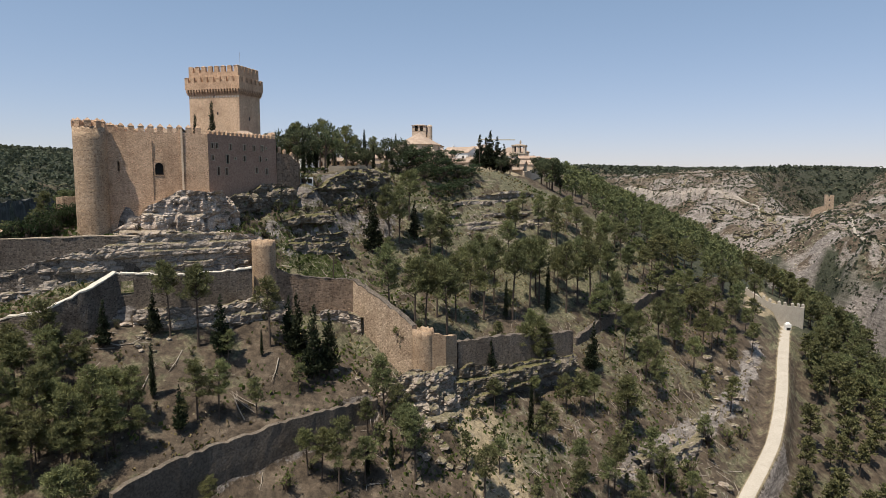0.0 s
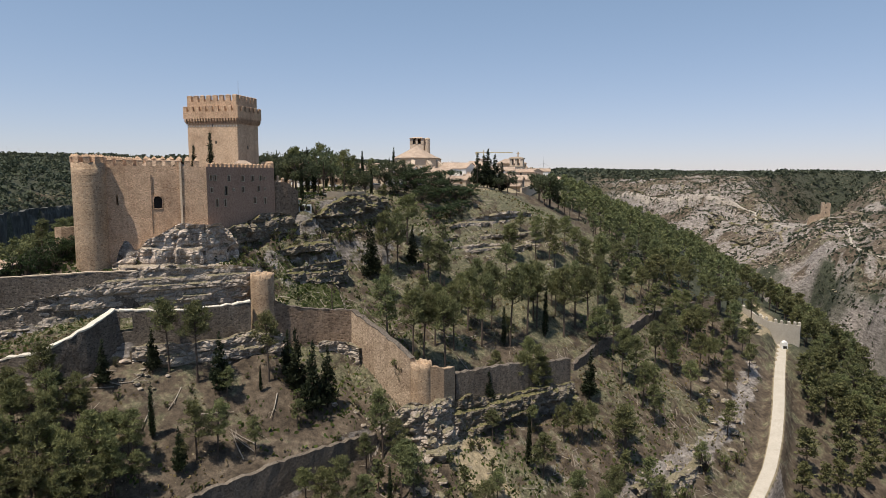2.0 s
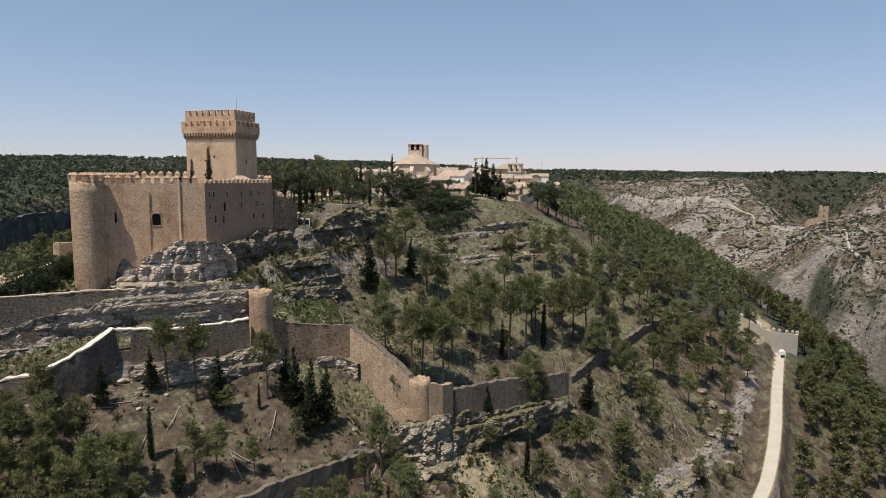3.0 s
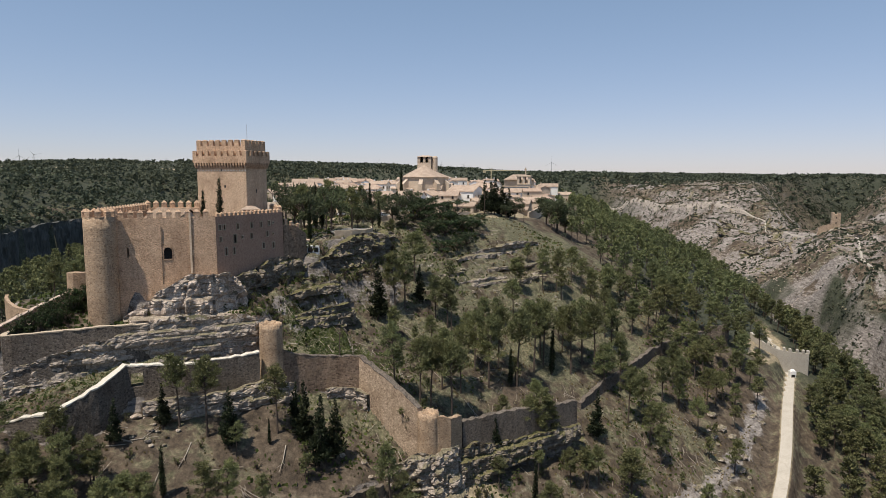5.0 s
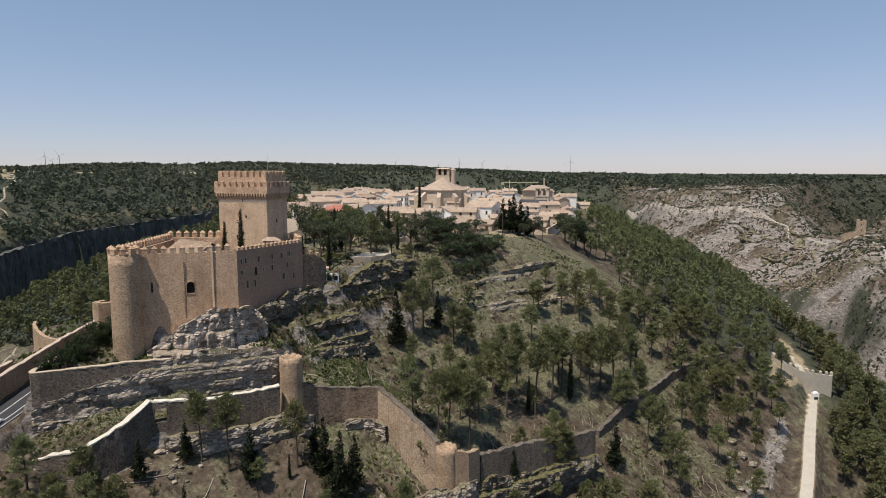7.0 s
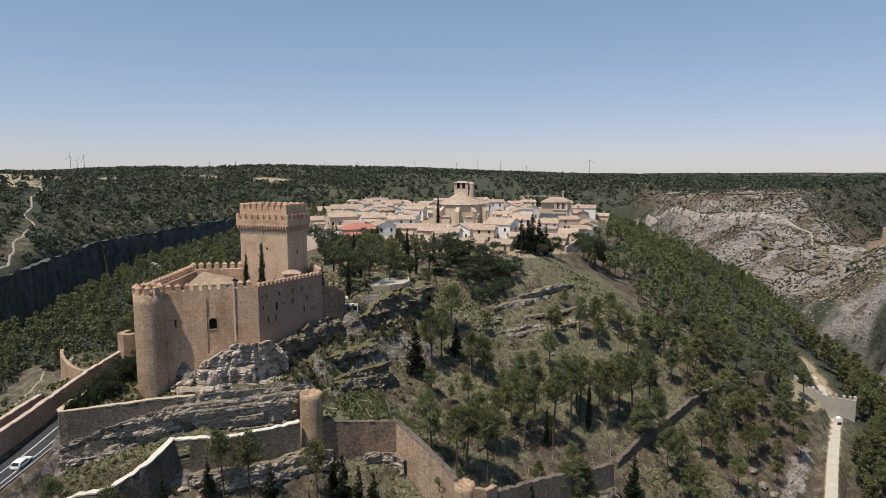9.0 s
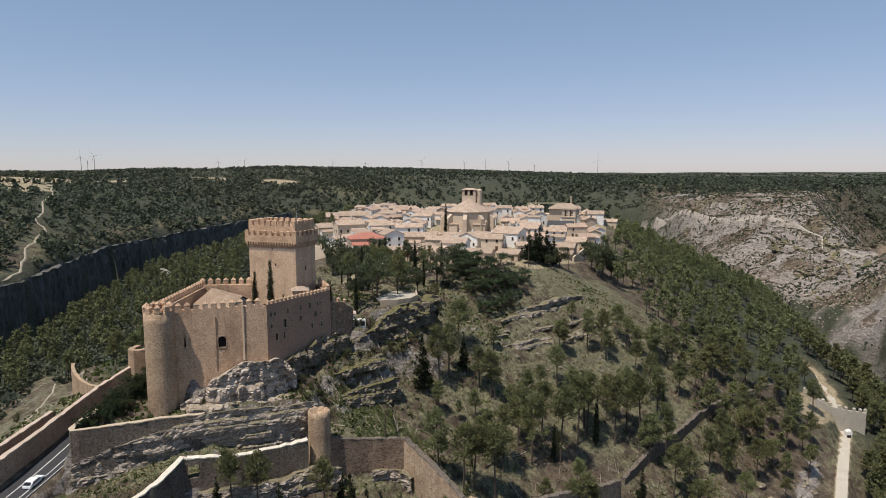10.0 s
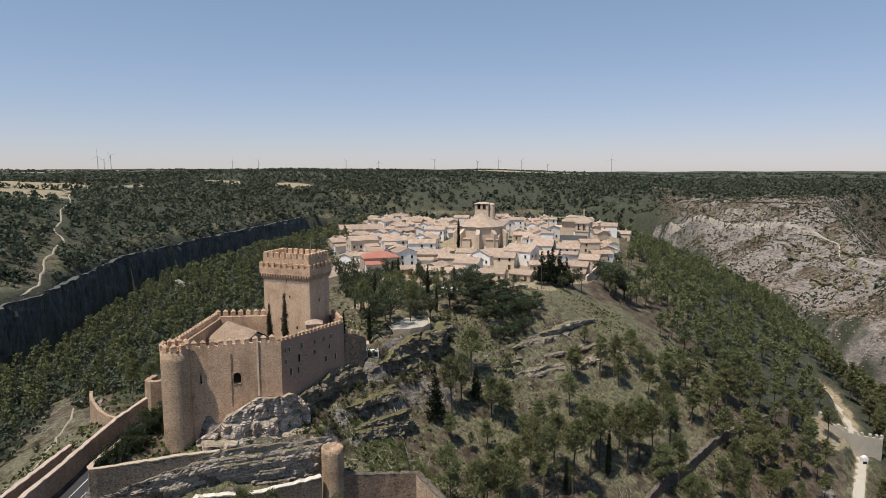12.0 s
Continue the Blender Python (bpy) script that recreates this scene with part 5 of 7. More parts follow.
# ---- trees ----
def tufts(rnd, lobes, count, size, flat=0.6, slim=0.38, inner=0.25):
    """Small leaf sprays filling lobes (centre, radii), pointing outwards and up: verts and faces."""
    verts, faces = [], []
    total = sum(r[0] * r[1] for _, r in lobes)
    for c, r in lobes:
        for _ in range(max(4, int(count * r[0] * r[1] / total))):
            d = Vector((rnd.gauss(0, 1), rnd.gauss(0, 1), rnd.gauss(0, 1))).normalized()
            k = rnd.uniform(inner, 1.08) ** 0.7
            p = Vector((c[0] + d.x * r[0] * k, c[1] + d.y * r[1] * k, c[2] + d.z * r[2] * k))
            t = (d + Vector((rnd.gauss(0, flat), rnd.gauss(0, flat), rnd.gauss(0.5, flat)))).normalized()
            n = t.orthogonal().normalized()
            n.rotate(Matrix.Rotation(rnd.uniform(0, 6.3), 3, t))
            b = n.cross(t)
            s = size * rnd.uniform(0.6, 1.4)
            i = len(verts)
            verts += [p + t * s, p + b * s * slim, p - t * s, p - b * s * slim]
            faces.append((i, i + 1, i + 2, i + 3))
    return verts, faces


def limb(bm, a, b, r0, r1, seg=6):
    a, b = Vector(a), Vector(b)
    q = (b - a).to_track_quat("Z", "Y").to_matrix()
    ra = [bm.verts.new(a + q @ Vector((r0 * math.cos(2 * math.pi * i / seg), r0 * math.sin(2 * math.pi * i / seg), 0))) for i in range(seg)]
    rb = [bm.verts.new(b + q @ Vector((r1 * math.cos(2 * math.pi * i / seg), r1 * math.sin(2 * math.pi * i / seg), 0))) for i in range(seg)]
    for i in range(seg):
        bm.faces.new((ra[i], ra[(i + 1) % seg], rb[(i + 1) % seg], rb[i]))
    bm.faces.new(rb)


def pine_meshes(seed, h=10.0, count=1000, bare=0.4, leaf=0.021, slim=0.26):
    """A loose pine: bare lower trunk, tiers of rising branches with flat sprays of needles along their outer half."""
    rnd = random.Random(seed)
    bm = bmesh.new()
    lean = (rnd.uniform(-0.08, 0.08) * h, rnd.uniform(-0.08, 0.08) * h)
    at = lambda t: Vector((lean[0] * t * t, lean[1] * t * t, h * t))
    cuts = [0, 0.25, 0.5, 0.75, 0.95]
    for a, b in zip(cuts, cuts[1:]):
        p = at(a)
        if a == 0:
            p.z = -0.8
        limb(bm, p, at(b), 0.2 * (1 - a * 0.8), 0.2 * (1 - b * 0.8))
    lobes = []
    n = rnd.randint(24, 29)
    for i in range(n):
        t = bare + (0.96 - bare) * (i + 0.5) / n
        a = i * 2.4 + rnd.uniform(-0.7, 0.7)
        up = (t - bare) / (1 - bare)
        spread = h * 0.23 * (0.45 + 0.55 * math.sin(math.pi * min(1, up * 0.8 + 0.22))) * (1 - 0.45 * up) * rnd.uniform(0.5, 1.25)
        base = at(t - 0.04)
        tip = at(t) + Vector((math.cos(a) * spread, math.sin(a) * spread, h * rnd.uniform(0.015, 0.06)))
        limb(bm, base, tip, 0.06, 0.02, 4)
        for along_ in (0.5, 0.78, 1.0):
            if along_ == 0.5 and rnd.random() < 0.45:
                continue
            r = h * rnd.uniform(0.038, 0.066) * (0.8 + 0.3 * along_)
            c = base.lerp(tip, along_) + Vector((rnd.uniform(-0.3, 0.3), rnd.uniform(-0.3, 0.3), 0.2))
            lobes.append((c, (r * 1.25, r * 1.25, r * 0.62)))
    lobes.append((at(0.97), (h * 0.06, h * 0.06, h * 0.06)))
    trunk = bpy.data.meshes.new("trunk")
    bm.to_mesh(trunk)
    bm.free()
    trunk.materials.append(BARK)
    return trunk, mesh_of("crown", *tufts(rnd, lobes, count, h * leaf, 0.5, slim, 0.35), [PINE])


def spire_meshes(seed, h=10.0, width=1.0, count=700, mat=None, bare=0.06, steps=12, power=0.8, off=0.45, leaf=None):
    rnd = random.Random(seed)
    bm = bmesh.new()
    limb(bm, (0, 0, -0.8), (0, 0, h * 0.9), 0.16, 0.03)
    lobes = []
    for i in range(steps):
        t = bare + (0.98 - bare) * (i + 0.5) / steps
        w = width * min(1.0, (t - bare) * 9 + 0.35) * (1 - t) ** power + 0.06
        for k in range(3):
            a = rnd.uniform(0, 6.3)
            lobes.append(((math.cos(a) * w * off, math.sin(a) * w * off, h * t), (w * 0.7, w * 0.7, h * 0.055)))
    trunk = bpy.data.meshes.new("trunk")
    bm.to_mesh(trunk)
    bm.free()
    trunk.materials.append(BARK)
    return trunk, mesh_of("crown", *tufts(rnd, lobes, count, leaf or 0.16 + width * 0.06, 0.4), [mat or CYPRESS])


def round_meshes(seed, h=6.0, count=900, mat=None, trunk_part=0.3, leaf=0.028):
    rnd = random.Random(seed)
    bm = bmesh.new()
    limb(bm, (0, 0, -0.8), (0, 0, h * 0.5), 0.18, 0.1)
    lobes = []
    for i in range(17):
        a, r = rnd.uniform(0, 6.3), h * 0.34 * rnd.random() ** 0.5
        z = h * rnd.uniform(trunk_part + 0.12, 0.88)
        tip = Vector((math.cos(a) * r, math.sin(a) * r, z))
        limb(bm, (0, 0, h * trunk_part), tip, 0.08, 0.03, 4)
        q = h * rnd.uniform(0.10, 0.16)
        lobes.append((tip, (q, q, q * 0.8)))
    trunk = bpy.data.meshes.new("trunk")
    bm.to_mesh(trunk)
    bm.free()
    trunk.materials.append(BARK)
    return trunk, mesh_of("crown", *tufts(rnd, lobes, count, h * leaf), [mat or BROAD])


PINES = [pine_meshes(100 + i, 10, 3400, b, 0.0235, 0.21) for i, b in enumerate((0.44, 0.52, 0.4, 0.58, 0.48, 0.36))]
LIGHT_PINES = [pine_meshes(180 + i, 10, 1500, b, 0.029, 0.3) for i, b in enumerate((0.42, 0.5, 0.36, 0.54))]
SLIM = [spire_meshes(120 + i, 10, 0.85, 2600, None, 0.05, 26, 0.42, 0.18, 0.15) for i in range(2)]
FIRS = [spire_meshes(130 + i, 10, 2.0, 1700, CYPRESS, 0.08, 14, 0.95) for i in range(3)]
LEAFY = [round_meshes(140 + i, 6, 1900, BROAD, 0.3, 0.03) for i in range(3)]
THICKET = [round_meshes(145 + i, 6, 1900, FIG, 0.1, 0.03) for i in range(2)]
HEDGES = [round_meshes(160 + i, 2.5, 700, HEDGE, 0.0, 0.04) for i in range(2)]
BUSHES = [round_meshes(150 + i, 2.5, 280, SHRUB, 0.02, 0.05) for i in range(3)]
TREE_RND = random.Random(7)
KINDS = {"pine_tree": (PINES, 10, "slender pine with a loose olive-green crown on dry slope", "pine", "hillside pines"),
         "cypress_tree": (SLIM, 10, "narrow dark green cypress standing on the slope", "cypress", "cypresses"),
         "conical_tree": (FIRS, 10, "dark conical evergreen tree on the rocky slope", "evergreen", "dark evergreens"),
         "leafy_tree": (LEAFY, 6, "round leafy green tree by the village", "tree", "leafy trees"),
         "hedge_bush": (HEDGES, 2.5, "dense dark green bush in the terrace hedge", "bush", "terrace hedge"),
         "shrub": (BUSHES, 2.5, "low olive-green shrub on stony ground", "shrub", "shrubs")}


def plant(kind, x, y, h, z=None, wide=1.0, meshes=None):
    stock, base, label, cat, group = KINDS[kind]
    meshes = meshes or stock
    trunk, crown = TREE_RND.choice(meshes)
    k = h / base
    z = gz(x, y) if z is None else z
    ob = thing(kind, label, cat, Matrix.Translation((x, y, z)) @ Matrix.Rotation(TREE_RND.uniform(0, 6.28), 4, "Z") @ Matrix.Diagonal((k * wide, k * wide, k, 1)), group)
    hang("trunk", trunk, ob)
    hang("crown", crown, ob)
    return ob


# ---- the village ----
def gable(bm, x, y, z0, z1, over=0.35):
    x, y = x + over, y + over
    b = [bm.verts.new(p) for p in ((-x, -y, z0), (x, -y, z0), (x, y, z0), (-x, y, z0), (-x, 0, z1), (x, 0, z1))]
    u = [bm.verts.new((v.co.x, v.co.y, v.co.z - 0.22)) for v in b]
    for f in ((b[0], b[1], b[5], b[4]), (b[2], b[3], b[4], b[5]), (u[1], u[0], u[4], u[5]), (u[3], u[2], u[5], u[4]),
              (b[1], b[0], u[0], u[1]), (b[3], b[2], u[2], u[3]), (b[0], b[4], u[4], u[0]), (b[4], b[3], u[3], u[4]), (b[2], b[5], u[5], u[2]), (b[5], b[1], u[1], u[5])):
        bm.faces.new(f)


def tile_ribs(w, d, rise):
    """Rows of barrel tiles down both sides of a gable roof, as one part."""
    bm = bmesh.new()
    n = int((w + 0.6) / 0.55)
    run = d / 2 + 0.35
    for i in range(n):
        x = -w / 2 - 0.2 + (w + 0.4) * (i + 0.5) / n
        for s in (-1, 1):
            p = [(x - 0.13, 0, rise + 0.02), (x, 0, rise + 0.12), (x + 0.13, 0, rise + 0.02), (x - 0.13, s * run, 0.02), (x, s * run, 0.12), (x + 0.13, s * run, 0.02)]
            v = [bm.verts.new(q) for q in p]
            bm.faces.new((v[0], v[1], v[4], v[3]))
            bm.faces.new((v[1], v[2], v[5], v[4]))
    return bm


tagged(part("tiling", tile_ribs(13.8, 10.3, 3.5), ROOF_BROWN, hall_roof, "", Matrix.Translation((0, 0, 66.9))), kind="stuff")
WINDOW = box_mesh("window", -0.45, 0.45, -0.06, 0.06, -0.65, 0.65, DARK)
DOOR = box_mesh("door", -0.55, 0.55, -0.06, 0.06, 0, 2.1, surface("brown wooden door", (0.08, 0.045, 0.025), (0.14, 0.08, 0.045), 1, 0.2))
SILL = box_mesh("sill", -0.6, 0.6, -0.14, 0.1, -0.8, -0.66, TRIM)


def house(x, y, w, d, h, rot, wall, roof, seed=0, z=None, label="", rise=None, hip=False):
    rnd = random.Random(seed)
    z = (min(gz(x, y), gz(x + w / 3, y), gz(x - w / 3, y)) if z is None else z)
    what = {WHITEWASH: "whitewashed", PLASTER: "ochre plastered", STONE_WARM: "ochre stone"}.get(wall, "plastered")
    tiles = {ROOF: "a weathered clay tile roof", ROOF_PINK: "a pinkish clay tile roof", ROOF_RED: "a dull red clay tile roof", ROOF_DARK: "a dark slate roof"}[roof]
    ob = thing("house", label or f"{what} village house with {tiles}", "house", Matrix.Translation((x, y, z)) @ Matrix.Rotation(radians(rot), 4, "Z"), "village houses")
    rise = rise or d * 0.22
    bm = bmesh.new()
    vs = box(bm, -w / 2, w / 2, -d / 2, d / 2, -3.0, h)
    if not hip:
        a, b = bm.verts.new((-w / 2, 0, h + rise - 0.25)), bm.verts.new((w / 2, 0, h + rise - 0.25))
        bm.faces.new((vs[7], vs[4], a))
        bm.faces.new((vs[5], vs[6], b))
    part("wall", bm, wall, ob)
    bm = bmesh.new()
    if hip:
        hip_roof(bm, w / 2 + 0.35, d / 2 + 0.35, h, h + rise, max(0.1, w / 2 - d / 2))
    else:
        gable(bm, w / 2, d / 2, h, h + rise)
    top = part("roof", bm, roof, ob)
    if not hip:
        tagged(part("tiling", tile_ribs(w, d, rise), roof, top, "", Matrix.Translation((0, 0, h))), kind="stuff")
    if rnd.random() < 0.55 and w > 8:
        bm = bmesh.new()
        x0, ah = rnd.choice((-1, 1)) * w * 0.22, h * rnd.uniform(0.5, 0.75)
        v = box(bm, x0 - w * 0.25, x0 + w * 0.25, -d / 2 - rnd.uniform(2, 3.5), -d / 2 - 0.01, -3.0, ah)
        for q in v[6:]:
            q.co.z += 0.8
        annex = part("annex", bm, rnd.choice((wall, WHITEWASH)), ob)
        bm = bmesh.new()
        y0 = -d / 2 - 3.8
        a_ = [bm.verts.new(p) for p in ((x0 - w * 0.27, y0, ah - 0.05), (x0 + w * 0.27, y0, ah - 0.05), (x0 + w * 0.27, -d / 2 - 0.02, ah + 0.95), (x0 - w * 0.27, -d / 2 - 0.02, ah + 0.95))]
        b_ = [bm.verts.new(p.co - Vector((0, 0, 0.18))) for p in a_]
        bm.faces.new(a_)
        bm.faces.new(b_[::-1])
        for i in range(4):
            bm.faces.new((a_[i], b_[i], b_[(i + 1) % 4], a_[(i + 1) % 4]))
        part("annex_roof", bm, roof, annex)
    if rnd.random() < 0.7:
        bm = bmesh.new()
        cx = rnd.uniform(-w / 3, w / 3)
        box(bm, cx - 0.35, cx + 0.35, 0.3, 1.0, h + rise * 0.4, h + rise + 0.8)
        part("chimney", bm, wall, top)
    storeys = 2 if h > 4.8 else 1
    for face, half, span in ((0, d / 2, w), (90, w / 2, d), (-90, w / 2, d)):
        turn = Matrix.Rotation(radians(face), 4, "Z")
        n = max(1, int(span / 3.4))
        for f in range(storeys):
            for i in range(n):
                if rnd.random() < 0.2:
                    continue
                px = -span / 2 + span * (i + 0.5) / n + rnd.uniform(-0.3, 0.3)
                if f == 0 and i == n // 2 and face == 0:
                    hang("door", DOOR, ob, "", turn @ Matrix.Translation((px, -half, 0)))
                    continue
                win = hang("window", WINDOW, ob, "", turn @ Matrix.Translation((px, -half, 1.6 + f * 2.8)))
                hang("sill", SILL, win)
    return ob


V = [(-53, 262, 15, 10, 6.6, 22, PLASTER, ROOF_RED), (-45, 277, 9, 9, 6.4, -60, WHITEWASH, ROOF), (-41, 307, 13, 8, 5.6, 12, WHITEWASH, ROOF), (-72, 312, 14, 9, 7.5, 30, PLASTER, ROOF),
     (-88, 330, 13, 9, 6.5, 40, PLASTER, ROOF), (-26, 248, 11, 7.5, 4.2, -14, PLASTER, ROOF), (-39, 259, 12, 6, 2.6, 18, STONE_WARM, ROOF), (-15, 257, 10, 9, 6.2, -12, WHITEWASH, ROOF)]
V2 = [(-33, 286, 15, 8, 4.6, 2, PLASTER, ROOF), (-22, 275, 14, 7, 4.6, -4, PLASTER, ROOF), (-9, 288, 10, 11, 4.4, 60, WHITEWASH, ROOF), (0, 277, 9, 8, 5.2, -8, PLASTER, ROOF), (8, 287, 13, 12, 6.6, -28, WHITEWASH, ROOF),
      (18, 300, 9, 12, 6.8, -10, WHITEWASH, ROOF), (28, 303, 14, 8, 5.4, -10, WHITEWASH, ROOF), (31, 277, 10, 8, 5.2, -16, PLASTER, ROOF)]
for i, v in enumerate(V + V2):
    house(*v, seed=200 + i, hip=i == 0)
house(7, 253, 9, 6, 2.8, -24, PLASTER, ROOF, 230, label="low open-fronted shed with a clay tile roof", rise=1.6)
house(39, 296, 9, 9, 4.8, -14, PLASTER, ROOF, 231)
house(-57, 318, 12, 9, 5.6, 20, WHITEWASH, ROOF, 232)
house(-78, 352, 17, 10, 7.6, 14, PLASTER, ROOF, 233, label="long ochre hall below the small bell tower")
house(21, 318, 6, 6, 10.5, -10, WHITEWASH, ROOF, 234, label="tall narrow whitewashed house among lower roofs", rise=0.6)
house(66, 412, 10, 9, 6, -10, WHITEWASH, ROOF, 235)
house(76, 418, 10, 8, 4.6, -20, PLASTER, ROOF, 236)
rnd = random.Random(5)
taken = [(v[0], v[1], max(v[2], v[3]) * 0.5) for v in V + V2] + [(-13, 338, 25), (-16, 316, 9), (42, 352, 13), (44, 392, 15), (-82, 386, 7), (-78, 352, 9), (21, 318, 4), (39, 296, 5), (-57, 318, 6), (7, 253, 6), (66, 412, 6), (76, 418, 6)]
for row in range(19):
    for col in range(19):
        x, y = -100 + col * 9.6 + rnd.uniform(-1.6, 1.6) + (row % 2) * 4, 252 + row * 9.8 + rnd.uniform(-2, 2)
        edge = np.interp(y, [250, 300, 360, 430], [22, 46, 62, 66])
        west_edge = np.interp(y, [250, 300, 360, 430], [-58, -84, -98, -100])
        if not west_edge < x < edge or (x < -30 and y < 268) or rnd.random() < 0.08:
            continue
        w, d, h = rnd.uniform(7.5, 11), rnd.uniform(6, 8), rnd.choice((3.4, 4.6, 5.6, 6.2))
        if abs(x + 11) < 28 and y < 316:
            h = 3.2
        if any(math.hypot(x - a, y - b) < r + 4.2 for a, b, r in taken):
            continue
        taken.append((x, y, 4.0))
        house(x, y, w, d, h, rnd.choice((0, 90)) + 0.25 * x + rnd.uniform(-20, 20), WHITEWASH if rnd.random() < 0.72 else PLASTER, ROOF if rnd.random() < 0.6 else ROOF_PINK, 300 + row * 20 + col)

# the large church with its polygonal apse
church = thing("church", "large ochre stone church with a faceted tiled roof", "church", Matrix.Translation((-13.5, 343, 65.5)) @ Matrix.Rotation(radians(-6), 4, "Z"))


def prism(bm, ring, z0, z1):
    a, b = [bm.verts.new((x, y, z0)) for x, y in ring], [bm.verts.new((x, y, z1)) for x, y in ring]
    for i in range(len(ring)):
        j = (i + 1) % len(ring)
        bm.faces.new((a[i], a[j], b[j], b[i]))
    bm.faces.new(b)
    bm.faces.new(a[::-1])


apse = [(-11, -4), (-7, -12), (1, -15), (8, -12), (12, -4), (12, 16), (-11, 16)]
bm = bmesh.new()
prism(bm, apse, -3, 11.5)
part("wall", bm, PLASTER, church)
bm = bmesh.new()
eave = [bm.verts.new((x * 1.07, y * 1.06, 11.5)) for x, y in apse]
peaks = [bm.verts.new((0.5, -1, 18.0)), bm.verts.new((0.5, 14, 16.5))]
for i, j, k in ((6, 0, None), (0, 1, 0), (1, 2, 0), (2, 3, 0), (3, 4, 0), (4, 5, None), (5, 6, 1)):
    if k is None:
        f = (eave[i], eave[j], peaks[0], peaks[1]) if i == 6 else (eave[i], eave[j], peaks[1], peaks[0])
        bm.faces.new(f)
    else:
        bm.faces.new((eave[i], eave[j], peaks[k]))
part("roof", bm, ROOF, church)
for (x, y), ang in zip(apse[:5], (200, 230, 270, 310, 340)):
    m = Matrix.Translation((x, y, 0)) @ Matrix.Rotation(radians(ang), 4, "Z")
    bm = bmesh.new()
    box(bm, -0.5, 3.2, -1.0, 1.0, -3, 8.0, m)
    t = [bm.verts.new(m @ Vector(p)) for p in ((-0.5, -1.0, 11.0), (-0.5, 1.0, 11.0), (3.2, -1.0, 8.0), (3.2, 1.0, 8.0))]
    bm.faces.new((t[0], t[2], t[3], t[1]))
    bm.faces.new((t[0], t[2], bm.verts.new(m @ Vector((-0.5, -1.0, 8)))))
    bm.faces.new((t[1], t[3], bm.verts.new(m @ Vector((-0.5, 1.0, 8)))))
    part("buttress", bm, PLASTER, church)
for x0, x1 in ((-10, -3.4), (5.0, 11.2)):
    bm = bmesh.new()
    box(bm, x0, x1, -14.5, -6, -3, 5.2)
    side_chapel = part("chapel", bm, PLASTER, church)
    bm = bmesh.new()
    v = [bm.verts.new(p) for p in ((x0 - 0.3, -14.9, 5.2), (x1 + 0.3, -14.9, 5.2), (x1 + 0.3, -8, 7.4), (x0 - 0.3, -8, 7.4))]
    bm.faces.new(v)
    part("chapel_roof", bm, ROOF, side_chapel)
bm = bmesh.new()
box(bm, -4.2, 3.4, 6, 14, 10, 19.4)
belfry = part("belfry", bm, PLASTER, church, "square belfry with two arched bell openings")
for span in ((-4.2, -2.7, 5.9, 14.1), (1.9, 3.4, 5.9, 14.1), (-1.0, 0.2, 5.9, 7.4), (-2.7, 1.9, 12.6, 14.1)):
    bm = bmesh.new()
    box(bm, *span, 19.4, 22.6)
    part("bell_pier", bm, PLASTER, belfry)
bm = bmesh.new()
hip_roof(bm, 4.3, 4.6, 22.6, 23.4, 2)
for v in bm.verts:
    v.co.x -= 0.4
    v.co.y += 10
part("belfry_roof", bm, ROOF, belfry)
bm = bmesh.new()
bmesh.ops.create_cone(bm, segments=14, radius1=1.7, radius2=1.5, depth=24, cap_ends=True, matrix=Matrix.Translation((5.2, 8, 10)))
bmesh.ops.create_uvsphere(bm, u_segments=14, v_segments=6, radius=1.6, matrix=Matrix.Translation((5.2, 8, 22)) @ Matrix.Diagonal((1, 1, 0.7, 1)))
part("stair_turret", bm, PLASTER, church, "slim round stair turret")

# bell tower with the slate apse
bell = thing("bell_tower", "ochre square bell tower with arched openings", "tower", Matrix.Translation((42.4, 354, 62)) @ Matrix.Rotation(radians(-14), 4, "Z"))
bm = bmesh.new()
box(bm, -3.6, 3.6, -3.6, 3.6, -3, 11.6)
part("wall", bm, PLASTER, bell)
for x0, x1, y0, y1 in [(a, b, c, c + 1.2) for a, b in ((-3.6, -2.3), (-0.6, 0.6), (2.3, 3.6)) for c in (-3.6, 2.4)] + [(-3.6, -2.5, -2.4, 2.4), (2.5, 3.6, -2.4, 2.4)]:
    bm = bmesh.new()
    box(bm, x0, x1, y0, y1, 11.6, 15.2)
    part("belfry_pier", bm, PLASTER, bell)
bm = bmesh.new()
box(bm, -4.0, 4.0, -4.0, 4.0, 15.2, 15.9)
box(bm, -3.9, 3.9, -3.9, 3.9, 10.9, 11.3)
part("cornice", bm, TRIM, bell)
bm = bmesh.new()
hip_roof(bm, 3.8, 3.8, 15.9, 16.6, 0.2)
part("roof", bm, ROOF, bell)
slate = thing("chapel", "low chapel with a dark slate roof and rounded end", "chapel", Matrix.Translation((36.5, 343, 62)) @ Matrix.Rotation(radians(-14), 4, "Z"))
bm = bmesh.new()
box(bm, -6.5, 6.5, -4, 5, -3, 7.2)
bmesh.ops.create_cone(bm, segments=16, radius1=4.2, radius2=4.2, depth=8.6, cap_ends=True, matrix=Matrix.Translation((0, -4, 2.0)))
part("wall", bm, PLASTER, slate)
bm = bmesh.new()
gable(bm, 6.5, 5, 7.2, 9.8)
part("roof", bm, ROOF_DARK, slate)
bm = bmesh.new()
bmesh.ops.create_cone(bm, segments=16, radius1=4.6, radius2=0.2, depth=1.6, cap_ends=True, matrix=Matrix.Translation((0, -4, 7.0)))
part("apse_roof", bm, ROOF_DARK, slate)
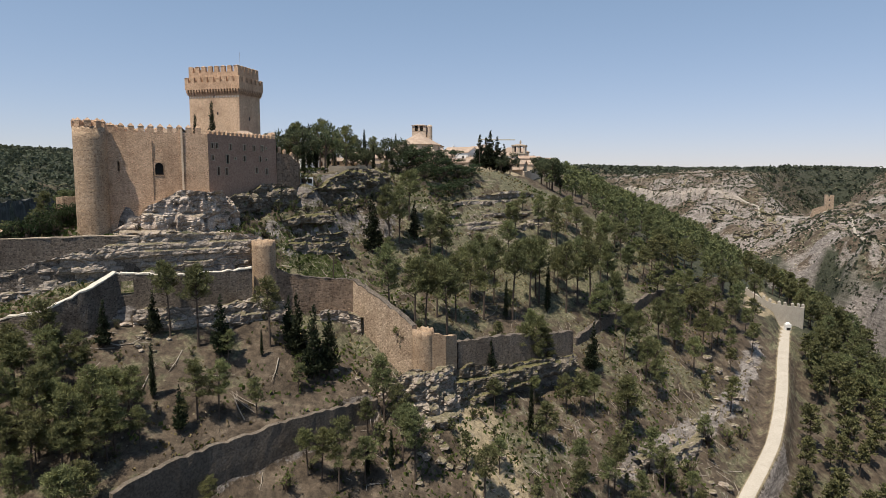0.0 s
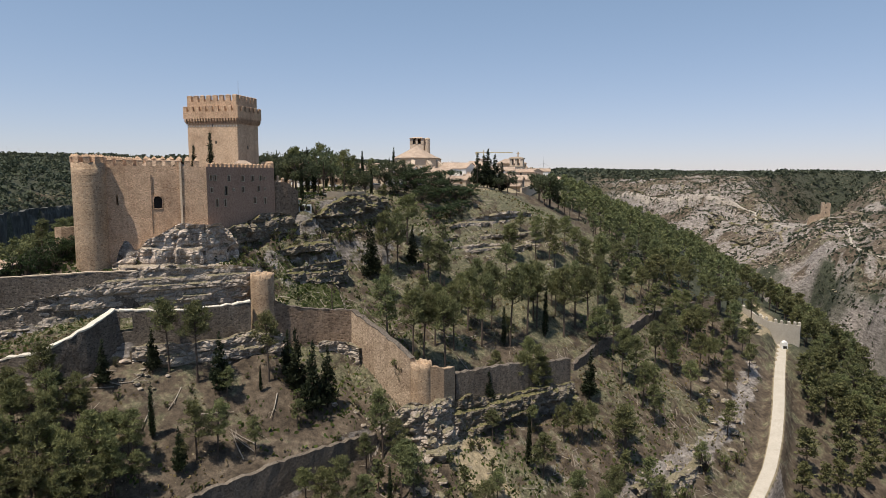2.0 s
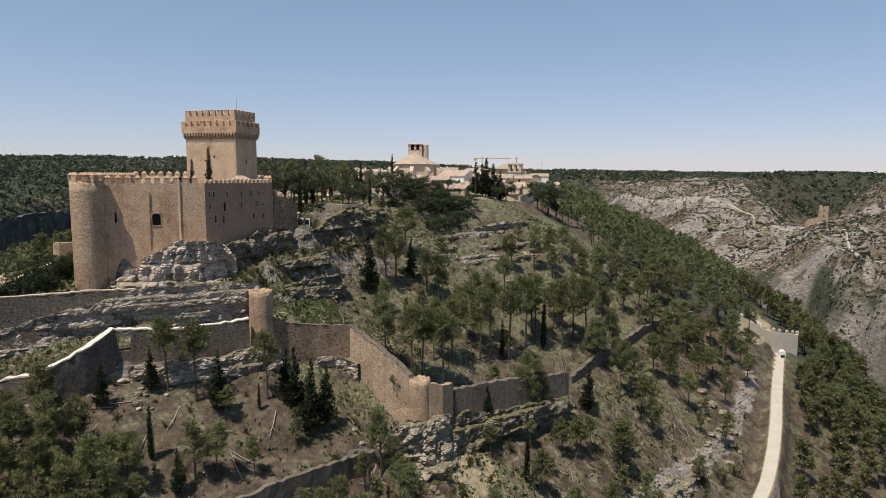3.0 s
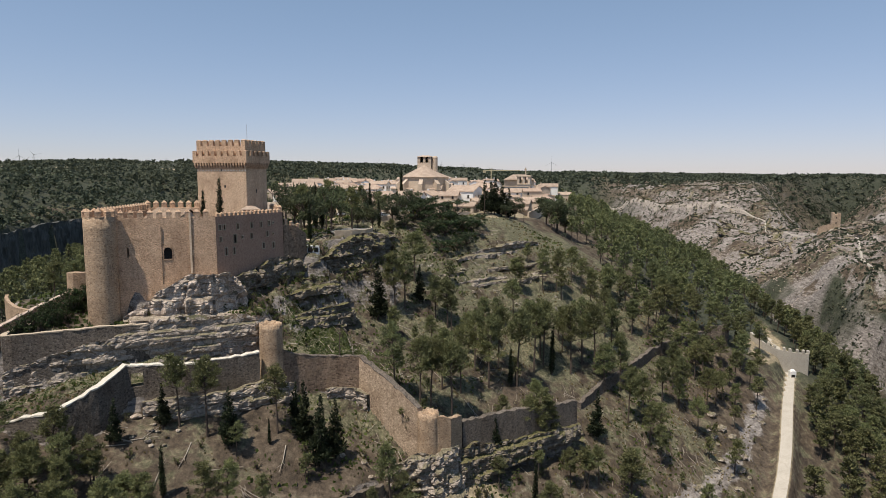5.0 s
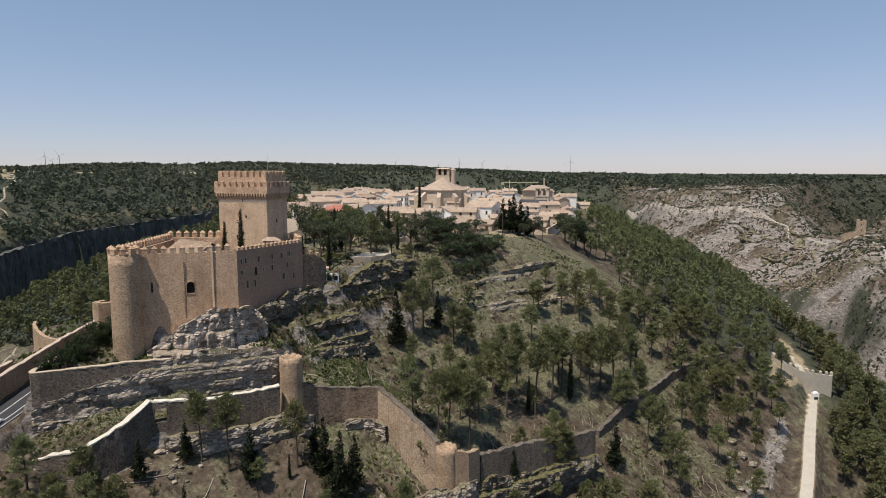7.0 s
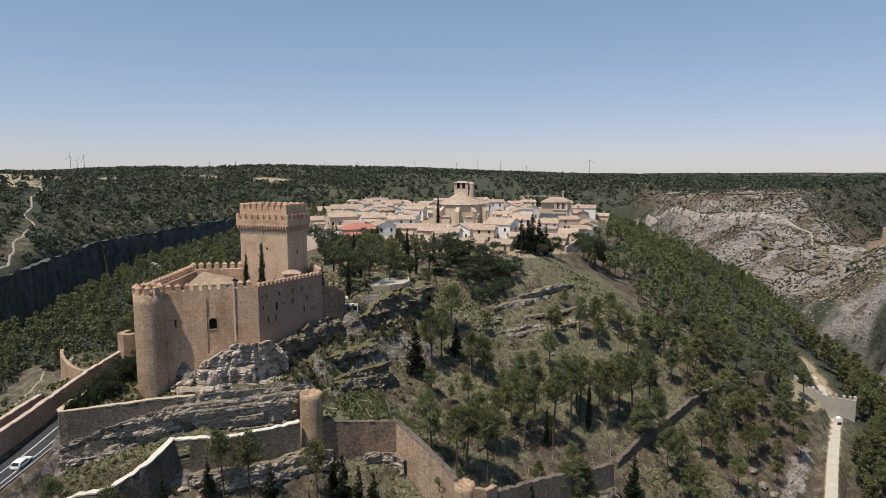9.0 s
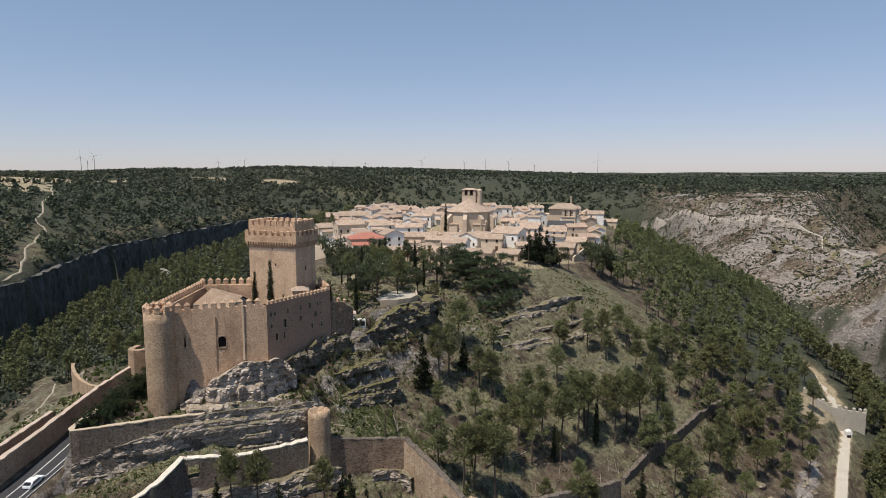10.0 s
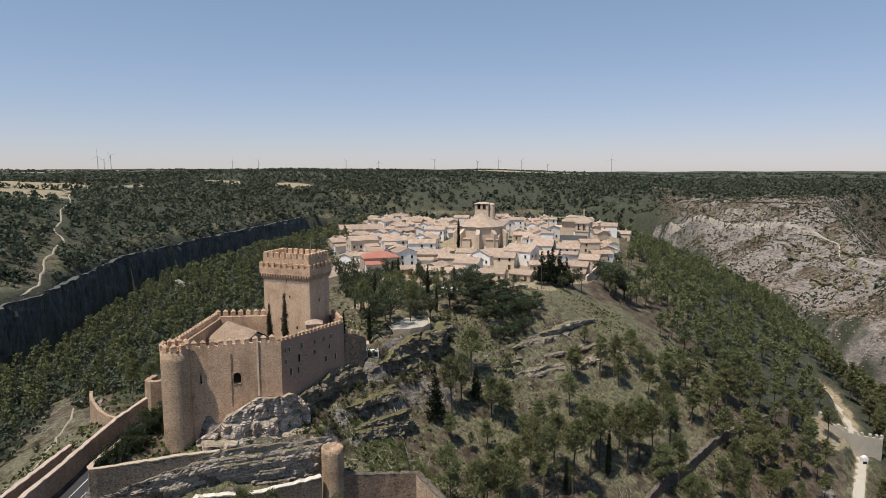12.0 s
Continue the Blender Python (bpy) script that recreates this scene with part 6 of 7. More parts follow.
chapel = thing("church", "broad ochre church with a hipped roof and cross", "church", Matrix.Translation((44, 394, 66)) @ Matrix.Rotation(radians(-8), 4, "Z"))
bm = bmesh.new()
box(bm, -9, 9, -7, 9, -3, 9.5)
part("wall", bm, PLASTER, chapel)
bm = bmesh.new()
hip_roof(bm, 9.5, 8.4, 9.5, 12.6, 4)
part("roof", bm, ROOF, chapel)
bm = bmesh.new()
box(bm, 3.4, 4.2, -0.4, 0.4, 12, 16.8)
box(bm, 2.9, 4.7, -0.15, 0.15, 15.6, 16.0)
part("cross", bm, TRIM, chapel, "small stone cross")
bm = bmesh.new()
box(bm, -16, -9, -6, 5, -3, 6)
part("annex", bm, PLASTER, chapel)
small = thing("bell_tower", "small ochre bell tower with a round stair turret", "tower", Matrix.Translation((-82, 386, 62)) @ Matrix.Rotation(radians(10), 4, "Z"))
bm = bmesh.new()
box(bm, -2.8, 2.8, -2.8, 2.8, -4, 10.5)
part("wall", bm, PLASTER, small)
for x0, x1 in ((-2.8, -1.2), (1.2, 2.8)):
    for y0, y1 in ((-2.8, -1.6), (1.6, 2.8)):
        bm = bmesh.new()
        box(bm, x0, x1, y0, y1, 10.5, 13.6)
        part("belfry_pier", bm, PLASTER, small)
bm = bmesh.new()
box(bm, -3.2, 3.2, -3.2, 3.2, 13.6, 14.3)
part("cornice", bm, TRIM, small)
bm = bmesh.new()
bmesh.ops.create_cone(bm, segments=14, radius1=1.8, radius2=1.8, depth=14, cap_ends=True, matrix=Matrix.Translation((3.6, -2.4, 2)))
part("stair_turret", bm, PLASTER, small)
house(-92, 378, 19, 11, 6, 12, PLASTER, ROOF, 237, label="long ochre nave beside the small bell tower")
# walled terraces at the village edge
for plan, lab in (([(-78, 268, 66.5), (-70, 262, 66.8), (-62, 258, 66)], "ochre retaining wall below the village"), ([(-28, 205, 64), (-21, 216, 64.2), (-6, 226, 64.4), (8, 236, 64.6)], "low stone wall along the village road"), ([(34, 268, 62.5), (40, 284, 63.5), (46, 300, 64.5)], "pale stepped wall at the village edge")):
    w = thing("retaining_wall", lab, "wall")
    rubble_wall("wall", plan, 0.7, PLASTER, w, 0.1, 40)
tower_far = thing("watch_tower", "lone square ochre watch tower on the far ridge", "tower", Matrix.Translation((341, 557, gz(341, 557))) @ Matrix.Rotation(radians(-24), 4, "Z"))
bm = bmesh.new()
box(bm, -3.4, 3.4, -3.4, 3.4, -5, 12.5)
box(bm, -3.4, -1.2, -3.4, 3.4, 12.5, 14.2)
box(bm, 1.0, 3.4, -3.4, 3.4, 12.5, 13.8)
part("wall", bm, STONE_RUBBLE, tower_far)
for z in (4.5, 9.0):
    bm = bmesh.new()
    box(bm, -0.4, 0.4, -3.44, -3.2, z, z + 1.4)
    part("loophole", bm, DARK, tower_far)
bm = bmesh.new()
prism_side = [(-3.4, 4.5), (-7.5, 3.2), (-12.5, 1.2), (-14.0, -6.0), (-3.4, -6.0)]
a_, b_ = [bm.verts.new((x, -2.6, z)) for x, z in prism_side], [bm.verts.new((x, -1.4, z)) for x, z in prism_side]
bm.faces.new(a_[::-1])
bm.faces.new(b_)
for k in range(5):
    bm.faces.new((a_[k], a_[(k + 1) % 5], b_[(k + 1) % 5], b_[k]))
part("curtain", bm, STONE_RUBBLE, tower_far)
mill = thing("ruined_house", "roofless pale ruin among pines", "ruin")
rubble_wall("wall", [(-199, 361, gz(-193, 361) + 5.5), (-194, 362, gz(-193, 361) + 4.2), (-186, 364, gz(-193, 361) + 3.6)], 0.9, CREAM, mill, 0.8, 50, step=2.0, foot=3)
rubble_wall("wall", [(-199, 361, gz(-193, 361) + 5.5), (-201, 370, gz(-193, 361) + 3.2)], 0.9, CREAM, mill, 0.8, 51, step=2.0, foot=3)


# ---- far woods: one mesh of many small crowns ----
def woods(name, label, spots, seed, sprays=16):
    """spots: x, y, z, height, width of each crown."""
    rnd = np.random.default_rng(seed)
    n = len(spots)
    sp = np.repeat(np.asarray(spots), sprays, 0)
    m = len(sp)
    d = rnd.normal(size=(m, 3))
    d /= np.linalg.norm(d, axis=1)[:, None]
    k = rnd.uniform(0.6, 1.0, m)[:, None]
    c = np.stack([sp[:, 0], sp[:, 1], sp[:, 2] + sp[:, 3] * 0.6], 1) + d * k * np.stack([sp[:, 4], sp[:, 4], sp[:, 3] * 0.42], 1) * 0.5 * np.array([1, 1, 2.0])
    nrm = d + rnd.normal(size=(m, 3)) * 0.8 + [0, 0, 0.15]
    nrm /= np.linalg.norm(nrm, axis=1)[:, None]
    t = np.cross(nrm, rnd.normal(size=(m, 3)))
    t /= np.linalg.norm(t, axis=1)[:, None]
    b = np.cross(nrm, t)
    s = (sp[:, 4] * rnd.uniform(0.6, 1.15, m) * 0.85 / sprays ** 0.5)[:, None]
    v = np.stack([c + t * s, c + b * s * 0.8, c - t * s, c - b * s * 0.8], 1).reshape(-1, 3)
    me = bpy.data.meshes.new(name)
    me.vertices.add(m * 4)
    me.vertices.foreach_set("co", v.astype(np.float32).ravel())
    me.loops.add(m * 4)
    me.loops.foreach_set("vertex_index", np.arange(m * 4, dtype=np.int32))
    me.polygons.add(m)
    me.polygons.foreach_set("loop_start", np.arange(0, m * 4, 4, dtype=np.int32))
    me.update()
    me.materials.append(WOODS)
    return tagged(new(name, me), label, "woodland", kind="stuff")


def scatter(n, x0, x1, y0, y1, keep, seed, h=(4, 8), spread=0.75):
    rnd = np.random.default_rng(seed)
    x, y = rnd.uniform(x0, x1, n), rnd.uniform(y0, y1, n)
    ok = rnd.random(n) < keep(x, y)
    x, y = x[ok], y[ok]
    hh = rnd.uniform(h[0], h[1], len(x))
    return np.stack([x, y, ground(x, y) - 0.3, hh, hh * spread * rnd.uniform(0.8, 1.2, len(x))], 1)


river = lambda x, y: in_ring(x, y, RIVER)
upland_west = scatter(46000, -900, -180, 100, 1300, lambda x, y: (river(x, y) < -13) * (fields(x, y) < 0.3) * sstep(2.5, 7, to_line(x, y, FOOTPATH)[0]) * (0.55 + 0.45 * vnoise(x, y, 90, 81)) * np.interp(np.hypot(x, y), [400, 1300], [1, 0.45]), 1, (3.5, 7), 1.1)
upland_back = scatter(24000, -300, 900, 900, 1700, lambda x, y: (river(x, y) < -30) * (0.5 + 0.5 * vnoise(x, y, 120, 82)), 2, (4, 7), 1.4)
upland_east = scatter(11000, 240, 1600, 330, 2000, lambda x, y: (river(x, y) < -34) * np.clip(0.12 + 0.32 * sstep(370, 520, x) + 0.9 * sstep(900, 1300, np.hypot(x, y)) + 0.35 * vnoise(x, y, 70, 83), 0, 1), 3, (3, 7), 1.0)
far_ring = scatter(6000, -2600, 2600, 1200, 3600, lambda x, y: 0.8 * (fields(x, y) < 0.3), 4, (3, 6), 3.0)
back_slope = scatter(5200, -250, 250, 425, 960, lambda x, y: (river(x, y) > 6) * (1 - sstep(110, 80, np.hypot(x + 10, (y - 370) * 0.9))), 9, (5, 9), 0.9)
woods("far_woodland", "dark green pine and holm oak woods on the plateau", np.concatenate([upland_back, upland_east, far_ring]), 5, 8)
close = np.hypot(upland_west[:, 0], upland_west[:, 1]) < 720
woods("plateau_woodland", "dark green holm oaks and pines above the gorge", np.concatenate([upland_west[close], back_slope]), 6, 15)
woods("plateau_woodland", "dark green woods on the high plateau", upland_west[~close], 7, 7)


def pine_wood(name, label, spots, seed, sprays=360, leaf=0.044):
    """Many pines joined into one mesh: trunks and loose crowns. spots: x, y, height."""
    rng = random.Random(seed)
    kinds = []
    for i in range(5):
        trunk, crown = pine_meshes(170 + i, 10, sprays, 0.36, leaf, 0.52)
        data = []
        for me_ in (trunk, crown):
            co = np.empty(len(me_.vertices) * 3, np.float32)
            me_.vertices.foreach_get("co", co)
            data.append((co.reshape(-1, 3), [tuple(p.vertices) for p in me_.polygons]))
            bpy.data.meshes.remove(me_)
        kinds.append(data)
    verts, faces, slots, base = [], [], [], 0
    z = ground(np.array([s[0] for s in spots]), np.array([s[1] for s in spots]))
    for (x, y, h), zz in zip(spots, z):
        a, k = rng.uniform(0, 6.3), h / 10
        rot = np.array([[math.cos(a), -math.sin(a), 0], [math.sin(a), math.cos(a), 0], [0, 0, 1]]) * k
        for slot, (co, polys) in enumerate(rng.choice(kinds)):
            verts.append(co @ rot.T + [x, y, zz])
            faces += [tuple(v + base for v in p) for p in polys]
            slots += [slot] * len(polys)
            base += len(co)
    me_ = bpy.data.meshes.new(name)
    me_.from_pydata(np.concatenate(verts).tolist(), [], faces)
    me_.materials.append(BARK)
    me_.materials.append(PINE)
    me_.polygons.foreach_set("material_index", slots)
    return tagged(new(name, me_), label, "woodland", kind="stuff")


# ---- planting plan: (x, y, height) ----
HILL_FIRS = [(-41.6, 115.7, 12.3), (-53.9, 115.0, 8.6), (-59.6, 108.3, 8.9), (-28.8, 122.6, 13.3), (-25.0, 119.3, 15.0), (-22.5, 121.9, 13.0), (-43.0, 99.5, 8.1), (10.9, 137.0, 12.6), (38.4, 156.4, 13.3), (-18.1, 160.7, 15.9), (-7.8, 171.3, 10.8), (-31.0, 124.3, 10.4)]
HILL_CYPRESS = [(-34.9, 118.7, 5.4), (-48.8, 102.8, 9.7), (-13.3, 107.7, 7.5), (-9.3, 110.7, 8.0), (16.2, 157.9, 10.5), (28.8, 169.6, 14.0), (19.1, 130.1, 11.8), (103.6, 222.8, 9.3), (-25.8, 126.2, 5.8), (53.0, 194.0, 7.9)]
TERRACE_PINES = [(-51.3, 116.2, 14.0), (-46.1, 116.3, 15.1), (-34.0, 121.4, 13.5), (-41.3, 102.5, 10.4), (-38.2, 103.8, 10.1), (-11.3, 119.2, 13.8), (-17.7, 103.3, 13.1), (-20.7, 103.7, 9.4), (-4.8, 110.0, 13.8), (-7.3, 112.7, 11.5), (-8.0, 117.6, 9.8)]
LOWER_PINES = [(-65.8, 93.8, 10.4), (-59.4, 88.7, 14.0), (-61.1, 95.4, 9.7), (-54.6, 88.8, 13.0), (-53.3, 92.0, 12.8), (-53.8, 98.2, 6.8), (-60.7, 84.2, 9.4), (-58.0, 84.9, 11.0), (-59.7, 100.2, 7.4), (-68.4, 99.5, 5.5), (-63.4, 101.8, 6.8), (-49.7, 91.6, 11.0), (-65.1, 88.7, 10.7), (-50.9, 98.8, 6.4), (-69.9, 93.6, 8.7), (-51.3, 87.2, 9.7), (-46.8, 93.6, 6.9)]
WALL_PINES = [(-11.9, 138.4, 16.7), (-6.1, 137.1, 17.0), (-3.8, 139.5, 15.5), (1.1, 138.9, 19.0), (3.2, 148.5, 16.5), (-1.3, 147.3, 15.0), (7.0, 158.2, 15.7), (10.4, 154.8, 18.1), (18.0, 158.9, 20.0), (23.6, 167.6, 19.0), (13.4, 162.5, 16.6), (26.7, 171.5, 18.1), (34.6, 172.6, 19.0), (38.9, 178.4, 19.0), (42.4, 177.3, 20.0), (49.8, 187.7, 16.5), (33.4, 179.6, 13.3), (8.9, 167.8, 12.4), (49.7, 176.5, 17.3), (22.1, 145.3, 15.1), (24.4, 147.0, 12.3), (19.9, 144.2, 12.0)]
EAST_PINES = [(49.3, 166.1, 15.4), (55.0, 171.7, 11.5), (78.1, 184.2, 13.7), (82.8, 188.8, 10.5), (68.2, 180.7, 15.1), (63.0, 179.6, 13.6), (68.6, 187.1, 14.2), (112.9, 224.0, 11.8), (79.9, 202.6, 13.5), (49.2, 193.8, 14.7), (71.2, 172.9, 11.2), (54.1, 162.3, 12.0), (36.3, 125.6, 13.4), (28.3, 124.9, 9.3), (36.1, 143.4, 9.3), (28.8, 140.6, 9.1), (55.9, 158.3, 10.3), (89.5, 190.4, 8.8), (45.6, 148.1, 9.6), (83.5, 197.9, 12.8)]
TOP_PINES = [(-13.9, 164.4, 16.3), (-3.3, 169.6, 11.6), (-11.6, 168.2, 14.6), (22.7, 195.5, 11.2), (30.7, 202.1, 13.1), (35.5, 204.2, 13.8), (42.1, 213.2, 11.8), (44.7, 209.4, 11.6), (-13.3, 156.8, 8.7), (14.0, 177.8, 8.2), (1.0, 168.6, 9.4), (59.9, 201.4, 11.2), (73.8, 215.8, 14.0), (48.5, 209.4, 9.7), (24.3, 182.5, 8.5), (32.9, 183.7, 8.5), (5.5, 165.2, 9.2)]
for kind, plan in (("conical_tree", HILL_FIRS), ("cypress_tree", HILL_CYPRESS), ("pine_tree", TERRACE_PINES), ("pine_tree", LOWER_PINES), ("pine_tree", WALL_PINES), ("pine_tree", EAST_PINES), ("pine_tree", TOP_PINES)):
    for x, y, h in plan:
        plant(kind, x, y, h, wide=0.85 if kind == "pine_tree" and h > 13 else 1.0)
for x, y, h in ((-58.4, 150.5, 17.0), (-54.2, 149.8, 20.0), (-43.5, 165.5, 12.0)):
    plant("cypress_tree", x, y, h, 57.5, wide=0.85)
for x, y, h in ((-8.4, 131.5, 5.6), (51.0, 134.8, 5.9), (73.2, 154.3, 5.4), (66.4, 150.4, 5.3), (57.0, 138.6, 5.4), (78.7, 158.3, 4.0), (-36.1, 113.9, 2.1), (-19.5, 115.0, 2.1), (8.4, 129.4, 3.0)):
    plant("shrub", x, y, h)
fill_rnd = random.Random(77)
clear = lambda x, y: (abs(to_line(x, y, SCARP)[0]) > 2.0) * (to_line(x, y, APPROACH)[0] > 7) * (to_line(x, y, WALL_WEST)[0] > 3) * (to_line(x, y, WALL_SLANT)[0] > 3) * (to_line(x, y, WALL_MID)[0] > 3) * (to_line(x, y, WALL_EAST)[0] > 3.5) * (to_line(x, y, GULLY)[0] > 3) * (to_line(x, y, TRACK)[0] > 5.5)


def fill(n, x0, x1, y0, y1, gap, chance, lo, hi, kind="pine_tree", meshes=None):
    spots = []
    for _ in range(n):
        x, y = fill_rnd.uniform(x0, x1), fill_rnd.uniform(y0, y1)
        if fill_rnd.random() < chance and clear(np.array(x), np.array(y)) and all(math.hypot(x - a, y - b) > gap for a, b in spots):
            spots.append((x, y))
            plant(kind, x, y, fill_rnd.uniform(lo, hi), wide=fill_rnd.uniform(0.95, 1.2), meshes=meshes)


fill(160, -76, -49, 79, 101, 3.4, 0.9, 6, 11)
fill(60, -44, -8, 90, 122, 7.0, 0.6, 5, 9)
fill(40, -14, 48, 142, 186, 8.0, 0.4, 8, 14)
fill(60, 8, 66, 106, 150, 6.5, 0.6, 6, 11)
fill(50, -30, 8, 100, 124, 5.0, 0.4, 2, 4, "shrub")
fill(24, 84, 104, 112, 165, 5.0, 0.9, 7, 11, "conical_tree")
# hedge on the castle terrace
for i in range(46):
    t = i / 45
    plant("hedge_bush", -79.8 + 3.2 * t + TREE_RND.uniform(-1.8, 1.8), 115.8 + 27 * t + TREE_RND.uniform(-0.8, 0.8), TREE_RND.uniform(3.0, 4.6), wide=1.25)
for x, y, h in ((-44, 139, 1.8), (-41, 143, 2.2), (-38, 148, 1.6), (-35, 152, 2.4), (-33, 154, 2.0), (-31, 157, 2.6), (-28, 161, 2.2), (-25, 164, 2.4), (-22, 168, 2.6), (-36, 162, 2.4), (-32, 165, 2.2), (-27, 172, 2.8), (-36, 146, 1.6), (-30, 149, 1.8), (-26, 153, 2.0), (-57, 126.5, 2.0), (-61, 125, 1.8), (-55, 128, 1.5), (-66, 122.5, 1.6), (-44, 133, 1.6), (-62, 127.5, 2.2)):
    plant("shrub", x, y, h)
for x, y, h in ((-35, 160.5, 3.0), (-32.5, 163.0, 3.4), (-30.5, 166.0, 3.2), (-28, 169.0, 3.6), (-26, 172.0, 3.2), (-31, 159.0, 2.6), (-27, 163.0, 2.8), (-24, 166.0, 2.6), (-21, 170.0, 2.8), (-18.5, 174.0, 3.0), (-17, 180.0, 2.8), (-16.5, 187.0, 3.2), (-44, 141.0, 2.2), (-39.5, 150.5, 2.6), (-36.5, 154.0, 2.8), (7, 129.5, 2.6), (16, 136.0, 2.8), (22, 140.5, 2.4), (28, 145.0, 2.8)):
    plant("shrub", x, y, h, wide=1.2)
for i in range(46):
    t = TREE_RND.random()
    x, y = -45 + 27 * t + TREE_RND.uniform(-2.5, 4.5), 138 + 37 * t + TREE_RND.uniform(-5.5, 1.0)
    plant("shrub", x, y, TREE_RND.uniform(1.0, 2.4), wide=TREE_RND.uniform(1.0, 1.5))
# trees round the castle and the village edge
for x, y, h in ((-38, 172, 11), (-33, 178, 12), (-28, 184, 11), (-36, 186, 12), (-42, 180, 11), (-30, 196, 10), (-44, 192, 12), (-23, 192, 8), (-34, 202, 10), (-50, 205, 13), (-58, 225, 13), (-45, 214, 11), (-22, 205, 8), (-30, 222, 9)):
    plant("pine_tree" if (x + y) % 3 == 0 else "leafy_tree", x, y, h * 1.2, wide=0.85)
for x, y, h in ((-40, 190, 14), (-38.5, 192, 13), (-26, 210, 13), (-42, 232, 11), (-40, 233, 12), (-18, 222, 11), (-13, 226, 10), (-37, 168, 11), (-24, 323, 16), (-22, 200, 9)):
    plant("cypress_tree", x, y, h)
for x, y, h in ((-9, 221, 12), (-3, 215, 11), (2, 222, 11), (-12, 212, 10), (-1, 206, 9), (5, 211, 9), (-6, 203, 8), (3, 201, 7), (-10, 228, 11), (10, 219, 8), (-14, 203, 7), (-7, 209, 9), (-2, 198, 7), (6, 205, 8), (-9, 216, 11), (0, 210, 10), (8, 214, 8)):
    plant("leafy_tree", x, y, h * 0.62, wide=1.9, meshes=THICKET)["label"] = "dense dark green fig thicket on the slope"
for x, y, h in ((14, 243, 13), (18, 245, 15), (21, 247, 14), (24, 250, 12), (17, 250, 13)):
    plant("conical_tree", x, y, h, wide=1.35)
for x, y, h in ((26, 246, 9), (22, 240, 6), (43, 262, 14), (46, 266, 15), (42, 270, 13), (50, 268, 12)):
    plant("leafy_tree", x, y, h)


def spaced(n, x0, x1, y0, y1, keep, gap, seed):
    rng, out = random.Random(seed), []
    xs = np.array([(rng.uniform(x0, x1), rng.uniform(y0, y1), rng.random()) for _ in range(n)])
    ok = xs[:, 2] < keep(xs[:, 0], xs[:, 1])
    for x, y, _ in xs[ok]:
        if all((x - a) ** 2 + (y - b) ** 2 > gap * gap for a, b in out):
            out.append((x, y))
    return out


for x, y in spaced(420, -50, -12, 190, 244, lambda x, y: (to_line(x, y, [(-52, 205), (-40, 232), (-20, 246), (14, 240)])[0] > 6) * 0.8, 9.5, 47):
    plant("leafy_tree" if TREE_RND.random() < 0.65 else "pine_tree", x, y, TREE_RND.uniform(7, 11))
off_track = lambda x, y: sstep(4.5, 6.5, to_line(x, y, TRACK)[0] - 4.0 * sstep(226, 236, y)) * sstep(16, 22, np.hypot(x - 120, y - 230))
flank_near = lambda x, y: (river(x, y) > 12) * np.maximum(sstep(46, 70, x - 0.10 * (y - 230)), 0.22 * sstep(30, 48, x - 0.10 * (y - 230))) * sstep(180, 215, y + 0.2 * (x - 60)) * off_track(x, y) * (ground(x, y, False) < 58)
flank_spots = spaced(2600, 40, 215, 190, 470, lambda x, y: flank_near(x, y) * 0.95, 4.8, 41)
near_flank = [p for p in flank_spots if p[1] - 0.5 * p[0] < 190 or p[1] < 236][:110]
for x, y in near_flank:
    plant("pine_tree", x, y, TREE_RND.uniform(8.5, 13.5), meshes=LIGHT_PINES)
below_track = spaced(500, 92, 190, 120, 235, lambda x, y: (river(x, y) > 6) * off_track(x, y) * (to_line(x, y, TRACK)[1] < 0) * 0.85, 5.2, 42)
gate_trees = spaced(260, 132, 186, 226, 305, lambda x, y: (river(x, y) > 8) * (to_line(x, y, TRACK)[1] < 0) * (to_line(x, y, TRACK)[0] > 6.5) * (np.hypot(x - 127, y - 229) > 9), 5.0, 48)
open_slope = lambda x, y: np.where(to_line(x, y, HILLPATH)[1] > 0, sstep(5, 13, to_line(x, y, HILLPATH)[0]), y > 168) * (in_ring(x, y, TERRACE) < -1.5)
west_spots = spaced(1500, -260, -84, 140, 520, lambda x, y: (river(x, y) > 12) * sstep(-86, -100, x + 0.35 * (y - 150) * (y < 190)) * (np.hypot(x + 193, y - 361) > 13) * open_slope(x, y), 5.0, 43)
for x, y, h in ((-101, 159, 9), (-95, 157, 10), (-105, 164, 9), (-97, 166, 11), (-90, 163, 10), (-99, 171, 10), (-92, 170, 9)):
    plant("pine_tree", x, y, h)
for x, y, h in ((-99, 128, 1.6), (-101, 134, 2.0), (-108, 128, 1.4), (-112, 136, 1.8), (-103, 140, 1.5), (-115, 140, 2.2), (-98, 118, 1.5), (-110, 120, 2.4), (-114, 126, 2.6)):
    plant("shrub", x, y, h, wide=1.2)
wood_rnd = random.Random(12)
taken_spots = set(near_flank)
under_west = scatter(6500, -265, -86, 135, 520, lambda x, y: (river(x, y) > 8) * sstep(-88, -104, x + 0.45 * (y - 150) * (y < 190)) * (np.hypot(x + 193, y - 361) > 11) * open_slope(x, y), 21, (2.0, 5.0), 1.0)
under_east = scatter(5200, 45, 230, 170, 520, lambda x, y: flank_near(x, y) * 0.3, 22, (1.0, 2.8), 1.1)
woods("undergrowth", "dense holm oak scrub under the pines on the flanks", np.concatenate([under_west, under_east]), 23, 24)
